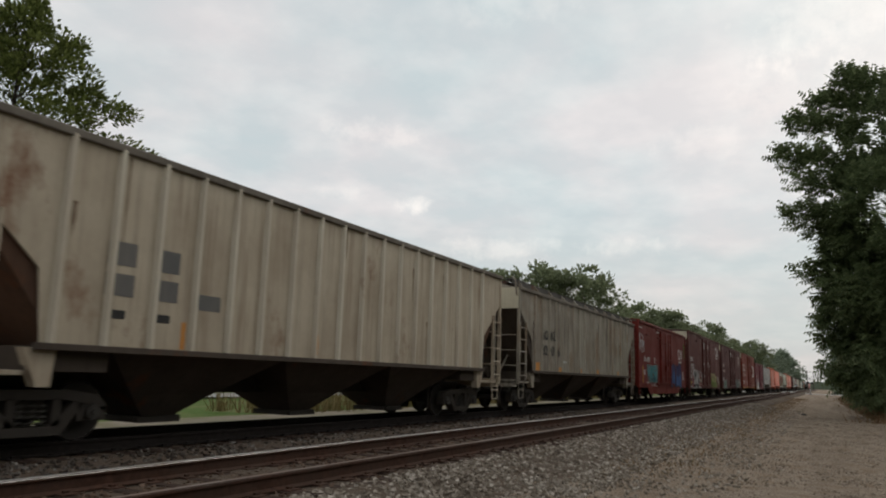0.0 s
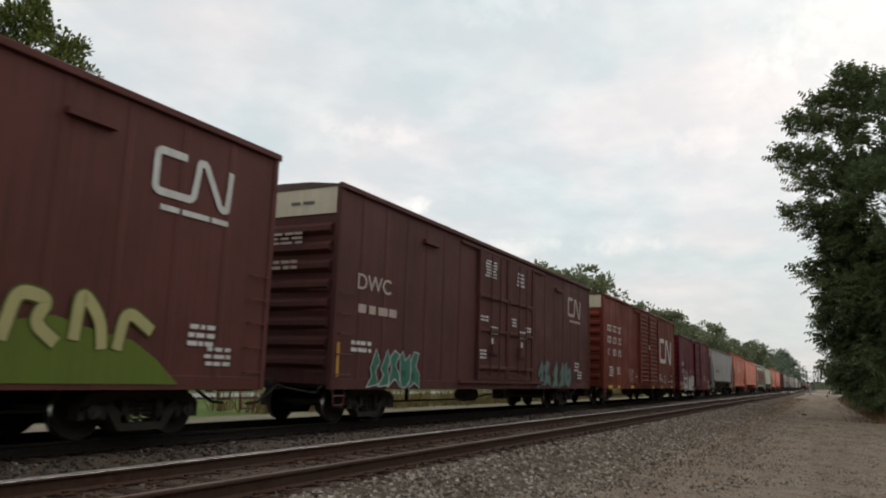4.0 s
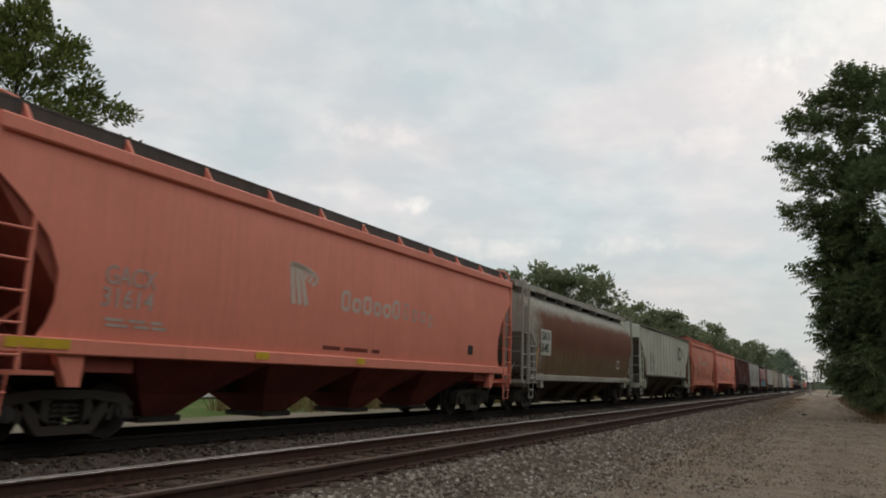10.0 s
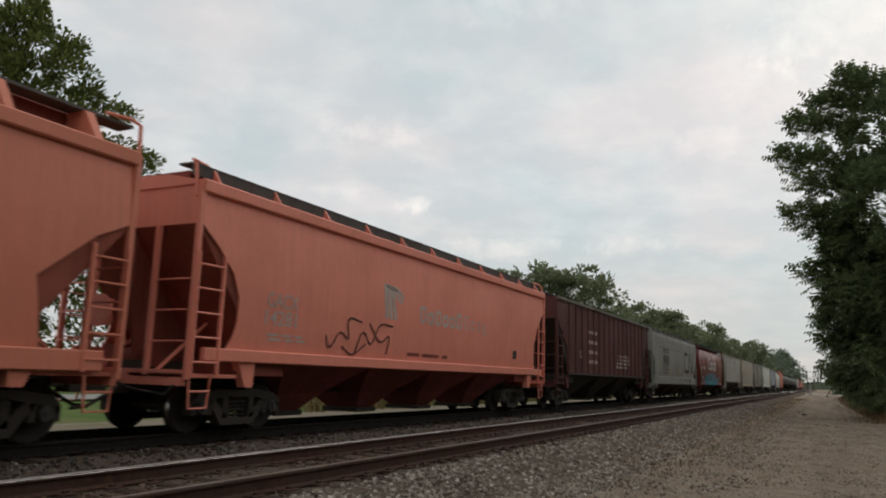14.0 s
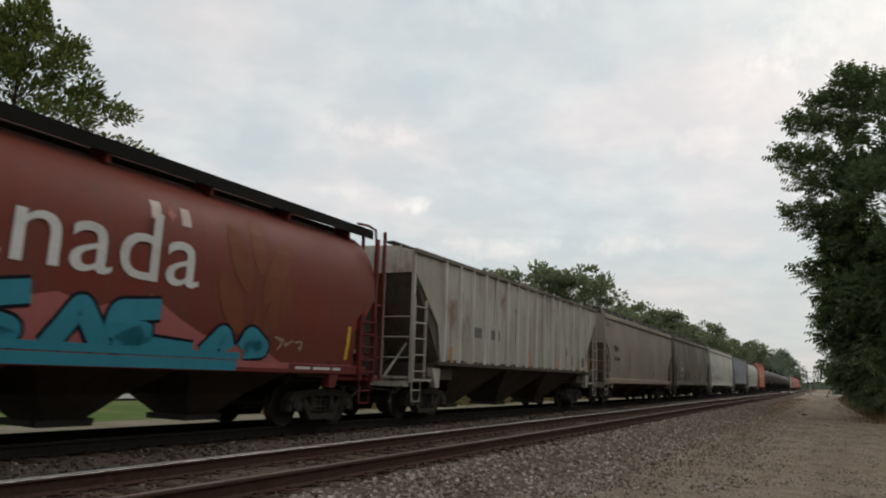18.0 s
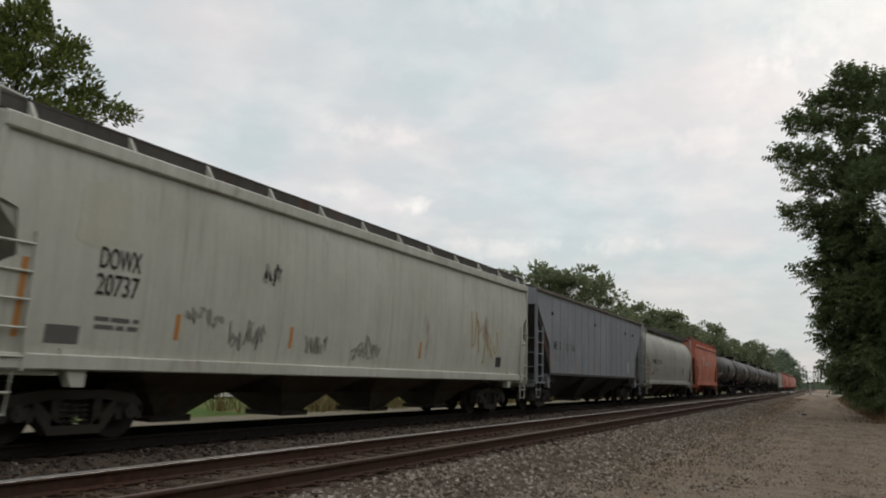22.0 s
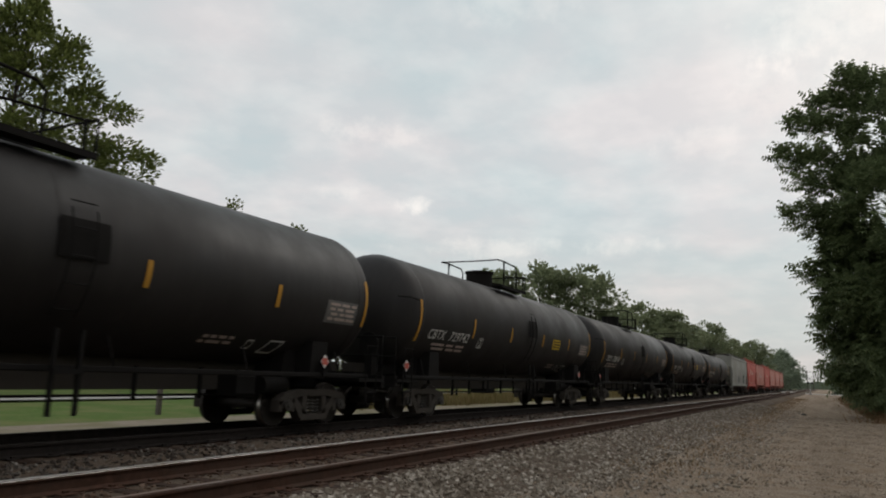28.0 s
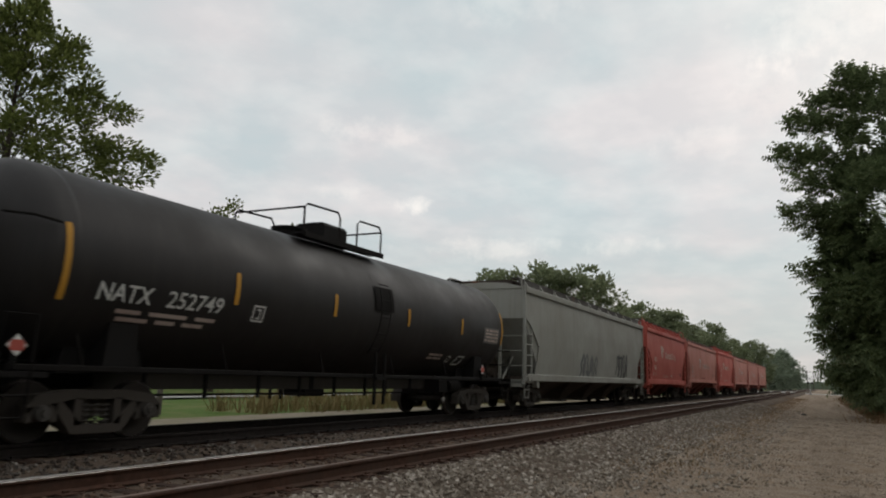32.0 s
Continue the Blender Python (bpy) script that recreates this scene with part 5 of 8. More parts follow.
# ---- boxcars ----
def boxcar(front, L, mat, label, zb=0.74, zt=5.05, doors=(), door_kind="plug", posts=(), post_w=0.16, end_band=None, roof_ribs=0, inset=2.3, ridge=8, skirt=None, post_d=0.055):
    car = thing("boxcar", label, "freight car", group="boxcars in the train")
    lift = 0.012 if posts and post_d < 0.03 else 0.0
    side = Side(car, [(0.5, 1.56 + lift), (5.4, 1.56 + lift)])
    b = Build()
    b.box(0.12, L - 0.12, -1.56, 1.56, zb + 0.1, zt)
    part("body", b, mat, car)
    for q in (-1, 1):
        part("side_sill", Build().bevel_box(0.0, L, q * 1.543 - 0.025, q * 1.543 + 0.025, zb, zb + 0.22, 0.006), mat, car)
        if skirt:
            x0, x1, zl = skirt
            part("fish_belly_sill", Build().prism([(x0, zb + 0.02), (x0 + 0.7, zl), (x1 - 0.7, zl), (x1, zb + 0.02)], "y", q * 1.545 - 0.02, q * 1.545 + 0.02), mat, car)
        part("eave", Build().bevel_box(-0.02, L + 0.02, q * 1.58 - 0.05, q * 1.58 + 0.05, zt - 0.09, zt + 0.03, 0.015), mat, car)
        for x in (0.06, L - 0.06):
            part("corner_post", Build().bevel_box(x - 0.07, x + 0.07, q * 1.53 - 0.06, q * 1.53 + 0.06, zb, zt, 0.02), mat, car)
        for x in posts:
            part("side_post", Build().prism([(x - post_w / 2, q * 1.56), (x - post_w / 3.2, q * (1.56 + post_d)), (x + post_w / 3.2, q * (1.56 + post_d)), (x + post_w / 2, q * 1.56)], "z", zb + 0.2, zt - 0.1), mat, car)
    # pressed ends with deep horizontal ridges
    for k in (0, 1):
        e = Build()
        e.box(0.05, 0.12, -1.5, 1.5, zb + 0.1, zt)
        top = zt - (0.75 if end_band else 0.35)
        rid = []
        for i in range(ridge):
            z = zb + 0.35 + (top - zb - 0.35) * (i + 0.5) / ridge
            h = (top - zb - 0.35) / ridge * 0.36
            rid.append(Build().prism([(0.06, z - h), (-0.08, z - h * 0.35), (-0.08, z + h * 0.35), (0.06, z + h)], "y", -1.4, 1.4))
        en = part("pressed_end", e, mat, car, at=pose(L, 0, 0, 0, 0, 180) if k else None)
        if end_band:
            part("end_panel", Build().box(0.02, 0.05, -1.5, 1.5, zt - 0.62, zt - 0.02), end_band, en, "cream painted top panel of the end")
        for r_ in rid:
            part("end_ridge", r_, mat, en)
        g = Build()
        for i in range(5):
            z = zb + 0.35 + i * 0.42
            g.tube([(-0.1, -1.45, z), (-0.1, -0.95, z)], 0.016, 5)
        part("end_grab_iron", g, mat, en)
    part("hand_brake", Build().disc((-0.16, 0.6, zb + 1.6), (1, 0, 0), 0.28, 0.03, 16).box(-0.13, 0.02, 0.42, 0.78, zb + 1.35, zb + 1.85), black_iron, car)

    def grabs(b, q):
        for i in range(5):
            z = zb + 0.3 + i * 0.42
            b.tube([(q * 0.12, -1.58, z), (q * 0.14, -1.64, z), (q * 0.56, -1.64, z), (q * 0.58, -1.58, z)], 0.014, 5)
        stirrup(b, q, 0.12, 0.55, -1.54, 0.42, zb + 0.05)
    corners(L, grabs, "grab_iron", mat, car)
    # roof
    r = Build()
    r.loft([[(x, -1.58, zt), (x, -0.8, zt + 0.1), (x, 0, zt + 0.13), (x, 0.8, zt + 0.1), (x, 1.58, zt), (x, 1.5, zt - 0.04), (x, -1.5, zt - 0.04)] for x in (0.0, L)])
    rf = part("roof", r, roof_steel, car)
    for i in range(roof_ribs):
        x = 0.5 + (L - 1.0) * i / (roof_ribs - 1)
        part("roof_rib", Build().prism([(-1.62, zt + 0.02), (-1.5, zt + 0.1), (-0.8, zt + 0.16), (0, zt + 0.2), (0.8, zt + 0.16), (1.5, zt + 0.1), (1.62, zt + 0.02), (1.5, zt - 0.02), (-1.5, zt - 0.02)], "x", x - 0.06, x + 0.06), mat, rf)
    # doors on both sides
    for x0, x1 in doors:
        for q in (-1, 1):
            d = Build()
            dz0, dz1 = zb + 0.28, zt - 0.22
            y = q * 1.56
            d.bevel_box(x0, x1, min(y, y + q * 0.06), max(y, y + q * 0.06), dz0, dz1, 0.015)
            dm = part("door", d, mat, car)
            if door_kind == "corrugated":
                n = 17
                for i in range(n):
                    z = dz0 + 0.14 + (dz1 - dz0 - 0.28) * i / (n - 1)
                    part("door_ridge", Build().prism([(y + q * 0.06, z - 0.055), (y + q * 0.115, z - 0.02), (y + q * 0.115, z + 0.02), (y + q * 0.06, z + 0.055)], "x", x0 + 0.1, x1 - 0.1), mat, dm)
                for xe in (x0, x1 - 0.09):
                    part("door_edge", Build().bevel_box(xe, xe + 0.09, min(y + q * .05, y + q * 0.13), max(y + q * .05, y + q * 0.13), dz0, dz1, 0.01), mat, dm)
            else:
                for z in (dz0 + 0.35, dz0 + 1.45, dz0 + 2.45):
                    part("door_bar", Build().bevel_box(x0 + 0.05, x1 - 0.05, min(y + q * .06, y + q * 0.12), max(y + q * .06, y + q * 0.12), z - 0.05, z + 0.05, 0.01), mat, dm)
                for x in (x0 + 0.35 * (x1 - x0), x0 + 0.65 * (x1 - x0)):
                    part("lock_rod", Build().tube([(x, y + q * 0.14, dz0 + 0.1), (x, y + q * 0.14, dz1 - 0.1)], 0.022, 6), mat, dm)
                part("door_gear", Build().box(x0 + 0.4 * (x1 - x0), x0 + 0.6 * (x1 - x0), min(y + q * .06, y + q * 0.16), max(y + q * .06, y + q * 0.16), dz0 + 0.75, dz0 + 1.05), mat, dm)
                for x in (x0 + 0.04, x1 - 0.04):
                    part("door_edge", Build().bevel_box(x - 0.05, x + 0.05, min(y + q * .05, y + q * 0.11), max(y + q * .05, y + q * 0.11), dz0, dz1, 0.01), mat, dm)
    if doors:
        x0, x1 = doors[0][0] - 1.2, doors[-1][1] + 1.2
        for q in (-1, 1):
            part("door_track", Build().box(x0, x1, q * 1.56 - 0.08, q * 1.56 + 0.08, zb + 0.17, zb + 0.26), mat, car)
            part("door_hood", Build().box(x0, x1, q * 1.56 - 0.07, q * 1.56 + 0.07, zt - 0.24, zt - 0.16), mat, car)
    # brake rigging under the floor
    u = Build()
    u.tube([(3.6, -0.8, 0.42), (L / 2 - 1, -0.8, 0.42), (L / 2, -0.9, 0.55), (L - 3.6, -0.8, 0.42)], 0.025, 5)
    u.disc((L / 2 - 1.5, -0.7, 0.55), (1, 0, 0), 0.2, 0.9, 12)
    u.box(L / 2 + 1.2, L / 2 + 1.5, -1.0, -0.6, 0.4, 0.75)
    for x in (4.5, L / 2 + 2.5, L - 4.5):
        u.box(x - 0.03, x + 0.03, -0.84, -0.76, 0.4, 0.8)
    part("brake_rigging", u, black_iron, car)
    part("floor_frame", Build().box(0.2, L - 0.2, -1.45, 1.45, zb + 0.02, zb + 0.12), black_iron, car)
    running_gear(car, L, inset, front, 0.85)
    TRAIN.append((car, front))
    return side


roof_steel = paint("weathered_roof_steel", (0.12, 0.08, 0.07), (0.06, 0.045, 0.04), 0.5, 0.3)


# ---- tank cars ----
def tank_car(front, L, label, mats, marks, number, yellow=False, zc=2.7, seed=1, text_z=2.04, text_x=1.62, boxy=False):
    black, rail = mats
    car = thing("tank_car", label, "freight car", group="tank cars in the train")
    R, n = 1.5, 56
    side = RoundSide(car, R, zc)
    prof = [(0.22, 0.0), (0.24, 0.35), (0.31, 0.75), (0.45, 1.1), (0.63, 1.35), (0.82, 1.46), (1.0, R)]
    prof = [(x, r) for x, r in prof] + [(L - x, r) for x, r in reversed(prof)]
    rings = [[(x, max(r, 0.002) * math.cos(2 * math.pi * k / n), zc + max(r, 0.002) * math.sin(2 * math.pi * k / n)) for k in range(n)] for x, r in prof]
    tank = part("tank_shell", Build().loft(rings), black, car, smooth=True)
    for x in (1.22, L / 2 + 0.2, L - 1.22):
        rg = [[(x + d, (R + 0.003) * math.cos(2 * math.pi * k / n), zc + (R + 0.003) * math.sin(2 * math.pi * k / n)) for k in range(n)] for d in (-0.03, 0.03)]
        part("weld_seam", Build().loft(rg, caps=False), black, tank, smooth=True)
    # manway, valve housing, platform and railings
    c, up = L / 2 - 0.3, zc - 2.52
    if boxy:
        part("valve_housing", Build().bevel_box(c - 0.15, c + 0.75, -0.42, 0.42, 3.95 + up, 4.5 + up, 0.08), rail, car)
        part("manway", Build().disc((c - 0.9, 0, 3.95 + up), (0, 0, 1), 0.36, 0.22, 20).disc((c - 0.9, 0, 4.17 + up), (0, 0, 1), 0.4, 0.05, 20), rail, car, smooth=True)
        for q in (-1, 1):
            y, z = q * 0.95, 3.9 + up
            part("platform", Build().box(c - 1.6, c + 1.5, q * 0.8 - 0.2, q * 0.8 + 0.2, 3.93 + up, 3.97 + up).box(c - 1.6, c + 1.5, q * 1.0 - 0.015, q * 1.0 + 0.015, 3.86 + up, 3.98 + up), rail, car)
            part("safety_railing", Build().tube([(c - 1.6, y, z), (c - 1.6, y, 4.5 + up), (c - 1.5, y, 4.58 + up), (c - 0.4, y, 4.62 + up), (c - 0.3, y, 4.5 + up), (c - 0.3, y, z)], 0.024, 6), rail, car)
            part("safety_railing", Build().tube([(c + 0.4, y, z), (c + 0.4, y, 4.52 + up), (c + 0.5, y, 4.6 + up), (c + 1.35, y, 4.62 + up), (c + 1.45, y, 4.5 + up), (c + 1.45, y, z)], 0.024, 6), rail, car)
        part("end_bar", Build().tube([(c + 1.45, -0.95, 4.5 + up), (c + 1.45, 0.95, 4.5 + up)], 0.022, 6), rail, car)
        part("end_bar", Build().tube([(c - 1.6, -0.95, 4.5 + up), (c - 1.6, 0.95, 4.5 + up)], 0.022, 6), rail, car)
    else:
        part("valve_housing", Build().disc((c - 0.5, 0, 3.95 + up), (0, 0, 1), 0.46, 0.48, 24).disc((c - 0.5, 0, 4.43 + up), (0, 0, 1), 0.5, 0.06, 24), rail, car, smooth=True)
        part("manway", Build().disc((c + 0.55, 0, 3.95 + up), (0, 0, 1), 0.36, 0.2, 20).disc((c + 0.55, 0, 4.15 + up), (0, 0, 1), 0.4, 0.05, 20), rail, car, smooth=True)
        for q in (-1, 1):
            y, z = q * 1.04, 3.9 + up
            part("platform", Build().box(c - 1.0, c + 1.25, q * 0.85 - 0.22, q * 0.85 + 0.22, 3.93 + up, 3.97 + up).box(c - 1.0, c + 1.25, q * 1.06 - 0.015, q * 1.06 + 0.015, 3.88 + up, 3.98 + up), rail, car)
            part("safety_railing", Build().tube([(c - 1.5, q * 0.5, 4.72 + up), (c - 1.35, y, 4.76 + up), (c - 0.8, y, 4.78 + up), (c + 0.2, y, 4.74 + up), (c + 0.35, y, 4.62 + up), (c + 0.35, y, z)], 0.024, 6), rail, car)
            part("safety_railing", Build().tube([(c - 0.8, y, 4.76 + up), (c - 0.8, y, z)], 0.03, 6), rail, car)
            part("safety_railing", Build().tube([(c - 0.8, y, 4.28 + up), (c + 1.0, y, 4.42 + up), (c + 1.22, y, 4.5 + up), (c + 1.22, y, z)], 0.02, 6), rail, car)
            part("safety_railing", Build().tube([(c + 1.02, y, 4.45 + up), (c + 1.02, y, z)], 0.024, 6), rail, car)
        part("end_bar", Build().tube([(c + 1.22, -1.04, 4.5 + up), (c + 1.22, 1.04, 4.5 + up)], 0.022, 6), rail, car)
        part("end_bar", Build().tube([(c - 1.5, -0.5, 4.72 + up), (c - 1.5, 0.5, 4.72 + up)], 0.022, 6), rail, car)
    # side ladder
    for q in (-1, 1):
        ld = Build()
        for x in (c + 0.62, c + 1.02):
            ld.tube([(x, q * (math.cos(radians(a)) * (R + 0.09)), zc + math.sin(radians(a)) * (R + 0.09)) for a in range(-38, 26, 8)], 0.013, 5)
        for a in range(-34, 24, 14):
            ld.tube([(c + 0.62, q * math.cos(radians(a)) * (R + 0.09), zc + math.sin(radians(a)) * (R + 0.09)), (c + 1.02, q * math.cos(radians(a)) * (R + 0.09), zc + math.sin(radians(a)) * (R + 0.09))], 0.012, 5)
        ld.box(c + 0.6, c + 1.05, q * 1.5 - 0.05, q * 1.5 + 0.05, 0.95, 1.02)
        for x in (c + 0.62, c + 1.02):
            ld.box(x - 0.025, x + 0.025, q * 1.48 - 0.03, q * 1.48 + 0.03, 0.4, 1.55)
        part("ladder", ld, rail, car)
        # long side bar with struts and hand rails
        bar = Build().bevel_box(0.5, L - 0.5, q * 1.32 - 0.035, q * 1.32 + 0.035, 0.98, 1.07, 0.015)
        for i in range(6):
            x = 1.6 + (L - 3.2) * i / 5
            bar.tube([(x, q * 1.32, 1.05), (x - 0.12, q * 1.27, 1.5)], 0.018, 5)
        part("side_bar", bar, rail, car)
        hr = Build().tube([(0.9, q * 1.52, 2.95), (0.5, q * 1.5, 2.98), (0.2, q * 1.3, 2.98)], 0.02, 5)
        part("hand_rail", hr, rail, car)
    for k in (0, 1):
        e = Build()
        e.box(-0.05, 2.6, -0.28, 0.28, 0.75, 1.12).box(-0.05, 1.0, -1.45, 1.45, 0.9, 0.97).box(-0.05, 0.05, -1.45, 1.45, 0.78, 1.05)
        e.prism([(1.5, 0.95), (3.0, 0.95), (2.9, 1.5), (1.6, 1.5)], "y", -0.9, 0.9)
        e.prism([(0.75, 1.1), (2.0, 1.1), (2.0, 1.5), (1.05, 1.5)], "y", -0.55, 0.55)
        e.prism([(1.95, 1.05), (2.55, 1.05), (2.5, 1.7), (2.0, 1.7)], "y", -1.28, 1.28)
        st = part("bolster_saddle", e, rail, car, at=pose(L, 0, 0, 0, 0, 180) if k else None)
        g = Build()
        g.tube([(0.0, -1.4, 0.97), (0.0, -1.4, 1.95), (0.0, 1.4, 1.95), (0.0, 1.4, 0.97)], 0.022, 5)
        g.tube([(0.0, -1.4, 1.5), (0.0, 1.4, 1.5)], 0.018, 5)
        part("end_rail", g, rail, st)

    def steps(b, q):
        stirrup(b, q, 0.3, 0.75, -1.45, 0.4, 0.95)
        b.tube([(q * 0.3, -1.45, 0.95), (q * 0.3, -1.47, 1.7), (q * 0.75, -1.47, 1.7), (q * 0.75, -1.45, 0.95)], 0.018, 5)
    corners(L, steps, "step", rail, car)
    part("hand_brake", Build().disc((-0.2, -0.75, 1.8), (1, 0, 0), 0.27, 0.03, 16).box(-0.17, 0.05, -0.85, -0.65, 1.0, 2.0), rail, car)
    part("brake_cylinder", Build().disc((L - 3.6, -0.9, 0.8), (1, 0, 0), 0.17, 0.7, 14), rail, car, smooth=True)
    part("control_valve", Build().bevel_box(L - 4.5, L - 4.0, -1.15, -0.7, 0.62, 1.0, 0.04), rail, car)
    part("bottom_outlet", Build().disc((c, 0, 0.62), (0, 0, 1), 0.22, 0.5, 14).box(c - 0.35, c + 0.35, -0.3, 0.3, 0.55, 0.7), rail, car, smooth=True)
    rod = Build().tube([(3.3, -0.5, 0.62), (L - 3.3, -0.5, 0.62)], 0.022, 5)
    rnd = random.Random(seed)
    for i in range(9):
        x = 3.6 + (L - 7.2) * i / 8 + rnd.uniform(-0.2, 0.2)
        rod.box(x - 0.025, x + 0.025, -0.53, -0.47, 0.55, 1.1)
    part("brake_rod", rod, rail, car)
    # paint on the shell
    patch(side, c + 0.48, 2.5, 0.8, 0.56, tank_rail, "step_guard", 0.03, "dull black plate beside the ladder")
    for x, h in ((1.0, 1.05), (4.3, 0.55), (7.25, 0.46), (10.35, 0.42), (13.4, 0.42)):
        patch(side, x, 2.46 - h * 0.5, 0.1, h, amber_tape, proud=0.012)
    patch(side, L - 0.98, 2.1, 0.09, 1.0, amber_tape, proud=0.012)
    words(side, marks, text_x, text_z, 0.27, white_letter, 0.95, proud=0.02)
    words(side, number, text_x + 1.25, text_z, 0.27, white_letter, 1.2, proud=0.02)
    small_lines(side, text_x + 0.4, text_z - 0.3, 2.0, 0.22, 2, faded_letter, seed)
    small_lines(side, 12.0, 1.5, 0.8, 0.18, 2, faded_letter, seed + 2)
    patch(side, 15.0, 2.1, 1.1, 0.46, grey_letter, "data_panel", 0.008, "grey stencilled data panel")
    small_lines(side, 15.06, 2.13, 0.98, 0.4, 4, faded_letter, seed + 3, proud=0.014)
    flat_shape(side, strips([(0, 0), (0.28, 0), (0.28, 0.26), (0, 0.26), (0, 0)], 0.03), 4.85, 1.95, white_letter, "stencil_box")
    flat_shape(side, strips([(0.1, 0.05), (0.18, 0.05), (0.18, 0.2), (0.1, 0.2)], 0.03), 4.85, 1.95, white_letter, "stencil_mark")
    flat_shape(side, strips([(0, 0), (0.4, 0), (0.5, 0.22), (0.12, 0.22), (0, 0)], 0.03), 13.7, 1.42, white_letter, "stencil_box")
    flat_shape(side, strips([(0, 0), (0.16, 0), (0.16, 0.14), (0, 0.14), (0, 0)], 0.025), 13.2, 1.48, white_letter, "stencil_box")
    if yellow:
        patch(side, 11.5, 2.2, 0.84, 0.36, yellow_tape, "yellow_placard", 0.008, "yellow safety placard")
        small_lines(side, 11.56, 2.23, 0.72, 0.3, 3, black_letter, seed + 4, proud=0.013)
    for at_ in (0.0, 0.55 - 15.12):
        holder = part("placard_holder", Build().box(15.1, 15.14, -1.4, -1.3, 1.0, 1.3).prism([(14.96, 1.3), (15.12, 1.14), (15.28, 1.3), (15.12, 1.46)], "y", -1.4, -1.39), tank_rail, car)
        part("hazard_placard", Build().prism([(14.98, 1.3), (15.12, 1.16), (15.26, 1.3), (15.12, 1.44)], "y", -1.408, -1.402), white_letter, holder, "white diamond placard")
        part("placard_band", Build().prism([(15.02, 1.25), (15.05, 1.23), (15.19, 1.23), (15.22, 1.25), (15.22, 1.33), (15.19, 1.37), (15.05, 1.37), (15.02, 1.33)], "y", -1.414, -1.41), bright_red, holder, "red field of the placard")
        holder.matrix_basis = Matrix.Translation((at_, 0, 0))
    running_gear(car, L, 2.1, front, zc - 1.36)
    TRAIN.append((car, front))
    return side
# ---- the train, car by car from the front ----
cream = paint("aged_cream_paint", (0.53, 0.45, 0.34), (0.19, 0.125, 0.08), 0.45, 0.12, streak=0.5)
white_post = paint("worn_white_post", (0.6, 0.58, 0.52), (0.24, 0.2, 0.155), 0.4, 0.08, streak=0.5)
tan_post = paint("worn_tan_post", (0.42, 0.38, 0.31), (0.15, 0.11, 0.08), 0.6, 0.3, streak=0.6, rustcol=(0.25, 0.14, 0.07))
cream_post = paint("cream_post_paint", (0.62, 0.56, 0.45), (0.25, 0.16, 0.1), 0.3, 0.05, streak=0.3)
tan_grey = paint("stained_tan_grey", (0.35, 0.31, 0.25), (0.11, 0.08, 0.06), 0.7, 0.4, streak=0.75, rustcol=(0.23, 0.14, 0.075))
rail_red = paint("railway_red", (0.172, 0.024, 0.018), (0.085, 0.024, 0.018), 0.45, streak=0.35)
box_brown = paint("boxcar_brown", (0.135, 0.047, 0.04), (0.072, 0.033, 0.028), 0.5, streak=0.45)
box_brown_dark = paint("boxcar_brown_dark", (0.11, 0.042, 0.037), (0.062, 0.033, 0.029), 0.55, streak=0.5)
box_orange = paint("boxcar_red_oxide", (0.2, 0.044, 0.026), (0.075, 0.026, 0.018), 0.5, streak=0.5)
maroon = paint("maroon_paint", (0.13, 0.013, 0.022), (0.065, 0.014, 0.018), 0.5, streak=0.3, rough=0.45)
cool_grey = paint("light_grey_paint", (0.41, 0.40, 0.38), (0.2, 0.18, 0.15), 0.35, streak=0.45)
potash = paint("orange_brown_paint", (0.56, 0.165, 0.1), (0.32, 0.125, 0.078), 0.4, streak=0.25, rough=0.5)
salmon = paint("faded_salmon_paint", (0.78, 0.25, 0.175), (0.52, 0.19, 0.13), 0.4, streak=0.3, rough=0.5)
salmon_dark = paint("faded_orange_paint", (0.66, 0.21, 0.135), (0.4, 0.16, 0.1), 0.4, streak=0.3, rough=0.5)
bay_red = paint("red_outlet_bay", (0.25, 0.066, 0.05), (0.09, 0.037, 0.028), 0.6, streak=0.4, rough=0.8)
grey_hull = paint("grey_hull_paint", (0.40, 0.39, 0.34), (0.18, 0.13, 0.08), 0.45, 0.2, streak=0.4)


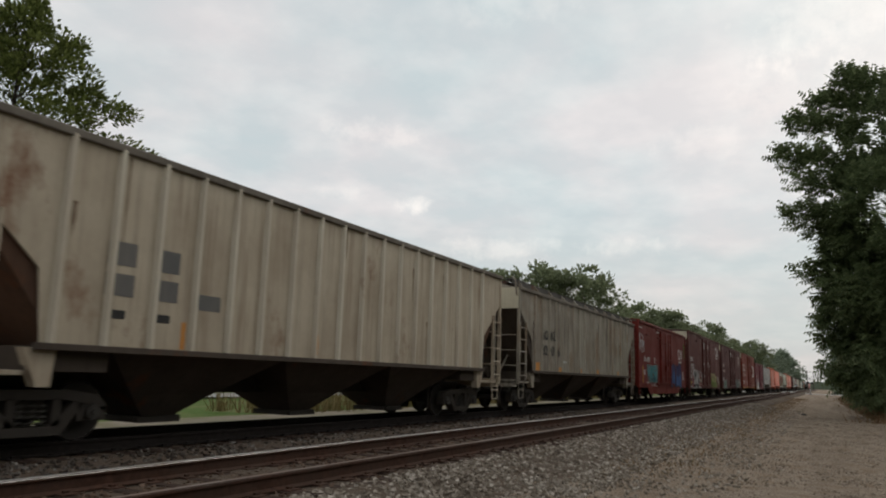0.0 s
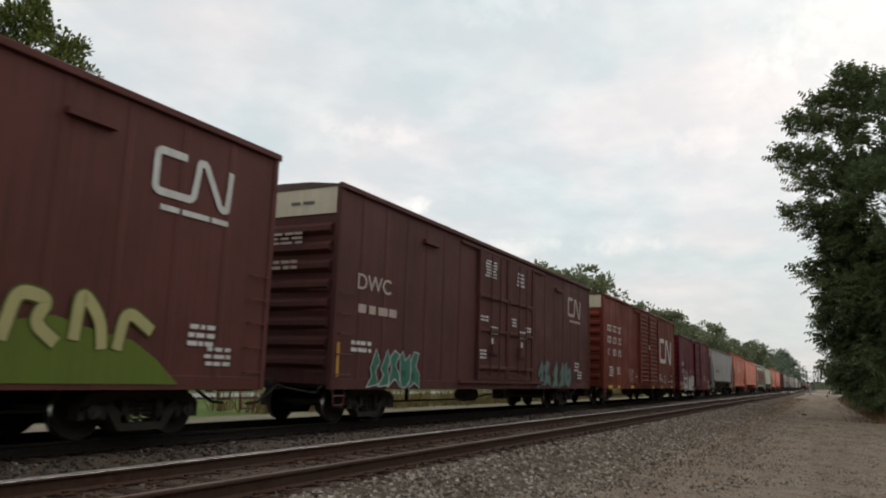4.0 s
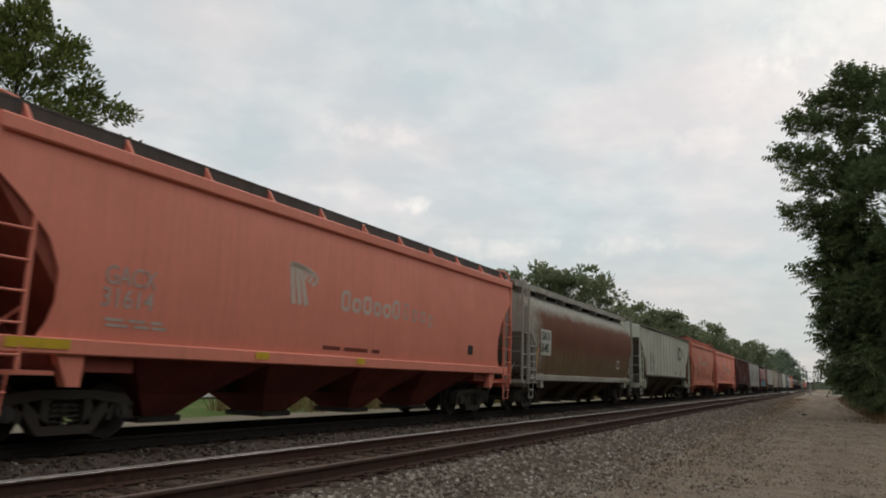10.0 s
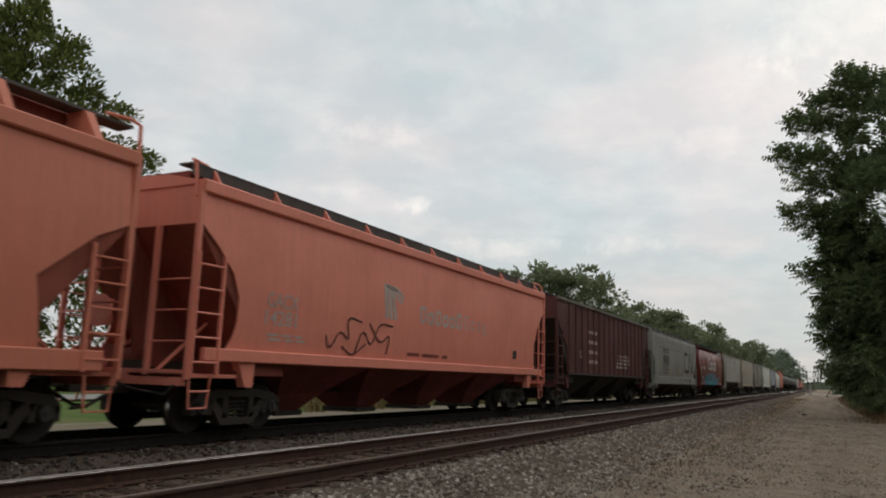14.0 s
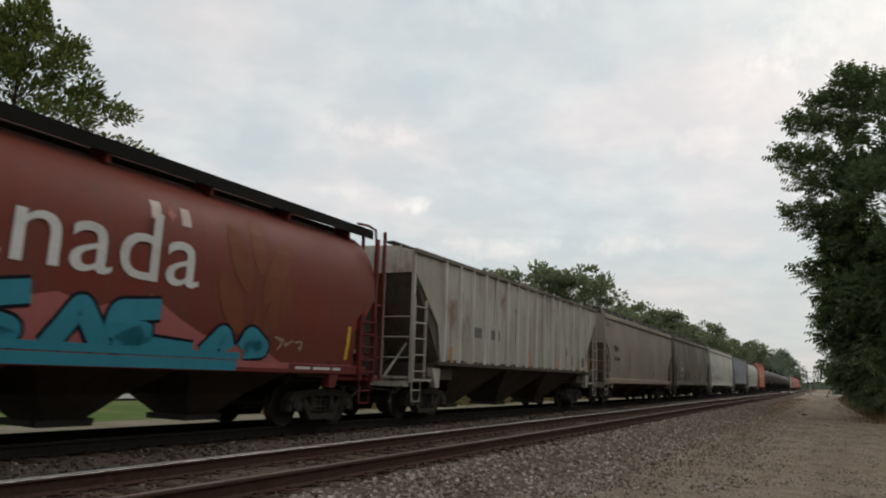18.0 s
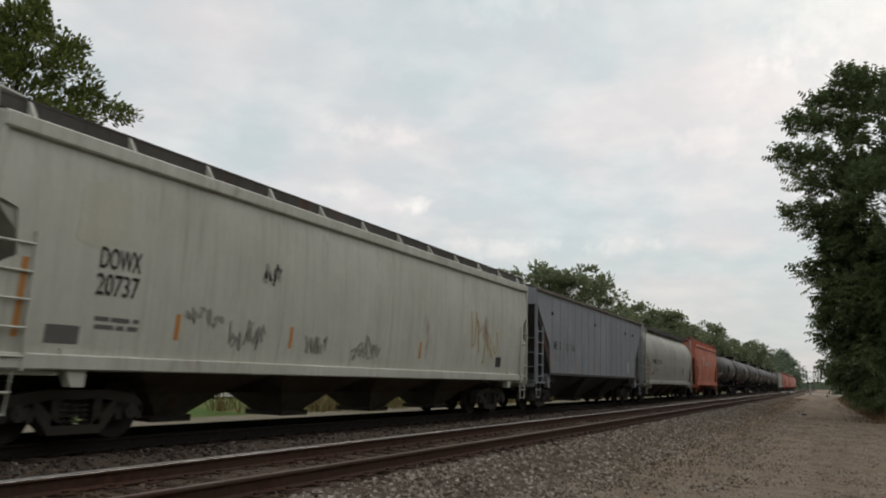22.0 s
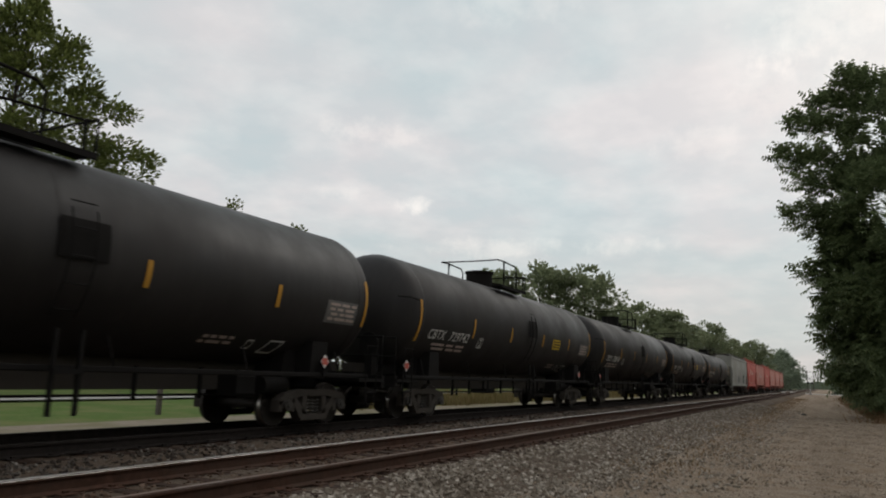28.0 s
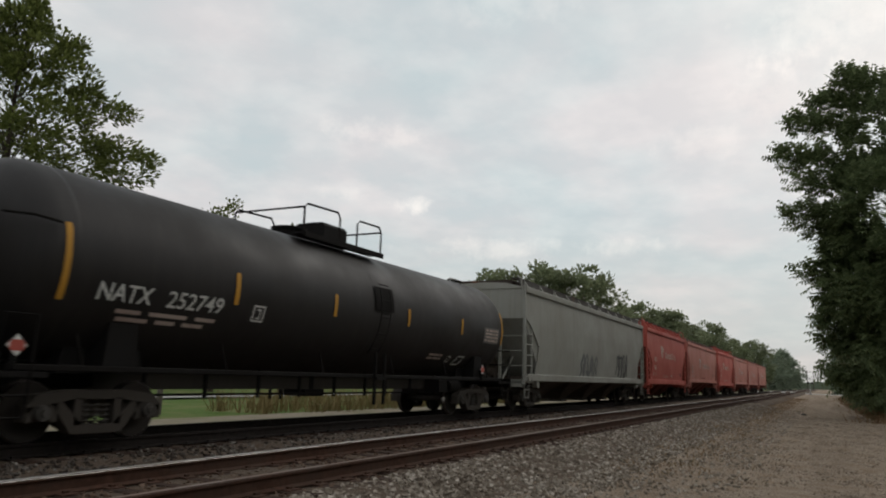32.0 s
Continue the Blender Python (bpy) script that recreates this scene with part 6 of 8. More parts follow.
def rusted_hull():
    """Grey hull whose side is burnt brown by rust below the shoulder, paler at the leading end and along the top."""
    m, nt, b = shader("rusted_hull", 0.75)
    b.inputs["Specular IOR Level"].default_value = 0.2
    v = coords(nt)
    sep = nt.nodes.new("ShaderNodeSeparateXYZ")
    link(nt, v, sep.inputs[0])
    broad, fine = noise_tex(nt, v, 0.9, 6.0, 0.6), noise_tex(nt, v, 7.0, 5.0, 0.6)
    run = noise_tex(nt, coords(nt, 5.0, 5.0, 0.2), 1.5, 6.0, 0.62)

    def shifted(src, by, amount):
        w = nt.nodes.new("ShaderNodeMath"); w.operation = "MULTIPLY_ADD"; w.inputs[1].default_value = amount
        link(nt, by, w.inputs[0]); link(nt, src, w.inputs[2])
        return w.outputs[0]
    zz = shifted(shifted(sep.outputs[2], run, 0.7), broad, 0.5)
    xx = shifted(shifted(sep.outputs[0], broad, 1.6), fine, 0.5)
    grey = blend(nt, ramp(nt, run, 0.4, 0.7, 0.0, 0.6), (0.42, 0.41, 0.36), (0.2, 0.17, 0.12))
    rust = blend(nt, ramp(nt, broad, 0.35, 0.65), (0.165, 0.053, 0.026), (0.115, 0.045, 0.025))
    rust = blend(nt, ramp(nt, run, 0.5, 0.7, 0.0, 0.5), rust, (0.2, 0.085, 0.038))
    olive = blend(nt, ramp(nt, run, 0.42, 0.66), (0.17, 0.12, 0.06), (0.135, 0.066, 0.031))
    body = blend(nt, ramp(nt, zz, 2.35, 3.0), olive, rust)
    body = blend(nt, ramp(nt, zz, 4.0, 4.35), body, grey)
    body = blend(nt, ramp(nt, xx, 1.6, 2.6, 0.0, 1.0), blend(nt, ramp(nt, fine, 0.4, 0.7, 0.1, 0.55), grey, olive), body)
    link(nt, blend(nt, ramp(nt, fine, 0.35, 0.7, 0.0, 0.35), body, (0.09, 0.055, 0.035)), b.inputs["Base Color"])
    relief(nt, b, fine, 0.2, 0.01)
    return m


pale_green = paint("pale_greenish_grey", (0.62, 0.63, 0.52), (0.3, 0.26, 0.18), 0.35, 0.05, streak=0.45)
hop_brown = paint("dark_brown_hopper", (0.125, 0.048, 0.04), (0.06, 0.035, 0.03), 0.5, streak=0.5)
national_grey = paint("national_grey", (0.3, 0.295, 0.265), (0.21, 0.19, 0.155), 0.4, streak=0.35)
canada_red = paint("weathered_red_hull", (0.19, 0.04, 0.027), (0.125, 0.062, 0.046), 0.6, streak=0.45, rough=0.42)
dirty_white = paint("dirty_white_paint", (0.48, 0.45, 0.39), (0.2, 0.16, 0.12), 0.55, 0.12, streak=0.7)
dusty_tan = paint("dusty_tan_paint", (0.32, 0.275, 0.21), (0.2, 0.165, 0.125), 0.4, streak=0.35)
grimy_grey = paint("grimy_grey_paint", (0.2, 0.18, 0.148), (0.085, 0.072, 0.06), 0.5, streak=0.45)
off_white = paint("off_white_paint", (0.56, 0.56, 0.49), (0.3, 0.275, 0.22), 0.35, 0.05, streak=0.4)
blue_grey = paint("blue_grey_paint", (0.28, 0.292, 0.318), (0.18, 0.178, 0.18), 0.35, 0.05, streak=0.45)
light_hull = paint("light_grey_hull", (0.43, 0.42, 0.375), (0.28, 0.25, 0.2), 0.4, 0.03, streak=0.35)
bright_red = paint("bright_red_paint", (0.5, 0.1, 0.075), (0.3, 0.09, 0.065), 0.35, streak=0.2)
pale_red = paint("faded_red_paint", (0.5, 0.19, 0.15), (0.33, 0.14, 0.11), 0.4, streak=0.3)
cream_end = paint("cream_end_panel", (0.62, 0.56, 0.42), (0.35, 0.28, 0.2), 0.3, streak=0.3)
tank_black = paint("black_tank_paint", (0.017, 0.0148, 0.0145), (0.042, 0.036, 0.033), 0.45, streak=0.3, rough=0.5)
tank_black.node_tree.nodes["Principled BSDF"].inputs["Specular IOR Level"].default_value = 0.28
tank_rail = paint("black_fittings", (0.009, 0.008, 0.0075), (0.018, 0.015, 0.013), 0.4, streak=0.2, rough=0.8)
dark_walk = paint("dark_roof_walk", (0.06, 0.055, 0.05), (0.09, 0.07, 0.06), 0.4)

# bay and slope colours, darker than the cars' side sheets
dull_dark = paint("dull_dark_sheet", (0.085, 0.08, 0.078), (0.045, 0.04, 0.036), 0.6, 0.05, streak=0.5, rough=0.8)
dull_pale = paint("dull_pale_sheet", (0.14, 0.122, 0.095), (0.055, 0.045, 0.036), 0.6, 0.1, streak=0.6, rough=0.8)
# Slope sheets: shade of the end recess put into the colour, with grime.
slope_red = paint("shaded_grimy_red_slope", (0.3, 0.085, 0.06), (0.12, 0.042, 0.03), 0.6, streak=0.5, rough=0.8)
shaded_brown = paint("shaded_brown_slope", (0.12, 0.065, 0.042), (0.05, 0.032, 0.024), 0.6, 0.2, streak=0.5, rough=0.8)
CUT_P = ((3.4, 0.1), (2.35, 1.35), (1.3, 1.42))
CUT_I = ((3.1, 0.1), (2.86, 0.62), (2.2, 1.45), (1.25, 1.25))
CUT_J = ((3.42, 0.1), (3.1, 0.5), (2.7, 0.9), (2.3, 1.08), (1.9, 1.1), (1.6, 1.02), (1.25, 0.8))
CUT_K = ((2.68, 0.12), (2.2, 0.85), (1.4, 0.75), (1.2, 0.7))
CUT_S = ((2.85, 0.1), (2.72, 0.5), (2.4, 0.85), (1.97, 1.2), (1.25, 1.05))

# cream hopper with heavy posts
s = hopper(1.95, 16.7, cream, "cream ribbed covered hopper car with rust-stained posts", zb=1.32, zt=4.22, cut=((3.3, 0.08), (2.3, 1.25), (1.3, 1.4)), posts=18, post_w=0.13, post_mat=cream_post, slope_m=shaded_brown)
for x in (2.25, 3.08):
    patch(s, x, 2.5, 0.5, 0.34, grey_letter, "painted_out_mark", 0.006)
    patch(s, x, 2.06, 0.5, 0.32, grey_letter, "painted_out_mark", 0.006)
    patch(s, x + 0.05, 1.74, 0.34, 0.12, black_letter, "stencil_plate", 0.006)
patch(s, 3.9, 2.0, 0.62, 0.25, grey_letter, "painted_out_mark", 0.004)
patch(s, 1.47, 1.36, 0.1, 0.95, orange_tape)
patch(s, 3.72, 1.36, 0.09, 0.42, orange_tape)
patch(s, 7.2, 1.4, 0.09, 0.4, orange_tape)

run_brown = paint("brown_rust_run", (0.23, 0.165, 0.115), (0.14, 0.095, 0.065), 0.6, streak=0.5, rough=0.8)
grime_m = paint("black_foot_grime", (0.1, 0.082, 0.066), (0.055, 0.045, 0.037), 0.6, streak=0.4, rough=0.8)
rust_runs(s, 1.52, 15.18, 18, 1.32, 4.22, run_brown, 301)

# tan-grey hopper, heavily stained
s = hopper(20.2, 16.95, tan_grey, "stained tan-grey ribbed covered hopper car with orange tape", zb=1.34, zt=4.1, cut=CUT_P, posts=19, post_w=0.1, post_mat=tan_post, trim=tan_grey, roof="slim", end_mat=cream_end, slope_m=dark_slope)
words(s, "NO", 2.33, 2.5, 0.34, black_letter, 0.62, proud=0.022)
words(s, "KL", 3.3, 2.5, 0.34, black_letter, 0.55, proud=0.022)
words(s, "82", 2.33, 1.95, 0.34, black_letter, 0.55, proud=0.022)
words(s, "10", 3.1, 1.95, 0.34, black_letter, 0.55, proud=0.022)
words(s, "16", 3.9, 1.95, 0.34, black_letter, 0.42, proud=0.022)
patch(s, 1.5, 1.38, 0.62, 0.28, orange_tape)
for x in (4.3, 6.9, 9.6, 13.2):
    patch(s, x, 1.38, 0.4, 0.16, orange_tape)
small_lines(s, 4.7, 1.7, 0.5, 0.1, 1, white_letter, 4)
end_words(s.car, "NOKL", 1.0, 3.78, 0.22, black_letter, 0.9)
end_words(s.car, "821016", 1.05, 3.5, 0.22, black_letter, 1.05)

rust_runs(s, 1.54, 15.41, 19, 1.34, 4.1, grime_m, 303, 0.5)

# red boxcar with turquoise and blue paint
s = boxcar(38.35, 15.6, rail_red, "dull red boxcar with turquoise and blue spray paint", zb=0.8, zt=4.45, doors=[(6.05, 9.35)], door_kind="plug", posts=(), roof_ribs=14, inset=2.0, ridge=10, skirt=(2.4, 13.2, 0.42))
worm_mark(s, 12.7, 2.75, 1.35, 0.62, white_letter)
small_lines(s, 12.75, 2.45, 1.35, 0.16, 1, white_letter, 3)
worm_mark(s, 1.45, 2.25, 0.42, 0.28, white_letter)
words(s, "414856", 2.05, 2.24, 0.28, white_letter, 1.0)
patch(s, 1.1, 1.06, 0.11, 0.95, yellow_tape)
patch(s, 8.05, 1.38, 0.1, 0.3, yellow_tape)
TEAL, DEEP, PALE = (0.03, 0.24, 0.27), (0.012, 0.1, 0.15), (0.3, 0.46, 0.46)
piece(s, 2.25, 1.08, 2.9, 1.06, [
    (TEAL, PALE, [(0.0, 0.96), (0.05, 1.0), (0.12, 0.56), (0.18, 0.95), (0.24, 0.93), (0.27, 0.02), (0.185, 0.03), (0.17, 0.5), (0.12, 0.28), (0.09, 0.48), (0.09, 0.03), (0.055, 0.03)]),
    (TEAL, PALE, [(0.28, 0.02), (0.29, 0.8), (0.36, 0.95), (0.5, 0.92), (0.54, 0.02), (0.455, 0.02), (0.44, 0.3), (0.38, 0.3), (0.37, 0.02)]),
    (TEAL, PALE, [(0.54, 0.02), (0.54, 0.36), (0.66, 0.42), (0.56, 0.5), (0.55, 0.84), (0.62, 0.97), (0.76, 0.95), (0.75, 0.68), (0.66, 0.66), (0.78, 0.52), (0.78, 0.1), (0.7, 0.02)]),
    (TEAL, PALE, [(0.78, 0.02), (0.79, 0.95), (0.86, 0.98), (0.87, 0.6), (0.91, 0.6), (0.92, 1.0), (1.0, 0.97), (0.99, 0.02), (0.91, 0.02), (0.9, 0.38), (0.86, 0.38), (0.86, 0.02)]),
    (DEEP, None, [(0.06, 0.05), (0.04, 0.44), (0.085, 0.46), (0.085, 0.05)]),
    (DEEP, None, [(0.19, 0.05), (0.18, 0.46), (0.255, 0.44), (0.262, 0.05)]),
    (DEEP, None, [(0.29, 0.04), (0.292, 0.42), (0.37, 0.4), (0.365, 0.04)]),
    (DEEP, None, [(0.46, 0.04), (0.45, 0.4), (0.52, 0.42), (0.532, 0.04)]),
    (DEEP, None, [(0.55, 0.04), (0.55, 0.3), (0.77, 0.42), (0.77, 0.12), (0.7, 0.04)]),
    (DEEP, None, [(0.92, 0.04), (0.91, 0.4), (0.985, 0.42), (0.98, 0.04)]),
    ((0.6, 0.3, 0.03), None, [(0.16, 0.0), (0.17, 0.36), (0.2, 0.36), (0.19, 0.0)])], 0.022)
INDIGO, ROYAL, DUSK = (0.035, 0.03, 0.1), (0.02, 0.085, 0.26), (0.016, 0.012, 0.035)
piece(s, 9.45, 0.78, 2.0, 1.62, [
    (INDIGO, DUSK, [(0.0, 0.1), (0.02, 0.92), (0.3, 0.88), (0.52, 1.0), (0.85, 0.9), (0.98, 0.95), (0.92, 0.45), (1.0, 0.05), (0.6, 0.12), (0.3, 0.0)]),
    (ROYAL, None, [(0.03, 0.12), (0.05, 0.42), (0.3, 0.5), (0.33, 0.06)]),
    (ROYAL, None, [(0.5, 0.16), (0.45, 0.5), (0.72, 0.72), (0.86, 0.5), (0.9, 0.14)])], 0.06)
piece(s, 11.5, 0.72, 2.3, 1.8, [
    (INDIGO, DUSK, [(0.02, 0.06), (0.06, 0.9), (0.35, 0.82), (0.55, 1.0), (0.9, 0.88), (1.0, 0.5), (0.97, 0.0), (0.5, 0.1)]),
    (ROYAL, None, [(0.06, 0.1), (0.08, 0.52), (0.45, 0.42), (0.95, 0.6), (0.94, 0.05), (0.5, 0.14)])], 0.06, 0.014)
end_words(s.car, "414856", -0.35, 4.12, 0.16, white_letter, 0.6, 0.035)
for k_ in range(3):
    end_lines(s.car, -0.2, 3.2 - 0.42 * k_, 0.8, 0.08, 1, white_letter, 17 + k_, -0.095)
scrawl(s, 0.2, 2.75, 1.3, 1.2, 5, (0.6, 0.6, 0.6), 13)
graffiti(s, 0.45, 2.75, 1.1, 0.7, 3, (0.5, 0.5, 0.5), None, 14, 0.28)
scrawl(s, 3.2, 0.85, 1.9, 0.22, 5, (0.7, 0.7, 0.7), 15, 0.03)
graffiti(s, 14.55, 2.85, 0.95, 1.05, 4, (0.12, 0.17, 0.035), None, 16, 0.3)
for x, z, w, h, r in ((1.3, 1.5, 0.55, 0.3, 3), (4.3, 2.2, 0.4, 0.36, 4), (2.05, 1.0, 0.6, 0.14, 1), (6.6, 1.7, 0.5, 0.2, 2), (14.2, 1.3, 0.5, 0.6, 4), (0.3, 4.05, 0.9, 0.1, 1), (5.0, 4.05, 0.9, 0.1, 1)):
    small_lines(s, x, z, w, h, r, white_letter, int(x * 10))
for x in (1.9, 5.2):
    part("roof_hatch_ledge", Build().box(x, x + 0.75, -1.64, -1.55, 3.74, 3.8), rail_red, s.car)

# brown double-door boxcar with red and white spray paint
def brown_boxcar(front, L, mat, label):
    posts = [0.95 + 1.0 * i for i in range(6)] + [12.1 + 1.06 * i for i in range(6)]
    s = boxcar(front, L, mat, label, zb=0.74, zt=5.04, doors=[(7.1, 9.35), (9.42, 11.65)], door_kind="plug", posts=posts, end_band=cream_end, ridge=8, inset=2.2, post_d=0.014)
    part("vent_ledge", Build().box(3.7, 4.5, -1.66, -1.55, 4.4, 4.5), mat, s.car)
    part("vent_ledge", Build().box(14.2, 15.0, -1.66, -1.55, 4.4, 4.5), mat, s.car)
    for x, z, w, h, r in ((7.5, 4.05, 0.9, 0.55, 6), (10.1, 4.05, 0.7, 0.5, 4), (7.2, 2.7, 0.6, 0.2, 2), (7.95, 2.35, 0.6, 0.28, 3), (10.4, 2.35, 0.7, 0.28, 3), (9.7, 2.7, 0.4, 0.3, 3), (10.9, 2.6, 0.6, 0.2, 2), (7.2, 1.6, 0.5, 0.3, 3), (0.65, 1.5, 0.8, 0.3, 2), (17.1, 1.1, 0.6, 0.35, 3), (16.7, 1.4, 0.6, 0.4, 3)):
        small_lines(s, x, z, w, h, r, white_letter, int(x * 7), proud=0.07 if 7.0 < x < 11.6 else 0.007)
    end_lines(s.car, -0.2, 4.62, 0.75, 0.12, 1, grey_letter, 5, 0.012)
    end_lines(s.car, 0.3, 3.75, 1.0, 0.3, 3, faded_letter, 6, -0.095)
    end_lines(s.car, 0.3, 3.2, 0.9, 0.25, 2, faded_letter, 7, -0.095)
    patch(s, 8.05, 1.75, 0.16, 0.5, white_letter, "stencil_plate", 0.07)
    patch(s, 10.55, 1.75, 0.16, 0.5, white_letter, "stencil_plate", 0.07)
    return s


s = brown_boxcar(55.55, 18.6, box_brown, "brown double-door boxcar with red, white and black spray paint")
words(s, "DW", 0.82, 2.82, 0.34, white_letter, 0.85)
words(s, "C", 1.95, 2.82, 0.34, white_letter, 0.3)
words(s, "793", 0.82, 2.24, 0.36, white_letter, 0.85)
words(s, "831", 1.85, 2.24, 0.36, white_letter, 0.75)
worm_mark(s, 15.8, 3.7, 1.6, 0.72, white_letter, proud=0.008)
small_lines(s, 15.85, 3.42, 1.55, 0.16, 1, white_letter, 9)
WHITE, INK, RED = (0.55, 0.54, 0.52), (0.014, 0.013, 0.014), (0.27, 0.018, 0.026)
BOTTLE = [(0.0, 0.0), (0.04, 0.55), (0.32, 0.74), (0.36, 1.0), (0.66, 1.0), (0.72, 0.72), (1.0, 0.5), (1.0, 0.0)]
piece(s, 1.5, 0.8, 0.7, 1.35, [(RED, WHITE, BOTTLE)], 0.09)
piece(s, 2.0, 0.76, 3.0, 1.45, [(WHITE, None, [(0.0, 0.1), (0.0, 0.9), (0.12, 1.0), (0.2, 0.96), (0.24, 1.0), (0.4, 0.98), (0.42, 0.8), (0.5, 0.97), (0.66, 0.98), (0.72, 0.88), (0.84, 1.0), (0.96, 0.85), (1.0, 0.55), (0.96, 0.3), (0.99, 0.0), (0.1, 0.0)])], 0.05, 0.008)
swoosh(s, 2.0, 0.76, [(0.62, 1.2), (0.3, 0.75), (0.12, 0.3), (0.5, 0.12), (0.95, 0.2)], 0.26, INK, None, 0.03, 0.018)
swoosh(s, 2.0, 0.76, [(0.55, 1.2), (0.98, 1.18), (0.9, 0.7)], 0.24, INK, None, 0.03, 0.024)
swoosh(s, 2.0, 0.76, [(1.62, 1.22), (1.2, 0.85), (1.12, 0.4), (1.3, 0.15)], 0.24, INK, None, 0.03, 0.018)
swoosh(s, 2.0, 0.76, [(2.55, 1.22), (2.2, 1.2), (2.15, 0.8), (2.6, 0.55), (2.5, 0.15), (1.7, 0.14), (1.7, 0.5)], 0.28, INK, None, 0.03, 0.024)
for x_ in (4.98, 5.72):
    piece(s, x_, 0.8, 0.7, 1.3, [(RED, WHITE, BOTTLE), (WHITE, INK, [(0.05, 0.4), (0.05, 0.58), (0.85, 0.5), (0.85, 0.3)])], 0.06 if x_ < 5 else 0.061)
piece(s, 6.3, 1.6, 0.4, 0.35, [((0.25, 0.25, 0.24), None, [(0, 0.1), (0.1, 0.9), (0.6, 1.0), (1.0, 0.7), (0.8, 0.1)])], 0.04)
LIME, STRAW = (0.14, 0.19, 0.035), (0.48, 0.44, 0.2)
piece(s, 12.0, 0.8, 4.6, 1.3, [(LIME, None, [(0.0, 0.02), (0.0, 0.62), (0.08, 0.7), (0.16, 0.6), (0.28, 0.72), (0.4, 0.62), (0.52, 0.7), (0.66, 0.58), (0.8, 0.5), (0.9, 0.3), (1.0, 0.02)])], 0.04, 0.008)
for p_ in ([(0.15, 0.6), (0.25, 1.2), (0.7, 1.15), (0.6, 0.75)], [(1.4, 1.2), (0.95, 1.1), (1.05, 0.6), (1.45, 0.65)], [(1.7, 0.55), (1.85, 1.2), (2.3, 1.1), (2.1, 0.8), (2.45, 0.55)], [(2.7, 0.6), (2.75, 1.3), (3.1, 0.9), (3.15, 0.5)], [(3.4, 0.5), (3.5, 1.1), (4.0, 0.8)]):
    swoosh(s, 12.0, 0.8, p_, 0.17, STRAW, (0.1, 0.12, 0.03), 0.03, 0.016)
scrawl(s, 0.75, 1.75, 0.7, 0.42, 4, (0.6, 0.6, 0.6), 24, 0.035)
patch(s, 3.12, 1.06, 0.1, 0.5, yellow_tape, proud=0.02)
patch(s, 5.95, 1.1, 0.1, 0.5, yellow_tape, proud=0.02)
patch(s, 0.1, 1.0, 0.1, 1.1, amber_tape)
patch(s, 0.7, 1.15, 0.75, 0.1, yellow_tape, proud=0.006)
patch(s, 0.68, 0.85, 0.75, 0.07, white_letter, "stencil_plate")

s = brown_boxcar(76.2, 18.9, box_brown_dark, "dark brown double-door boxcar with faint green tags")
words(s, "DWC", 0.8, 2.9, 0.34, faded_letter, 1.4)
small_lines(s, 0.8, 2.3, 1.7, 0.34, 1, faded_letter, 7)
worm_mark(s, 15.9, 3.6, 1.6, 0.72, faded_letter, proud=0.008)
small_lines(s, 16.0, 3.32, 1.5, 0.16, 1, faded_letter, 9)
graffiti(s, 1.3, 0.76, 2.4, 0.9, 5, (0.06, 0.2, 0.14), (0.5, 0.5, 0.5), 31, 0.5)
graffiti(s, 12.2, 0.78, 4.0, 1.0, 5, (0.16, 0.22, 0.2), (0.1, 0.12, 0.12), 32, 0.5)
patch(s, 0.15, 1.0, 0.1, 0.7, amber_tape)

# red-oxide boxcar with two ridged doors
s = boxcar(97.45, 18.5, box_orange, "red-oxide boxcar with two ridged sliding doors", zb=0.74, zt=5.08, doors=[(7.4, 9.82), (9.95, 12.4)], door_kind="corrugated", posts=[1.2 + 1.24 * i for i in range(5)] + [13.05 + 1.05 * i for i in range(5)], end_band=cream_end, ridge=8, inset=2.2, post_d=0.014)
worm_mark(s, 13.45, 2.35, 3.6, 1.4, white_letter, 0.19)
for r_, (a_, b_, c_) in enumerate(((("CAN", "ADI", "AN")), (("NAT", "ION", "AL")))):
    for i_, (w_, x_) in enumerate(((a_, 0.7), (b_, 1.75), (c_, 2.85))):
        word_bars(s, x_, 3.42 - 0.55 * r_, 0.26 * len(w_), 0.32, [1] * len(w_), white_letter, 0.7, "lettering")
words(s, "IC", 0.8, 2.3, 0.3, white_letter, 0.3)
words(s, "533", 1.7, 2.3, 0.3, white_letter, 0.65)
words(s, "352", 2.75, 2.3, 0.3, white_letter, 0.65)
for x in (0.75, 2.5, 5.3, 10.8, 13.4, 16.7):
    patch(s, x, 0.76, 0.75 if x in (5.3, 0.75) else 0.5, 0.13, yellow_tape, proud=0.04)
graffiti(s, 4.9, 1.02, 1.2, 0.75, 4, (0.42, 0.3, 0.28), None, 41, 0.3)
piece(s, 12.65, 1.12, 1.7, 0.6, [
    ((0.4, 0.33, 0.3), None, [(0.0, 0.35), (0.05, 0.85), (0.2, 1.0), (0.3, 0.7), (0.5, 0.85), (0.62, 0.4), (0.9, 0.3), (1.0, 0.1), (0.7, 0.0), (0.5, 0.3), (0.25, 0.1), (0.1, 0.3)]),
    ((0.14, 0.07, 0.06), None, [(0.45, 0.5), (0.7, 0.95), (0.95, 0.75), (0.85, 0.4), (0.6, 0.45)]),
    ((0.16, 0.05, 0.035), None, [(0.16, 0.3), (0.2, 0.7), (0.28, 0.5)])], 0.02)
flat_shape(s, strips([(0, 0), (0.5, 0), (0.5, 0.42), (0, 0.42), (0, 0)], 0.05), 14.7, 1.1, white_letter, "stencil_box")
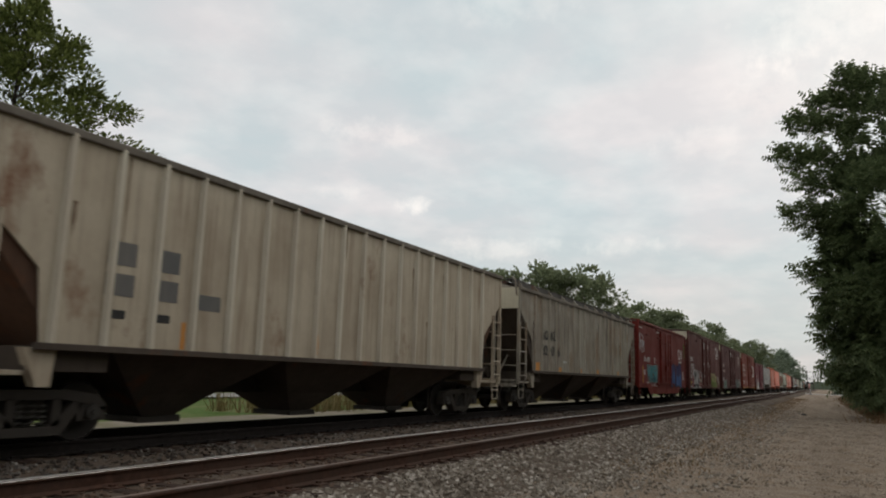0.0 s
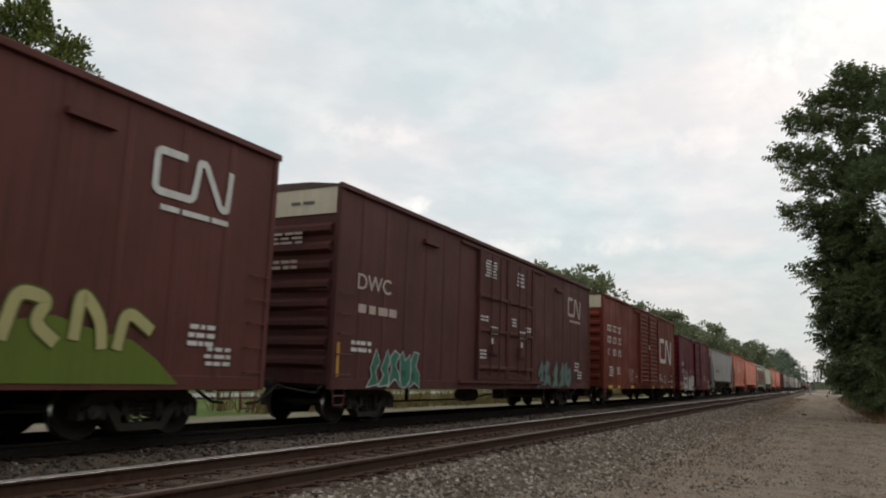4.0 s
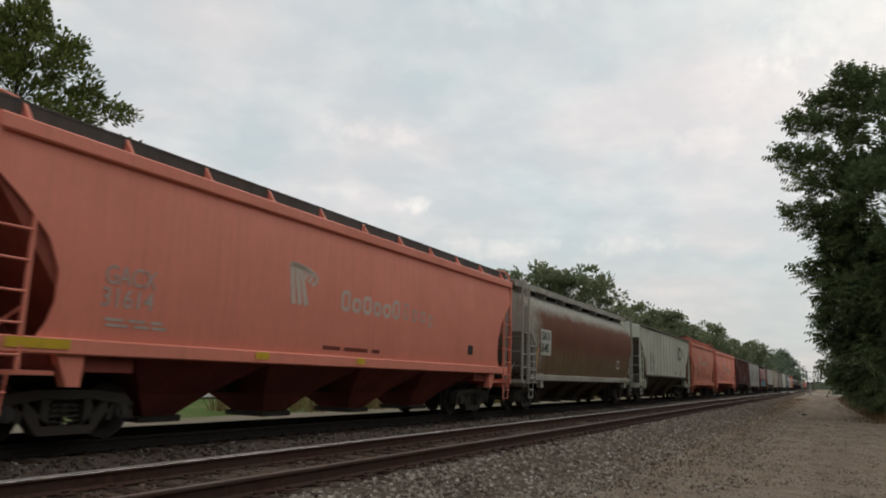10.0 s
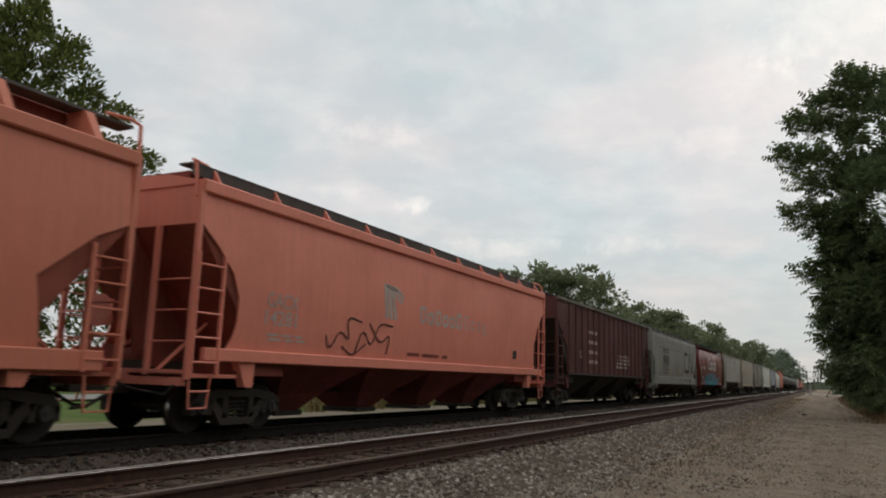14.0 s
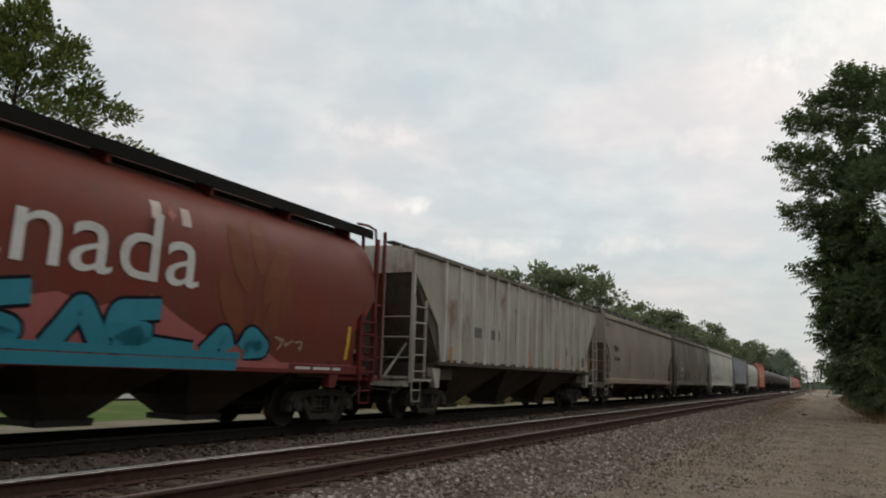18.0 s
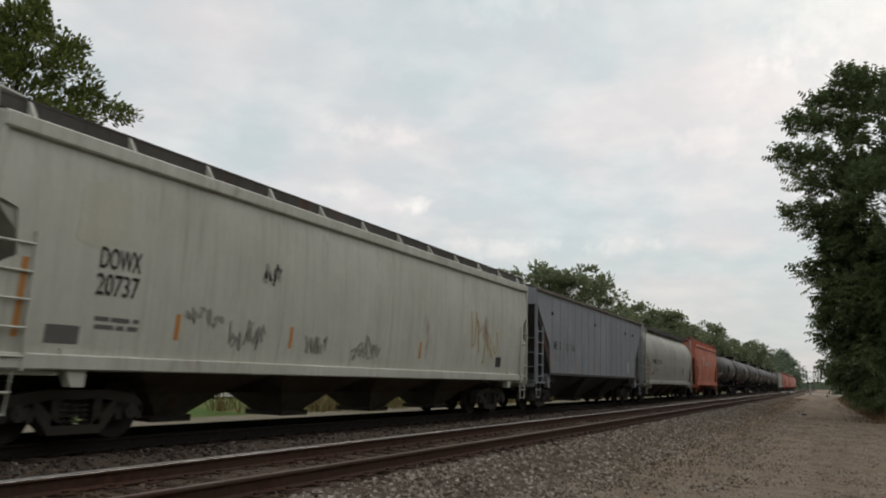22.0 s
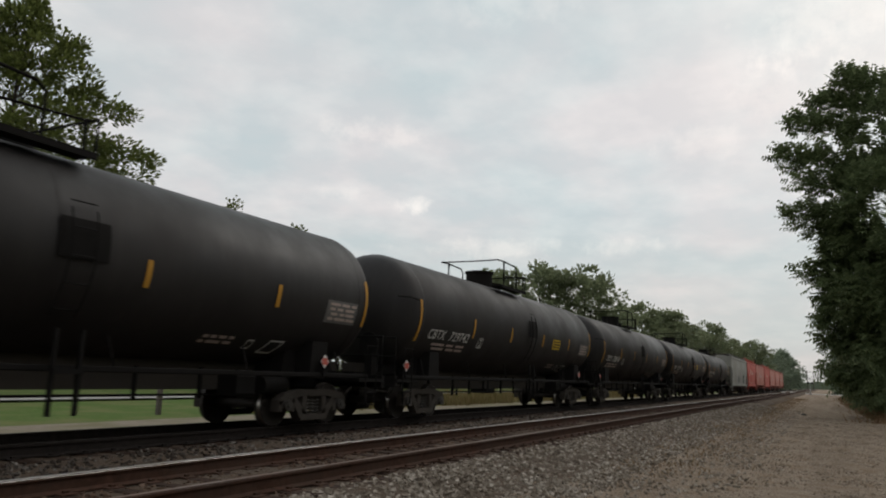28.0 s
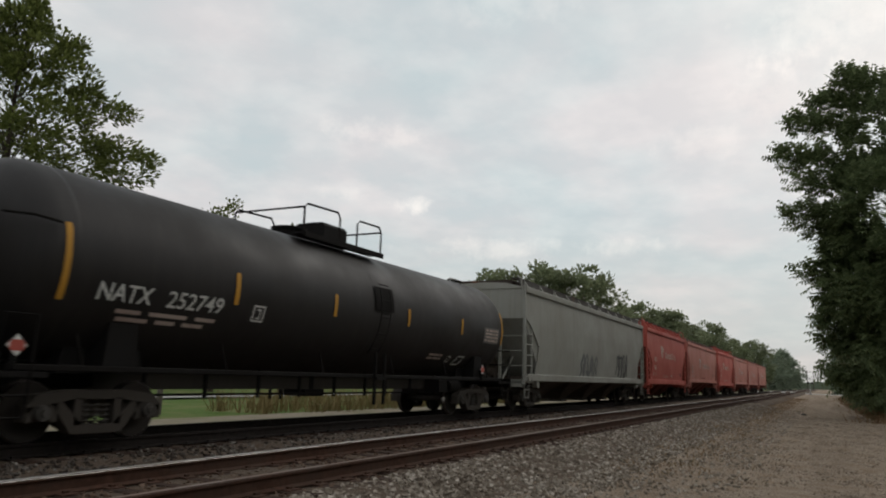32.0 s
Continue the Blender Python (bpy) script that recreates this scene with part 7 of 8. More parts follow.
for x, z, w, h, r in ((16.8, 1.1, 0.7, 0.2, 2), (16.9, 1.45, 0.4, 0.15, 1), (15.9, 1.1, 0.5, 0.15, 1), (1.0, 1.3, 0.8, 0.5, 4), (2.5, 1.4, 0.6, 0.4, 3), (6.6, 1.3, 0.4, 0.12, 1), (9.2, 2.9, 0.3, 0.2, 1)):
    small_lines(s, x, z, w, h, r, white_letter, int(x * 5))
patch(s, 9.55, 2.95, 0.16, 0.2, white_letter, "stencil_plate", 0.13)

# maroon boxcar with one ridged door
s = boxcar(117.75, 15.55, maroon, "dark maroon boxcar with white and blue spray paint", zb=0.62, zt=4.44, doors=[(6.8, 9.55)], door_kind="corrugated", posts=(), ridge=10, inset=2.1)
words(s, "SMW", 1.12, 2.32, 0.33, white_letter, 0.9, thick=0.3)
words(s, "536", 1.22, 1.8, 0.34, white_letter, 0.68)
words(s, "216", 2.32, 1.8, 0.34, white_letter, 0.58)
NAVY, CHALK, ASH = (0.03, 0.075, 0.2), (0.56, 0.56, 0.54), (0.3, 0.32, 0.33)
piece(s, 0.1, 0.64, 4.0, 0.42, [(NAVY, None, [(0.0, 0.0), (0.0, 0.95), (0.12, 0.8), (0.3, 1.0), (0.5, 0.6), (0.7, 0.9), (0.85, 0.5), (1.0, 0.8), (1.0, 0.0)])], 0.03, 0.005)
patch(s, 0.3, 0.98, 1.6, 0.2, spray((0.5, 0.24, 0.02)), "graffiti_band", 0.008)
piece(s, 3.9, 0.6, 2.7, 1.15, [
    (CHALK, None, [(0.0, 0.0), (0.0, 0.45), (0.08, 0.72), (0.13, 0.9), (0.22, 0.92), (0.26, 0.76), (0.36, 0.8), (0.42, 0.7), (0.5, 0.94), (0.68, 0.9), (0.74, 0.98), (0.95, 0.95), (0.99, 0.6), (0.97, 0.0)]),
    (ASH, None, [(0.2, 0.35), (0.21, 0.7), (0.26, 0.72), (0.28, 0.3)]),
    (ASH, None, [(0.44, 0.3), (0.46, 0.78), (0.5, 0.8), (0.53, 0.25)]),
    (ASH, None, [(0.6, 0.4), (0.66, 0.9), (0.71, 0.9), (0.68, 0.35)]),
    ((0.42, 0.44, 0.45), None, [(0.76, 0.1), (0.8, 0.6), (0.9, 0.62), (0.93, 0.12)])], 0.03, 0.01)
for p_, w_ in (([(1.98, 1.78), (2.06, 0.68)], 0.24), ([(1.7, 1.46), (2.5, 1.47)], 0.12), ([(2.55, 1.45), (3.5, 1.46)], 0.13), ([(3.22, 1.95), (3.18, 1.05), (3.3, 0.75)], 0.3), ([(2.1, 0.62), (2.6, 1.06), (3.0, 0.66)], 0.3), ([(3.1, 0.98), (3.55, 0.72)], 0.22)):
    swoosh(s, 0, 0, p_, w_, CHALK, (0.2, 0.21, 0.22), 0.02, 0.012, 0.06)
graffiti(s, 14.4, 0.75, 0.9, 0.7, 3, (0.5, 0.5, 0.5), None, 53, 0.35)
for x in (1.0, 4.3, 6.2, 9.5, 12.1, 14.6):
    patch(s, x, 0.72, 0.5, 0.12, yellow_tape if x < 7 else orange_tape, proud=0.02)
flat_shape(s, strips([(0, 0), (0.5, 0), (0.5, 0.36), (0, 0.36), (0, 0)], 0.05), 12.0, 1.4, white_letter, "stencil_box")
flat_shape(s, strips([(0, 0), (0.22, 0), (0.22, 0.3), (0, 0.3), (0, 0)], 0.03), 6.1, 1.75, faded_letter, "stencil_box")
small_lines(s, 13.3, 1.3, 0.4, 0.4, 3, faded_letter, 5)
scrawl(s, 4.7, 1.85, 0.6, 0.25, 3, (0.6, 0.6, 0.6), 54)
end_lines(s.car, 0.1, 4.1, 0.9, 0.14, 1, white_letter, 2, 0.035)

# light grey ribbed hopper
s = hopper(135.15, 16.75, cool_grey, "light grey ribbed covered hopper car with black stencils", zb=1.42, zt=4.3, cut=((3.6, 0.1), (2.32, 1.43), (1.42, 1.5)), posts=19, post_w=0.07, inset=1.8, under=dull_pale)
words(s, "NA", 2.42, 2.2, 0.3, black_letter, 0.55, proud=0.022)
words(s, "HX", 3.35, 2.2, 0.3, black_letter, 0.5, proud=0.022)
words(s, "472", 4.0, 2.2, 0.3, black_letter, 0.55, proud=0.022)
words(s, "42", 4.85, 2.2, 0.3, black_letter, 0.36, proud=0.022)
small_lines(s, 2.4, 1.75, 0.5, 0.28, 3, faint_grey, 61)
small_lines(s, 3.3, 1.75, 0.6, 0.28, 3, faint_grey, 62)
small_lines(s, 4.2, 1.8, 0.5, 0.2, 2, faint_grey, 63)
patch(s, 1.6, 1.5, 0.14, 1.1, orange_tape)
patch(s, 4.5, 1.48, 0.12, 0.5, orange_tape)
patch(s, 1.75, 1.47, 0.3, 0.16, black_letter, "stencil_plate")
flat_shape(s, strips([(0, 0), (0.4, 0), (0.4, 0.3), (0, 0.3), (0, 0)], 0.04), 13.3, 1.75, black_letter, "stencil_box")


def potash_short(front, L, mat, number, label, tags=0, marks="POTX"):
    s = hopper(front, L, mat, label, "curved", zb=1.25, zt=4.22, cut=CUT_I, band=True, roof="brackets", bays=3, under=bay_red, coam_m=bay_red, slope_m=slope_red, inset=1.65, sill=(0.99, 1.28), end_mat=mat)
    words(s, marks, 2.0, 2.33, 0.27, pale_letter, 0.8)
    words(s, number, 1.96, 1.85, 0.27, pale_letter, 0.7)
    small_lines(s, 1.8, 1.5, 0.9, 0.2, 2, faded_letter, 71)
    end_lines(s.car, -0.55, 3.2, 0.7, 0.85, 7, faded_letter, 77, 0.045)
    leaf_mark(s, 4.1, 2.58, 0.98, 0.74, pale_letter)
    word_bars(s, 5.5, 2.6, 2.3, 0.42, [1, 0.7, 0.9, 0.7, 0.7, 1], pale_letter, 0.62)
    word_bars(s, 7.85, 2.6, 1.4, 0.42, [1, 0.7, 0.7, -0.7], pale_letter, 0.45)
    small_lines(s, 4.9, 1.42, 1.7, 0.14, 2, faded_letter, 72)
    small_lines(s, 7.5, 1.42, 0.6, 0.2, 3, faded_letter, 73)
    patch(s, 11.05, 1.55, 0.28, 0.22, black_letter, "stencil_plate")
    if tags:
        scrawl(s, 2.95, 1.5, 0.8, 0.75, 6, (0.14, 0.05, 0.035), 74, 0.028)
        for p_ in ([(0.0, 0.1), (0.3, 0.9), (0.6, 0.95), (0.7, 0.2)], [(0.8, 0.3), (1.2, 1.0), (1.6, 0.9), (1.5, 0.3), (0.9, 0.2)], [(1.6, 0.2), (1.9, 0.9), (2.3, 0.85), (2.2, 0.4), (2.7, 0.1)], [(2.5, 0.5), (3.0, 0.6), (3.2, 0.2)]):
            swoosh(s, 4.4, 1.42, p_, 0.035, (0.13, 0.048, 0.033), None, 0.01, 0.012)
        scrawl(s, 7.8, 1.5, 2.3, 0.5, 6, (0.15, 0.055, 0.038), 76, 0.028)
    return s


def potash_long(front, L, mat, label, faded=False, marks="GACX", number="31614", yellow=True):
    s = hopper(front, L, mat, label, "curved", zb=1.25, zt=4.16, cut=CUT_J, band=True, roof="slim", bays=4, under=bay_red, coam_m=bay_red, slope_m=slope_red, inset=1.8, sill=(1.2, 1.42), end_mat=mat)
    m = faded_letter if faded else pale_letter
    words(s, marks, 1.8, 2.22, 0.27, faded_letter, 0.9)
    words(s, number, 1.78, 1.9, 0.27, faded_letter, 0.9)
    small_lines(s, 1.8, 1.6, 1.2, 0.16, 2, faded_letter, 81)
    leaf_mark(s, 5.75, 2.3, 1.0, 0.82, m)
    word_bars(s, 7.5, 2.35, 2.5, 0.46, [1, 0.7, 0.9, 0.7, 0.7, 1], m, 0.62)
    word_bars(s, 10.05, 2.35, 1.7, 0.46, [1, 0.7, 0.7, -0.7], faded_letter, 0.45)
    small_lines(s, 7.0, 1.5, 2.2, 0.14, 1, bay_red, 82)
    patch(s, 13.9, 1.7, 0.32, 0.26, black_letter, "stencil_plate")
    if yellow:
        for x, w in ((0.45, 0.9), (5.0, 0.35), (8.2, 0.3)):
            patch(s, x, 1.27, w, 0.13, yellow_tape, proud=0.1)
    return s


potash_short(153.5, 13.3, potash, "1985", "orange-brown smooth-sided covered hopper car with white wordmark")
potash_long(167.85, 17.15, salmon, "faded salmon covered hopper car with curved end cut-outs")

# rust-covered grey hopper with a rounded hull
s = hopper(186.6, 15.6, rusted_hull(), "grey rounded covered hopper car covered in brown rust", "round", zb=1.2, zt=4.2, cut=CUT_K, roof="shelf", bays=4, trim=grey_hull, end_mat=grey_hull, walk_m=grey_hull, inset=1.15, cage=True, sill=(1.03, 1.24))
patch(s, 1.25, 1.93, 1.1, 0.92, off_white, "repainted_panel", 0.006, "off-white repainted number panel")
words(s, "GACX", 1.33, 2.48, 0.3, black_letter, 0.88, proud=0.016)
words(s, "31482", 1.25, 2.05, 0.3, black_letter, 0.85, proud=0.016)
patch(s, 0.9, 1.45, 0.09, 0.75, orange_tape)
flat_shape(s, strips([(0, 0), (0.4, 0), (0.4, 0.34), (0, 0.34), (0, 0)], 0.05), 12.3, 1.7, white_letter, "stencil_box")

# pale greenish-grey hopper
s = hopper(204.15, 16.95, pale_green, "pale greenish-grey covered hopper car with shallow posts", zb=1.5, zt=4.26, cut=((3.55, 0.1), (2.36, 1.45), (1.5, 1.65)), posts=14, post_w=0.06, inset=1.8, under=dull_pale, slope_m=dull_pale)
words(s, "AE", 2.45, 2.5, 0.3, black_letter, 0.5, proud=0.022)
words(s, "X", 3.42, 2.5, 0.3, black_letter, 0.22, proud=0.022)
words(s, "13", 2.5, 2.15, 0.3, black_letter, 0.38, proud=0.022)
words(s, "719", 3.3, 2.15, 0.3, black_letter, 0.5, proud=0.022)
small_lines(s, 2.5, 1.7, 0.6, 0.34, 3, faint_grey, 91)
small_lines(s, 3.3, 1.7, 0.6, 0.34, 3, faint_grey, 94)
end_words(s.car, "AEX", -0.35, 3.95, 0.14, black_letter, 0.4)
end_words(s.car, "13719", -0.3, 3.72, 0.14, black_letter, 0.5)
patch(s, 1.66, 1.55, 0.11, 0.95, orange_tape)
patch(s, 4.72, 1.55, 0.1, 0.4, orange_tape)
p_ = [(0.55 * math.cos(a / 8 * math.pi * 2 * 0.85 + 0.6) * 0.8, 0.42 * math.sin(a / 8 * math.pi * 2 * 0.85 + 0.6)) for a in range(9)]
flat_shape(s, strips(p_, 0.1) + strips([(a + 0.45, b) for a, b in p_], 0.1), 12.25, 3.1, black_letter, "round_emblem", 0.05)
scrawl(s, 13.4, 2.9, 0.8, 0.5, 4, (0.06, 0.06, 0.06), 92)
patch(s, 11.15, 1.65, 0.3, 0.2, grey_letter, "stencil_plate")
patch(s, 12.8, 1.62, 0.35, 0.3, black_letter, "stencil_plate")
patch(s, 15.1, 1.6, 0.1, 0.9, orange_tape)

potash_short(222.3, 13.35, salmon_dark, "1859", "orange covered hopper car with wordmark and black scrawls", tags=1)
s = potash_long(236.85, 16.95, salmon, "pale salmon covered hopper car with faded wordmark", True, "GACX", "14281", False)
for p_ in ([(0.0, 0.4), (0.15, 0.1), (0.5, 0.55), (0.85, 0.3), (0.7, 0.85), (1.3, 0.75)], [(1.1, 0.1), (1.35, 0.65), (1.7, 0.2), (2.0, 0.8), (2.6, 0.75)], [(1.6, 0.75), (2.1, 0.3), (2.5, 0.6), (2.4, 0.1)], [(0.6, 0.2), (1.0, 0.0), (1.5, 0.3)]):
    swoosh(s, 3.65, 1.42, p_, 0.04, (0.11, 0.05, 0.04), None, 0.01, 0.012)

# dark brown ribbed hopper
s = hopper(255.2, 16.5, hop_brown, "dark brown ribbed covered hopper car", zb=1.35, zt=4.22, cut=CUT_P, posts=16, post_w=0.09, under=black_iron, slope_m=black_iron)
for r_ in range(4):
    small_lines(s, 4.2, 3.0 - 0.42 * r_, 1.5, 0.26, 1, faded_letter, 100 + r_)
    small_lines(s, 9.2, 2.2 - 0.36 * r_ * 0.5, 2.6, 0.2, 1, faded_letter, 110 + r_)
words(s, "IC", 3.0, 2.0, 0.3, faded_letter, 0.35, proud=0.022)
patch(s, 2.4, 1.4, 0.1, 0.9, amber_tape)

# grey hopper with the large black emblem
s = hopper(273.0, 17.0, national_grey, "grey smooth covered hopper car with a large black emblem", "curved", zb=1.1, zt=4.1, cut=((2.96, 0.05), (1.75, 1.15), (1.05, 0.95)), roof="slim", bays=3, ribs_top=4, sill=(1.02, 1.48), inset=1.9)
worm_mark(s, 11.5, 1.87, 3.8, 1.4, black_letter, 0.17)
for r_, (h_, n_) in enumerate(((0.36, 8), (0.36, 8))):
    word_bars(s, 3.3, 2.98 - 0.42 * r_, 2.0, 0.27, [1] * n_, black_letter, 0.66, "lettering")
worm_mark(s, 3.3, 2.32, 0.42, 0.24, black_letter, 0.2)
words(s, "388860", 3.95, 2.32, 0.26, black_letter, 1.35)
for z in (2.68, 2.2, 1.68):
    patch(s, 3.2, z, 2.2, 0.045, black_letter, "stencil_line")
patch(s, 4.35, 1.7, 0.03, 0.48, black_letter, "stencil_line")
small_lines(s, 3.3, 1.8, 0.9, 0.3, 3, grey_letter, 120)
small_lines(s, 4.5, 1.8, 0.9, 0.3, 3, grey_letter, 121)
for x in (1.85, 5.5, 9.3, 11.25, 13.6, 15.7):
    patch(s, x, 1.6 if x > 2 else 1.8, 0.1, 0.55, yellow_tape)
scrawl(s, 7.3, 1.55, 1.6, 0.75, 6, (0.25, 0.2, 0.1), 122)
scrawl(s, 9.0, 1.6, 2.0, 0.4, 4, (0.12, 0.12, 0.12), 123, 0.025)
small_lines(s, 10.9, 1.2, 1.7, 0.2, 1, grey_letter, 124, proud=0.1)
patch(s, 13.4, 1.15, 0.55, 0.26, black_letter, "stencil_plate", 0.1)

wheat_m = paint("faded_wheat_gold", (0.2, 0.066, 0.03), (0.13, 0.05, 0.035), 0.6, streak=0.4)
# red government hopper with a rounded hull
s = hopper(291.5, 16.1, canada_red, "weathered red rounded covered hopper car with turquoise spray paint", "round", zb=1.2, zt=4.15, cut=CUT_K, roof="shelf", bays=4, trim=paint("dark_red_trim", (0.16, 0.03, 0.025), (0.08, 0.03, 0.025), 0.4), end_mat=paint("red_end_sheet", (0.36, 0.045, 0.035), (0.18, 0.04, 0.03), 0.4), walk_m=tank_rail, inset=1.2, cage=True, sill=(1.04, 1.24))
words(s, "Canada", 5.5, 2.34, 1.05, white_letter, 5.15, thick=0.1)
for x_, w_ in ((9.68, 0.2), (10.28, 0.2)):
    patch(s, x_, 3.3, w_, 0.3, faded_letter, "flag_bar", 0.012)
flat_shape(s, [[(0.0, 0.12), (0.06, 0.16), (0.1, 0.28), (0.14, 0.16), (0.2, 0.12), (0.13, 0.06), (0.1, 0.0), (0.07, 0.06)]], 9.98, 3.32, spray((0.4, 0.12, 0.1)), "flag_leaf", 0.012)
worm_mark(s, 1.2, 2.32, 0.42, 0.25, white_letter, 0.2)
words(s, "110940", 2.4, 2.3, 0.26, white_letter, 1.15)
patch(s, 0.95, 1.35, 0.1, 0.9, yellow_tape)
patch(s, 15.0, 1.35, 0.1, 0.7, yellow_tape)
PINK, SKYB, NIGHT = (0.42, 0.13, 0.12), (0.04, 0.27, 0.36), (0.01, 0.012, 0.02)
patch(s, 2.6, 1.05, 10.5, 0.18, spray(PINK), "graffiti_band", 0.1)
patch(s, 3.7, 1.06, 8.0, 0.17, spray(SKYB), "graffiti_band", 0.108)
patch(s, 3.6, 1.25, 8.2, 0.12, spray(SKYB), "graffiti_band", 0.05)
piece(s, 2.65, 1.22, 10.3, 1.0, [(PINK, None, [(0.0, 0.0), (0.03, 0.16), (0.06, 0.27), (0.12, 0.6), (0.19, 0.83), (0.24, 0.7), (0.31, 0.9), (0.37, 0.74), (0.44, 1.0), (0.5, 0.7), (0.54, 0.8), (0.6, 0.66), (0.69, 0.92), (0.75, 0.6), (0.8, 0.4), (0.88, 0.3), (0.94, 0.28), (1.0, 0.0)])], 0.04, 0.02)
for p_ in ([(3.4, 1.3), (4.05, 1.6), (4.6, 1.92), (4.58, 1.3), (4.85, 1.5), (5.19, 1.88), (5.6, 1.32)],
           [(6.62, 1.94), (5.95, 1.72), (5.95, 1.35), (6.5, 1.3)], [(5.95, 1.56), (6.45, 1.58)],
           [(7.85, 1.98), (7.0, 1.84), (7.2, 1.6), (7.7, 1.48), (7.5, 1.3), (6.75, 1.32)],
           [(8.2, 1.3), (8.6, 1.9), (9.05, 1.3)],
           [(9.95, 1.94), (9.2, 1.86), (9.15, 1.6), (9.75, 1.58), (9.3, 1.4), (10.7, 1.32)],
           [(10.95, 1.3), (11.35, 1.68), (11.5, 1.4)], [(11.85, 1.42), (12.0, 1.7), (12.4, 1.46), (11.9, 1.42)]):
    swoosh(s, 0, 0, p_, 0.31, SKYB, NIGHT, 0.05, 0.028, 0.1)
scrawl(s, 12.7, 1.3, 0.8, 0.4, 3, (0.4, 0.32, 0.2), 132)
# faded ears of wheat: pointed leaves on two stems
for cx, cz, ln, wd, an in ((11.62, 2.98, 0.62, 0.24, 112), (12.6, 2.85, 0.7, 0.25, 62), (11.45, 2.2, 0.6, 0.24, 120), (12.68, 2.22, 0.62, 0.24, 58), (12.1, 3.25, 0.5, 0.18, 95), (12.1, 1.75, 0.5, 0.1, 92)):
    ca, sa = math.cos(radians(an)), math.sin(radians(an))
    leaf = [(ln * math.cos(k * math.pi / 8), wd * math.sin(k * math.pi / 8) * abs(math.sin(k * math.pi / 8)) ** 0.3) for k in range(16)]
    flat_shape(s, [[(u * ca - v * sa, u * sa + v * ca) for u, v in leaf]], cx, cz, wheat_m, "wheat_leaf", 0.007)
scrawl(s, 2.45, 1.4, 0.6, 0.25, 3, (0.5, 0.48, 0.46), 137, 0.03)
words(s, "2013", 1.83, 1.07, 0.13, white_letter, 0.62, proud=0.105)
scrawl(s, 1.3, 1.5, 0.9, 0.6, 4, (0.17, 0.1, 0.085), 138, 0.07)
patch(s, 1.3, 1.3, 1.6, 0.55, spray((0.16, 0.055, 0.045)), "cleaned_patch", 0.004)
small_lines(s, 2.2, 1.5, 0.5, 0.3, 2, white_letter, 134)
small_lines(s, 0.7, 1.09, 0.7, 0.1, 1, faded_letter, 135, proud=0.1)
small_lines(s, 13.2, 1.08, 1.6, 0.12, 1, white_letter, 136, proud=0.1)

# dirty white ribbed hopper
s = hopper(309.25, 16.75, dirty_white, "dirty white ribbed covered hopper car with grime along its foot", zb=1.42, zt=4.18, cut=((3.62, 0.1), (2.38, 1.4), (1.42, 1.6)), posts=16, post_w=0.13, post_mat=white_post, inset=1.8, slope_m=dull_pale)
for x in (3.5, 4.9):
    patch(s, x, 2.2, 0.7, 0.3, grey_letter, "painted_out_mark", 0.006)
for x, h in ((2.0, 0.4), (8.05, 0.5), (11.1, 0.5), (13.9, 0.5), (15.2, 0.7)):
    patch(s, x, 1.46, 0.11, h, orange_tape, proud=0.085)
patch(s, 13.1, 1.62, 0.4, 0.4, grey_letter, "stencil_plate")
patch(s, 14.4, 1.6, 0.4, 0.4, grey_letter, "stencil_plate")

rust_runs(s, 1.72, 15.03, 16, 1.42, 4.18, run_brown, 304)
foot_grime(s, 1.7, 15.0, 1.45, grime_m, 305)

# tan smooth hopper
s = hopper(327.4, 17.05, dusty_tan, "dusty tan smooth covered hopper car", "curved", zb=1.15, zt=4.2, cut=CUT_S, band=True, roof="slim", bays=3, sill=(0.98, 1.21), inset=1.85)
words(s, "SMW", 1.7, 2.5, 0.3, black_letter, 0.95)
small_lines(s, 1.7, 2.0, 1.2, 0.3, 1, black_letter, 141)
small_lines(s, 0.3, 3.6, 0.6, 0.2, 2, black_letter, 142)
for x in (2.2, 4.05, 6.5, 10.5, 14.2):
    patch(s, x, 1.03, 0.5, 0.13, orange_tape, proud=0.1)
flat_shape(s, strips([(0, 0), (0.5, 0), (0.36, 0.3), (0, 0.3), (0, 0)], 0.03), 4.0, 2.05, faint_grey, "stencil_box")
patch(s, 11.1, 1.4, 0.4, 0.24, grey_letter, "stencil_plate")
swoosh(s, 0, 0, [(5.05, 3.0), (4.98, 2.6), (4.9, 2.3), (4.92, 1.9), (4.86, 1.5)], 0.05, (0.17, 0.14, 0.11), None, 0.01, 0.006)

# grimy grey smooth hopper
s = hopper(345.6, 16.8, grimy_grey, "grimy dark grey smooth covered hopper car with yellow strips", "curved", zb=1.15, zt=4.25, cut=CUT_S, band=True, roof="slim", bays=3, sill=(0.99, 1.21), inset=1.85, under=black_iron)
words(s, "IC", 2.45, 2.38, 0.3, white_letter, 0.36)
words(s, "799781", 2.4, 1.92, 0.3, white_letter, 1.15)
small_lines(s, 2.3, 1.5, 1.5, 0.2, 2, faded_letter, 151)
for x in (1.2, 3.6, 6.7, 9.4, 15.2):
    patch(s, x, 1.45, 0.1, 0.5, yellow_tape)
flat_shape(s, strips([(0, 0), (0.9, 0), (0.9, 0.26), (0, 0.26), (0, 0)], 0.035), 7.6, 1.52, faded_letter, "stencil_box")
flat_shape(s, strips([(0, 0), (0.35, 0), (0.28, 0.3), (0, 0.3), (0, 0)], 0.03), 4.4, 2.08, faded_letter, "stencil_box")
flat_shape(s, strips([(0, 0), (0.4, 0), (0.4, 0.26), (0, 0.26), (0, 0)], 0.04), 12.6, 1.4, faded_letter, "stencil_box")
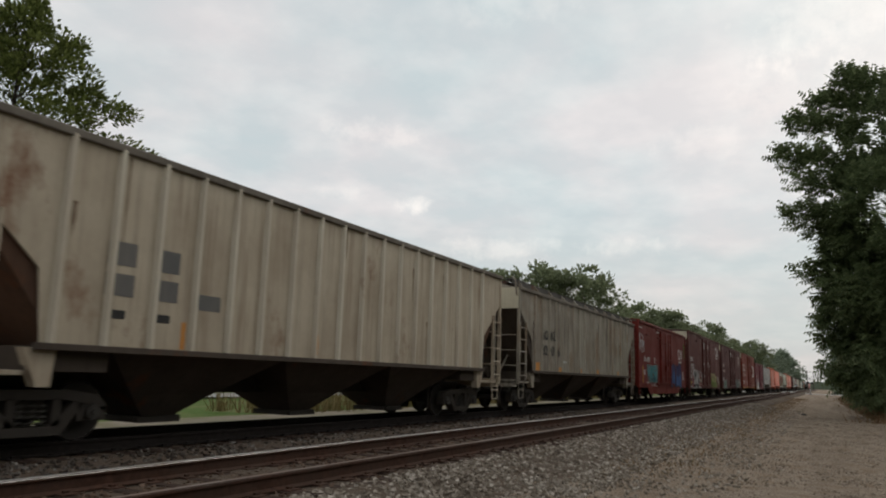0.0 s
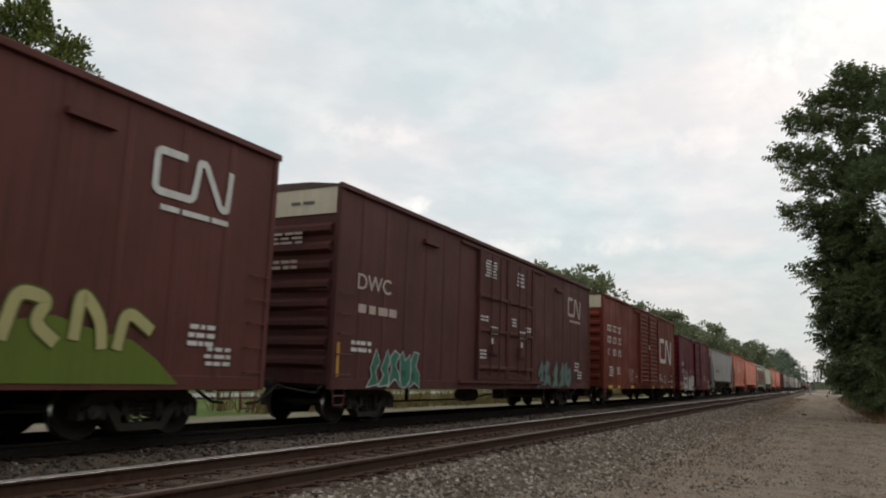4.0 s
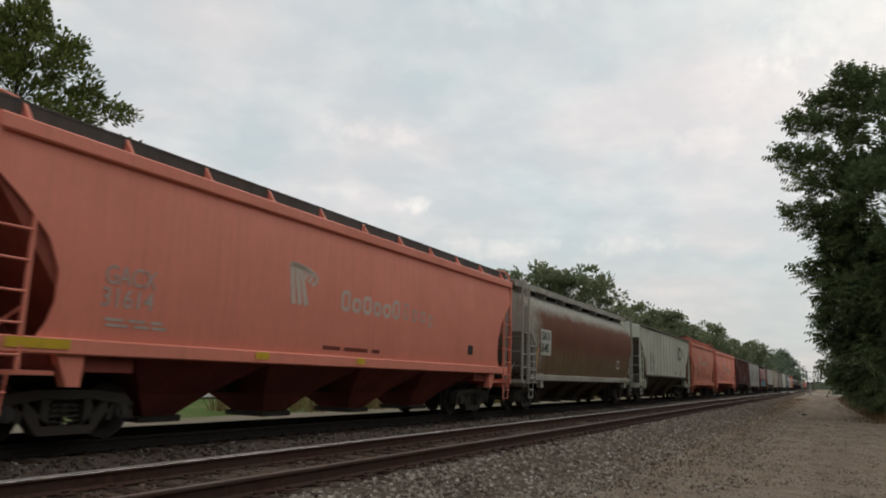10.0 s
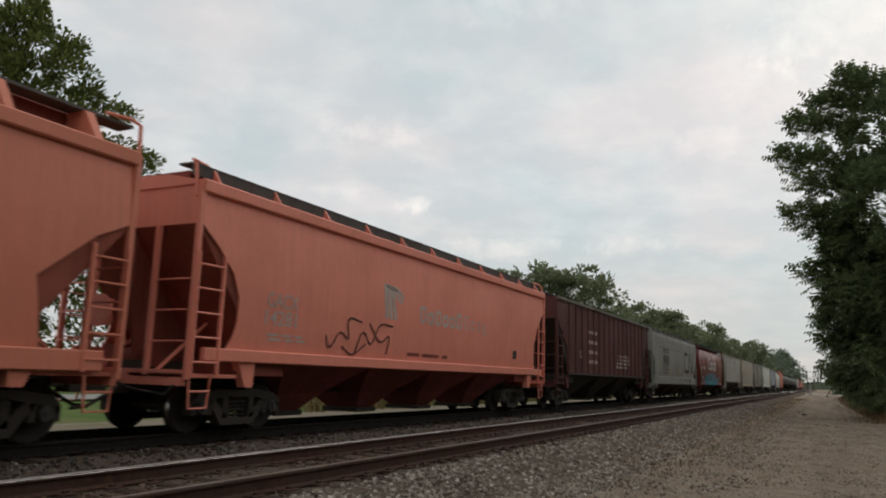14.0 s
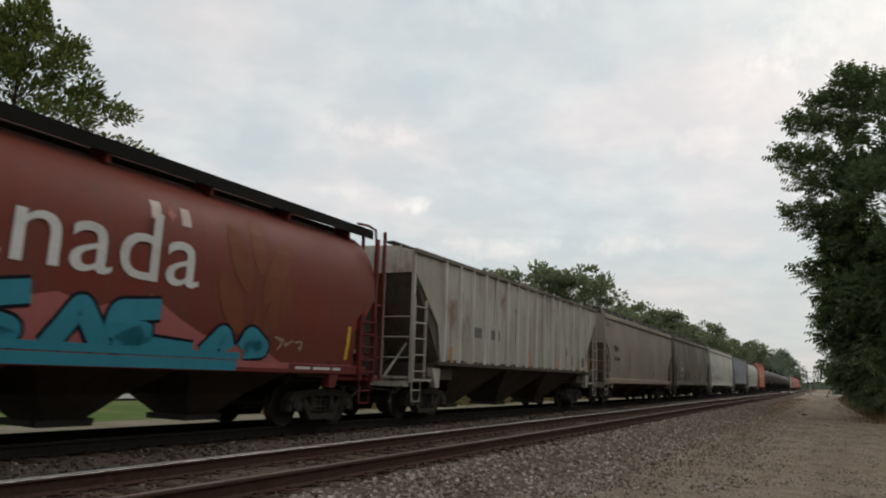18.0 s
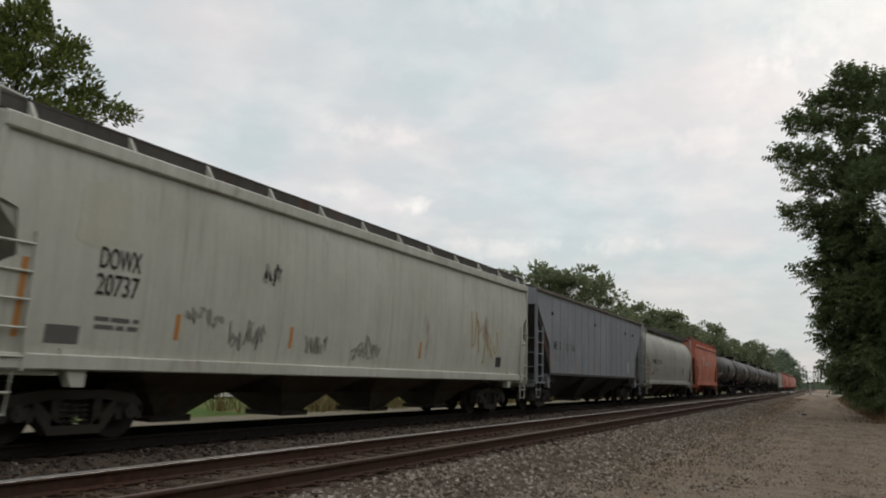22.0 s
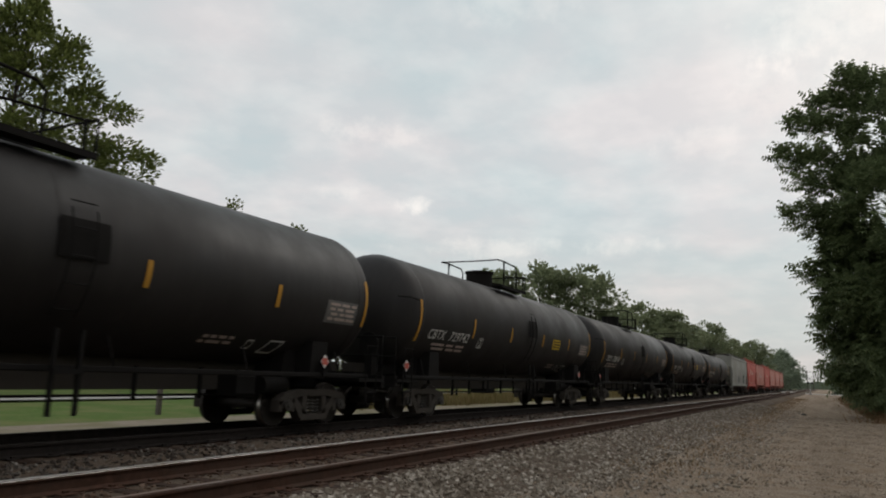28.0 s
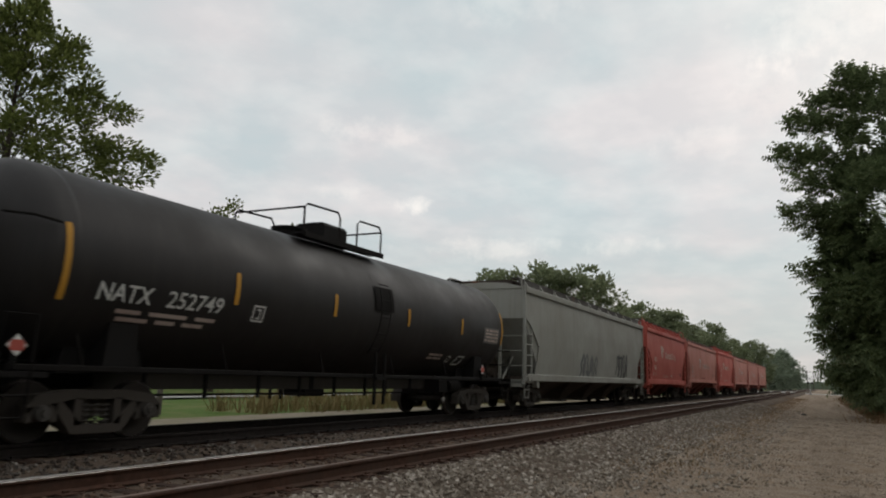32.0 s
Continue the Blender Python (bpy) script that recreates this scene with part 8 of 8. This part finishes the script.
flat_shape(s, [[(-k_ * 0.19, 0.09 * i_), (k_ * 0.19, 0.09 * i_), (k_ * 0.19, 0.09 * i_ + 0.06), (-k_ * 0.19, 0.09 * i_ + 0.06)] for i_, k_ in enumerate((0.4, 0.85, 1.0, 1.0, 0.85, 0.5))] + [[(-0.02, -0.04), (0.02, -0.04), (0.02, 0.6), (-0.02, 0.6)]] + [[(-0.2, z_), (0.2, z_), (0.2, z_ + 0.07), (-0.2, z_ + 0.07)] for z_ in (-0.2, -0.32)], 11.3, 3.1, faded_letter, "round_emblem")
SOOT = (0.085, 0.078, 0.07)
for x_, z_, w_, h_, k_ in ((4.0, 1.35, 0.9, 0.7, 4), (6.0, 1.5, 0.5, 0.4, 3), (8.9, 1.35, 0.6, 0.4, 3)):
    scrawl(s, x_, z_, w_, h_, k_, SOOT, 150 + k_, 0.07)

# off-white smooth hopper
s = hopper(363.55, 18.55, off_white, "off-white smooth covered hopper car with black stencils", "curved", zb=1.15, zt=4.2, cut=((3.1, 0.03), (3.0, 0.36), (2.4, 0.42), (2.2, 0.05), (1.15, 0.05)), band=True, roof="slim", bays=4, sill=(1.0, 1.21), inset=1.9, under=dull_pale)
words(s, "DOWX", 1.62, 2.42, 0.3, black_letter, 0.7)
words(s, "20737", 1.6, 2.05, 0.3, black_letter, 0.72)
small_lines(s, 1.6, 1.55, 0.8, 0.22, 2, grey_letter, 161)
for x, h in ((0.5, 1.0), (3.1, 0.4), (5.9, 0.4), (11.0, 0.4)):
    patch(s, x, 1.5 - 0.1 * (x < 1), 0.09, h, orange_tape)
for k_, (x_, z_, w_, h_) in enumerate(((4.3, 1.35, 0.9, 0.6), (5.0, 2.6, 0.5, 0.4), (8.0, 1.35, 1.2, 0.6), (6.4, 1.4, 0.7, 0.4), (3.3, 1.75, 0.8, 0.3))):
    scrawl(s, x_, z_, w_, h_, 6, (0.33, 0.32, 0.28), 162 + k_, 0.05)
piece(s, 1.2, 2.65, 0.9, 1.0, [((0.54, 0.52, 0.42), None, [(0.0, 0.1), (0.1, 0.9), (0.5, 1.0), (1.0, 0.85), (0.9, 0.2), (0.5, 0.0)])], 0.02, 0.004)
patch(s, 0.95, 1.35, 0.5, 0.24, grey_letter, "stencil_plate")
patch(s, 15.9, 1.4, 0.4, 0.3, black_letter, "stencil_plate")
scrawl(s, 14.0, 1.5, 2.0, 1.6, 5, (0.5, 0.36, 0.15), 170, 0.05)

# blue-grey ribbed hopper
s = hopper(383.0, 17.1, blue_grey, "blue-grey covered hopper car with shallow posts", zb=1.3, zt=4.28, cut=((3.72, 0.1), (2.35, 1.47), (1.3, 1.62)), posts=15, post_w=0.05, inset=1.8, under=dull_dark, slope_m=dull_dark)
words(s, "AE", 1.85, 2.2, 0.3, black_letter, 0.45, proud=0.022)
words(s, "X", 2.55, 2.2, 0.3, black_letter, 0.2, proud=0.022)
words(s, "12", 3.42, 2.2, 0.28, grey_letter, 0.36, proud=0.022)
words(s, "248", 4.02, 2.2, 0.28, grey_letter, 0.55, proud=0.022)
small_lines(s, 1.95, 1.75, 0.6, 0.3, 3, faint_grey, 171)
small_lines(s, 2.8, 1.6, 0.5, 0.4, 3, faint_grey, 173)
patch(s, 4.72, 1.4, 0.1, 0.4, amber_tape)
patch(s, 7.3, 1.4, 0.1, 0.4, amber_tape)
end_lines(s.car, -0.4, 3.75, 0.6, 0.36, 2, grey_letter, 172)
patch(s, 1.66, 1.4, 0.1, 0.8, orange_tape)
patch(s, 15.35, 1.4, 0.1, 0.8, yellow_tape)
for x in (1.75, 7.6, 13.3, 14.9):
    part("vent_plug", Build().disc((x, -1.62, 3.5), (0, 1, 0), 0.07, 0.06, 10), black_iron, s.car)
patch(s, 13.6, 1.55, 0.6, 0.5, cool_grey, "repainted_panel", 0.006)

# light grey hopper with a rounded hull
s = hopper(401.25, 16.6, light_hull, "light grey rounded covered hopper car with end cages", "round", zb=1.2, zt=4.2, cut=((2.7, 0.1), (2.15, 1.05), (1.2, 0.9)), roof="shelf", bays=4, under=dull_pale, walk_m=dark_walk, inset=1.25, cage=True, sill=(1.0, 1.22))
words(s, "NAHX 316534", 1.95, 2.2, 0.28, black_letter, 2.6)
small_lines(s, 1.95, 1.75, 1.9, 0.22, 2, faint_grey, 181)
scrawl(s, 1.65, 1.4, 0.8, 0.35, 4, (0.08, 0.08, 0.075), 183, 0.035)
patch(s, 1.3, 1.35, 0.1, 0.6, orange_tape)
flat_shape(s, strips([(0, 0), (0.4, 0), (0.4, 0.34), (0, 0.34), (0, 0)], 0.05), 12.4, 1.72, black_letter, "stencil_box")

potash_short(419.9, 13.05, potash, "1420", "orange-brown covered hopper car at the head of the tanks")

# black tank cars
MT = (tank_black, tank_rail)
TL = "black tank car with amber strips and roof railing"
tank_car(434.0, 17.8, TL, MT, "CBTX", "710643", seed=201)
tank_car(452.35, 17.35, TL, MT, "CBTX", "728955", seed=202)
tank_car(470.3, 17.35, "black tank car with a yellow placard", MT, "CBTX", "729742", True, seed=203)
tank_car(488.2, 17.5, TL, MT, "CBTX", "728938", zc=2.66, seed=204)
tank_car(506.15, 17.8, "black tank car with a yellow placard", MT, "CBTX", "729788", True, zc=2.6, seed=205)
tank_car(524.3, 17.3, TL, MT, "NATX", "252749", zc=2.52, seed=206, text_z=2.0, text_x=1.6, boxy=True)

# last cars
s = hopper(542.45, 18.7, national_grey, "plain grey smooth covered hopper car behind the tanks", "curved", zb=1.2, zt=4.2, cut=CUT_I, band=True, roof="slim", bays=4, sill=(1.0, 1.24), inset=1.9)
graffiti(s, 12.6, 1.25, 2.2, 1.1, 4, (0.1, 0.1, 0.1), None, 211, 0.5)
graffiti(s, 6.5, 1.25, 2.6, 0.9, 4, (0.16, 0.16, 0.16), None, 212, 0.5)
for f_, L_ in ((562.2, 13.4), (576.7, 16.8), (594.6, 13.4), (609.1, 16.8), (627.0, 16.8), (644.9, 16.8)):
    if L_ < 14:
        potash_short(f_, L_, bright_red, "1966", "bright red covered hopper car near the end of the train")
    else:
        potash_long(f_, L_, pale_red, "faded red covered hopper car near the end of the train", True, "GACX", "31633", False)


# ---- movement: the train runs towards and past the camera, slowing a little ----
def run(t):
    """Metres that the train has gone at t seconds."""
    return 16.303 * t - 0.01105 * (t - 16.0) ** 2


def motions():
    for car, front in TRAIN:
        walk(car, [(t, pose(front - run(t), TRACK2, 0)) for t in (0, 4, 8, 12, 16, 20, 24, 28, 32)])
    # the wheels turn as they pass the camera
    for ws, place, dx in WHEELS:
        rows, deg, last, t = [], 0.0, None, 0.0
        while t <= 32.0:
            x = place - run(t)
            if 3.0 < x < 26.0:
                if last is not None:
                    deg -= math.degrees((run(t) - run(last)) / 0.42)
                rows.append((t, pose(dx, 0, 0.42, 0, deg, 0)))
                last = t
            t = round(t + 1 / 30, 5)
        if rows:
            first, end = rows[0], rows[-1]
            if first[0] > 0.05:
                rows.insert(0, (0.0, first[1]))
            if end[0] < 31.95:
                rows.append((32.0, end[1]))
            if len(rows) > 2:
                walk(ws, rows)


motions()
